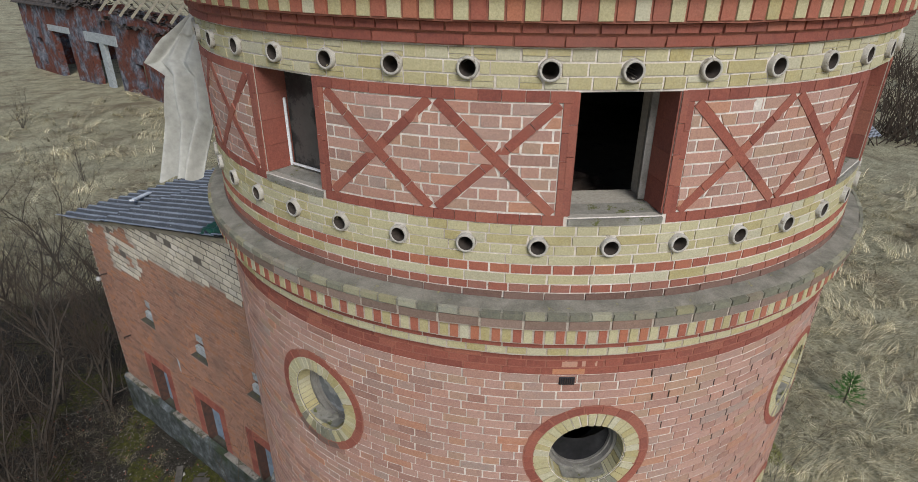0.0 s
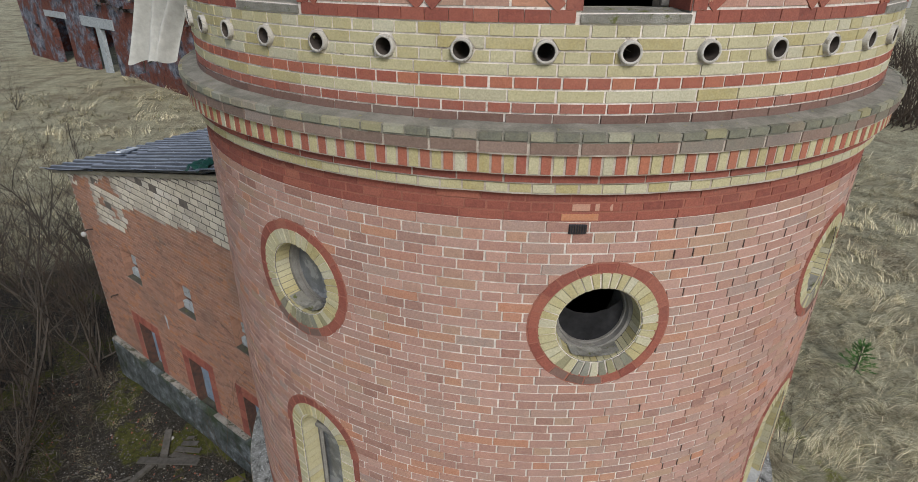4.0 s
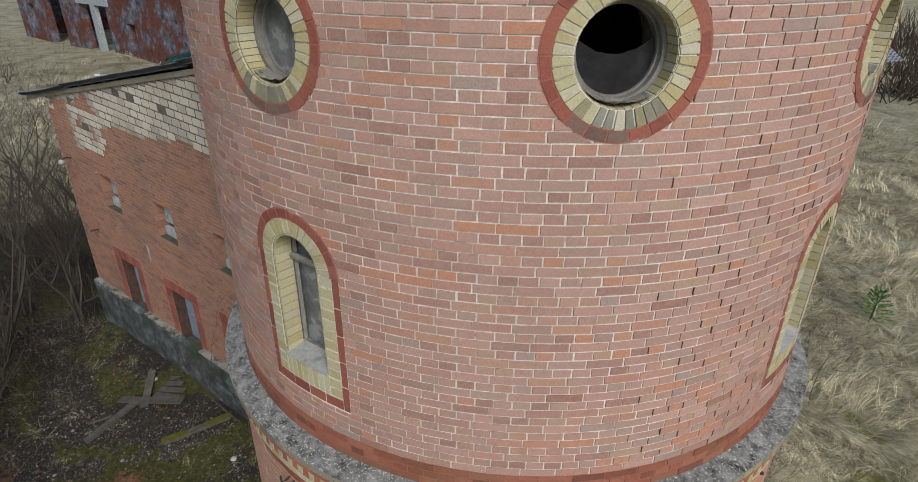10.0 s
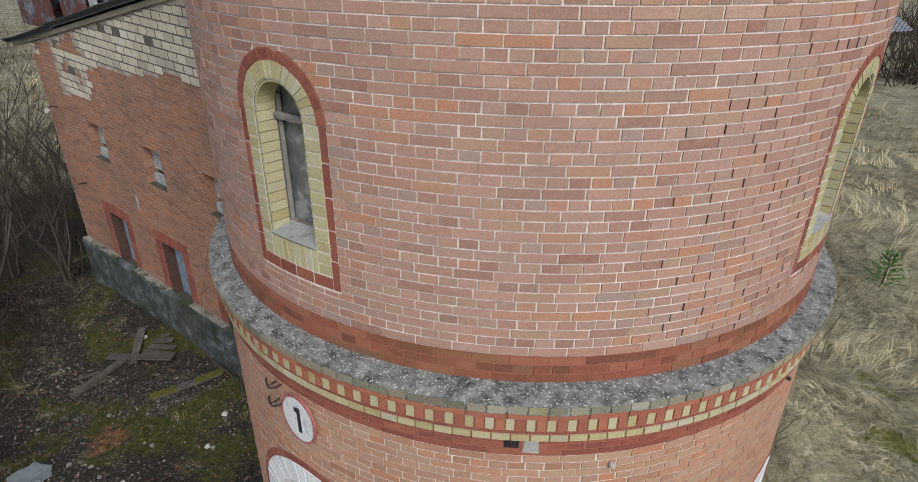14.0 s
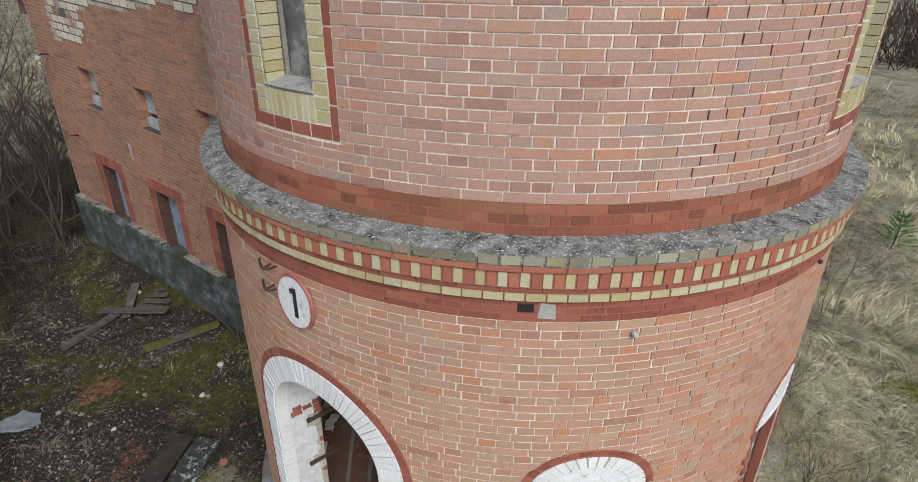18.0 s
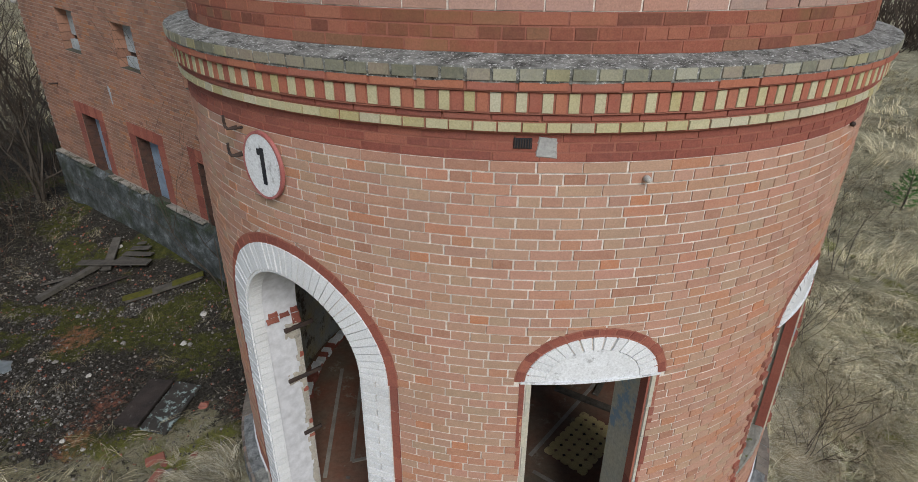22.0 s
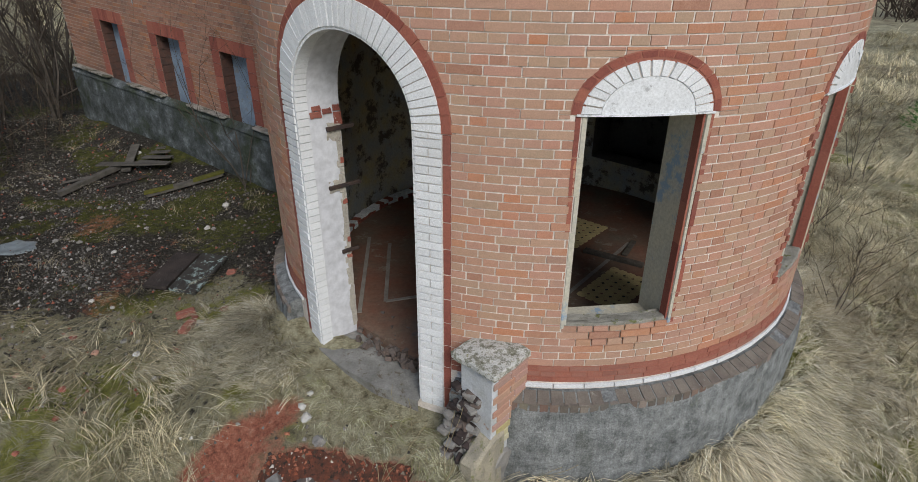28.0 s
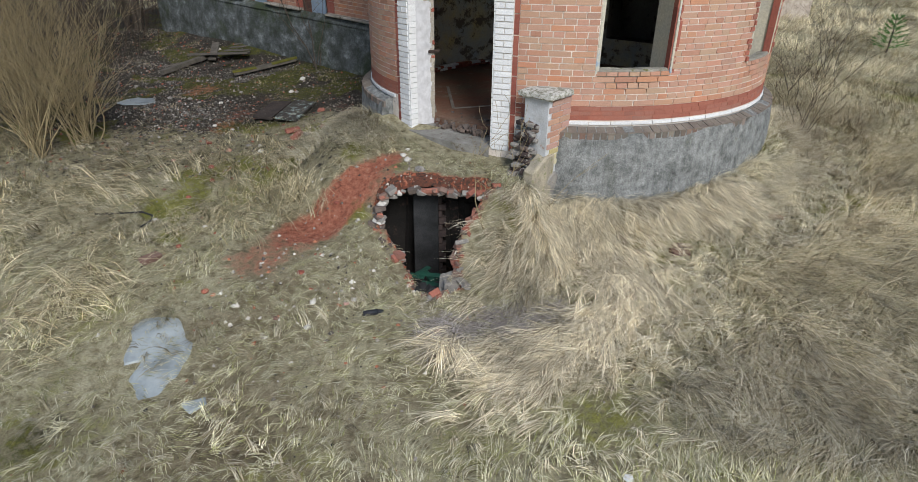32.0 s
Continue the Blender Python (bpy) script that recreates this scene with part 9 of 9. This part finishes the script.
for x, y, a, mat in ((2.43, -3.55, -25, M_BRICK), (1.02, -4.15, 5, M_BROWN), (0.95, -4.28, 8, M_BROWN), (-5.49, -4.49, 60, M_BROWN), (-4.6, -0.95, 30, M_BROWNRED), (-4.45, -1.25, 75, M_BROWNRED)):
    bm = bmesh.new()
    box(bm, -0.12, -0.06, -0.01, 0.12, 0.06, 0.055, 0.008)
    rough_up(bm, 0.006, 14, x)
    tagged(part("loose_brick", bm, mat, None, "loose weathered brick lying in the grass", pose(x, y, ground_z(x, y) + 0.02, rnd.uniform(-8, 8), rnd.uniform(-8, 8), a)), category="brick", group="loose bricks")
# cable, stick over the pit, bottle
pth = [(-6.66, -3.5), (-6.36, -3.47), (-6.05, -3.46), (-5.9, -3.5), (-5.86, -3.62), (-5.92, -3.82)]
tagged(put("cable", mesh_of("cable", *tube([(x, y, ground_z(x, y) + 0.03) for x, y in pth], 0.012, 5), M_BLACK)), "bent black cable in the grass", "cable")
rs = random.Random(4)
out = [[], []]
limb(Vector((-1.49, -4.5, ground_z(-1.49, -4.5))), Vector((-0.35, 0.35, 0.9)).normalized(), 1.0, 0.009, 2, rs, out, 0.0)
limb(Vector((-1.27, -4.2, ground_z(-1.27, -4.2))), Vector((0.1, -0.2, 1.0)).normalized(), 0.9, 0.006, 1, rs, out, 0.0)
limb(Vector((-0.75, -3.9, ground_z(-0.75, -3.9))), Vector((0.5, -0.1, 0.8)).normalized(), 0.7, 0.008, 1, rs, out, 0.0)
tagged(put("dry_stalk", mesh_of("dry_stalk", *merge(out[0] + out[1]), M_WILLOW)), "dry branching stalks beside the pit", "stalk")
bm = bmesh.new()
bmesh.ops.create_cone(bm, cap_ends=True, segments=12, radius1=0.03, radius2=0.03, depth=0.16)
bmesh.ops.create_cone(bm, cap_ends=True, segments=12, radius1=0.03, radius2=0.012, depth=0.06, matrix=Matrix.Translation((0, 0, 0.11)))
tagged(part("bottle", bm, M_BLACK, None, "dark bottle lying in the grass", pose(-2.75, -5.36, ground_z(-2.75, -5.36) + 0.03, 0, 90, 15), True), category="bottle")
# rubble on the upper floor, seen through the square opening
for k in range(46):
    a, r = rnd.gauss(3, 11), rnd.uniform(0.9, 2.5)
    px, py, _ = polar(a, r, 0)
    chunk("rubble_lump", rnd.uniform(0.06, 0.16), M_RUBBLE, pose(px, py, 10.44 + max(0.0, 0.42 - 0.35 * abs(r - 1.7) - 0.018 * abs(a - 3)) * rnd.random() ** 0.4, 0, 0, rnd.uniform(0, 180)), "lump of dark rubble on the upper floor", "rubble", 300 + k)["group"] = "rubble on the upper floor"
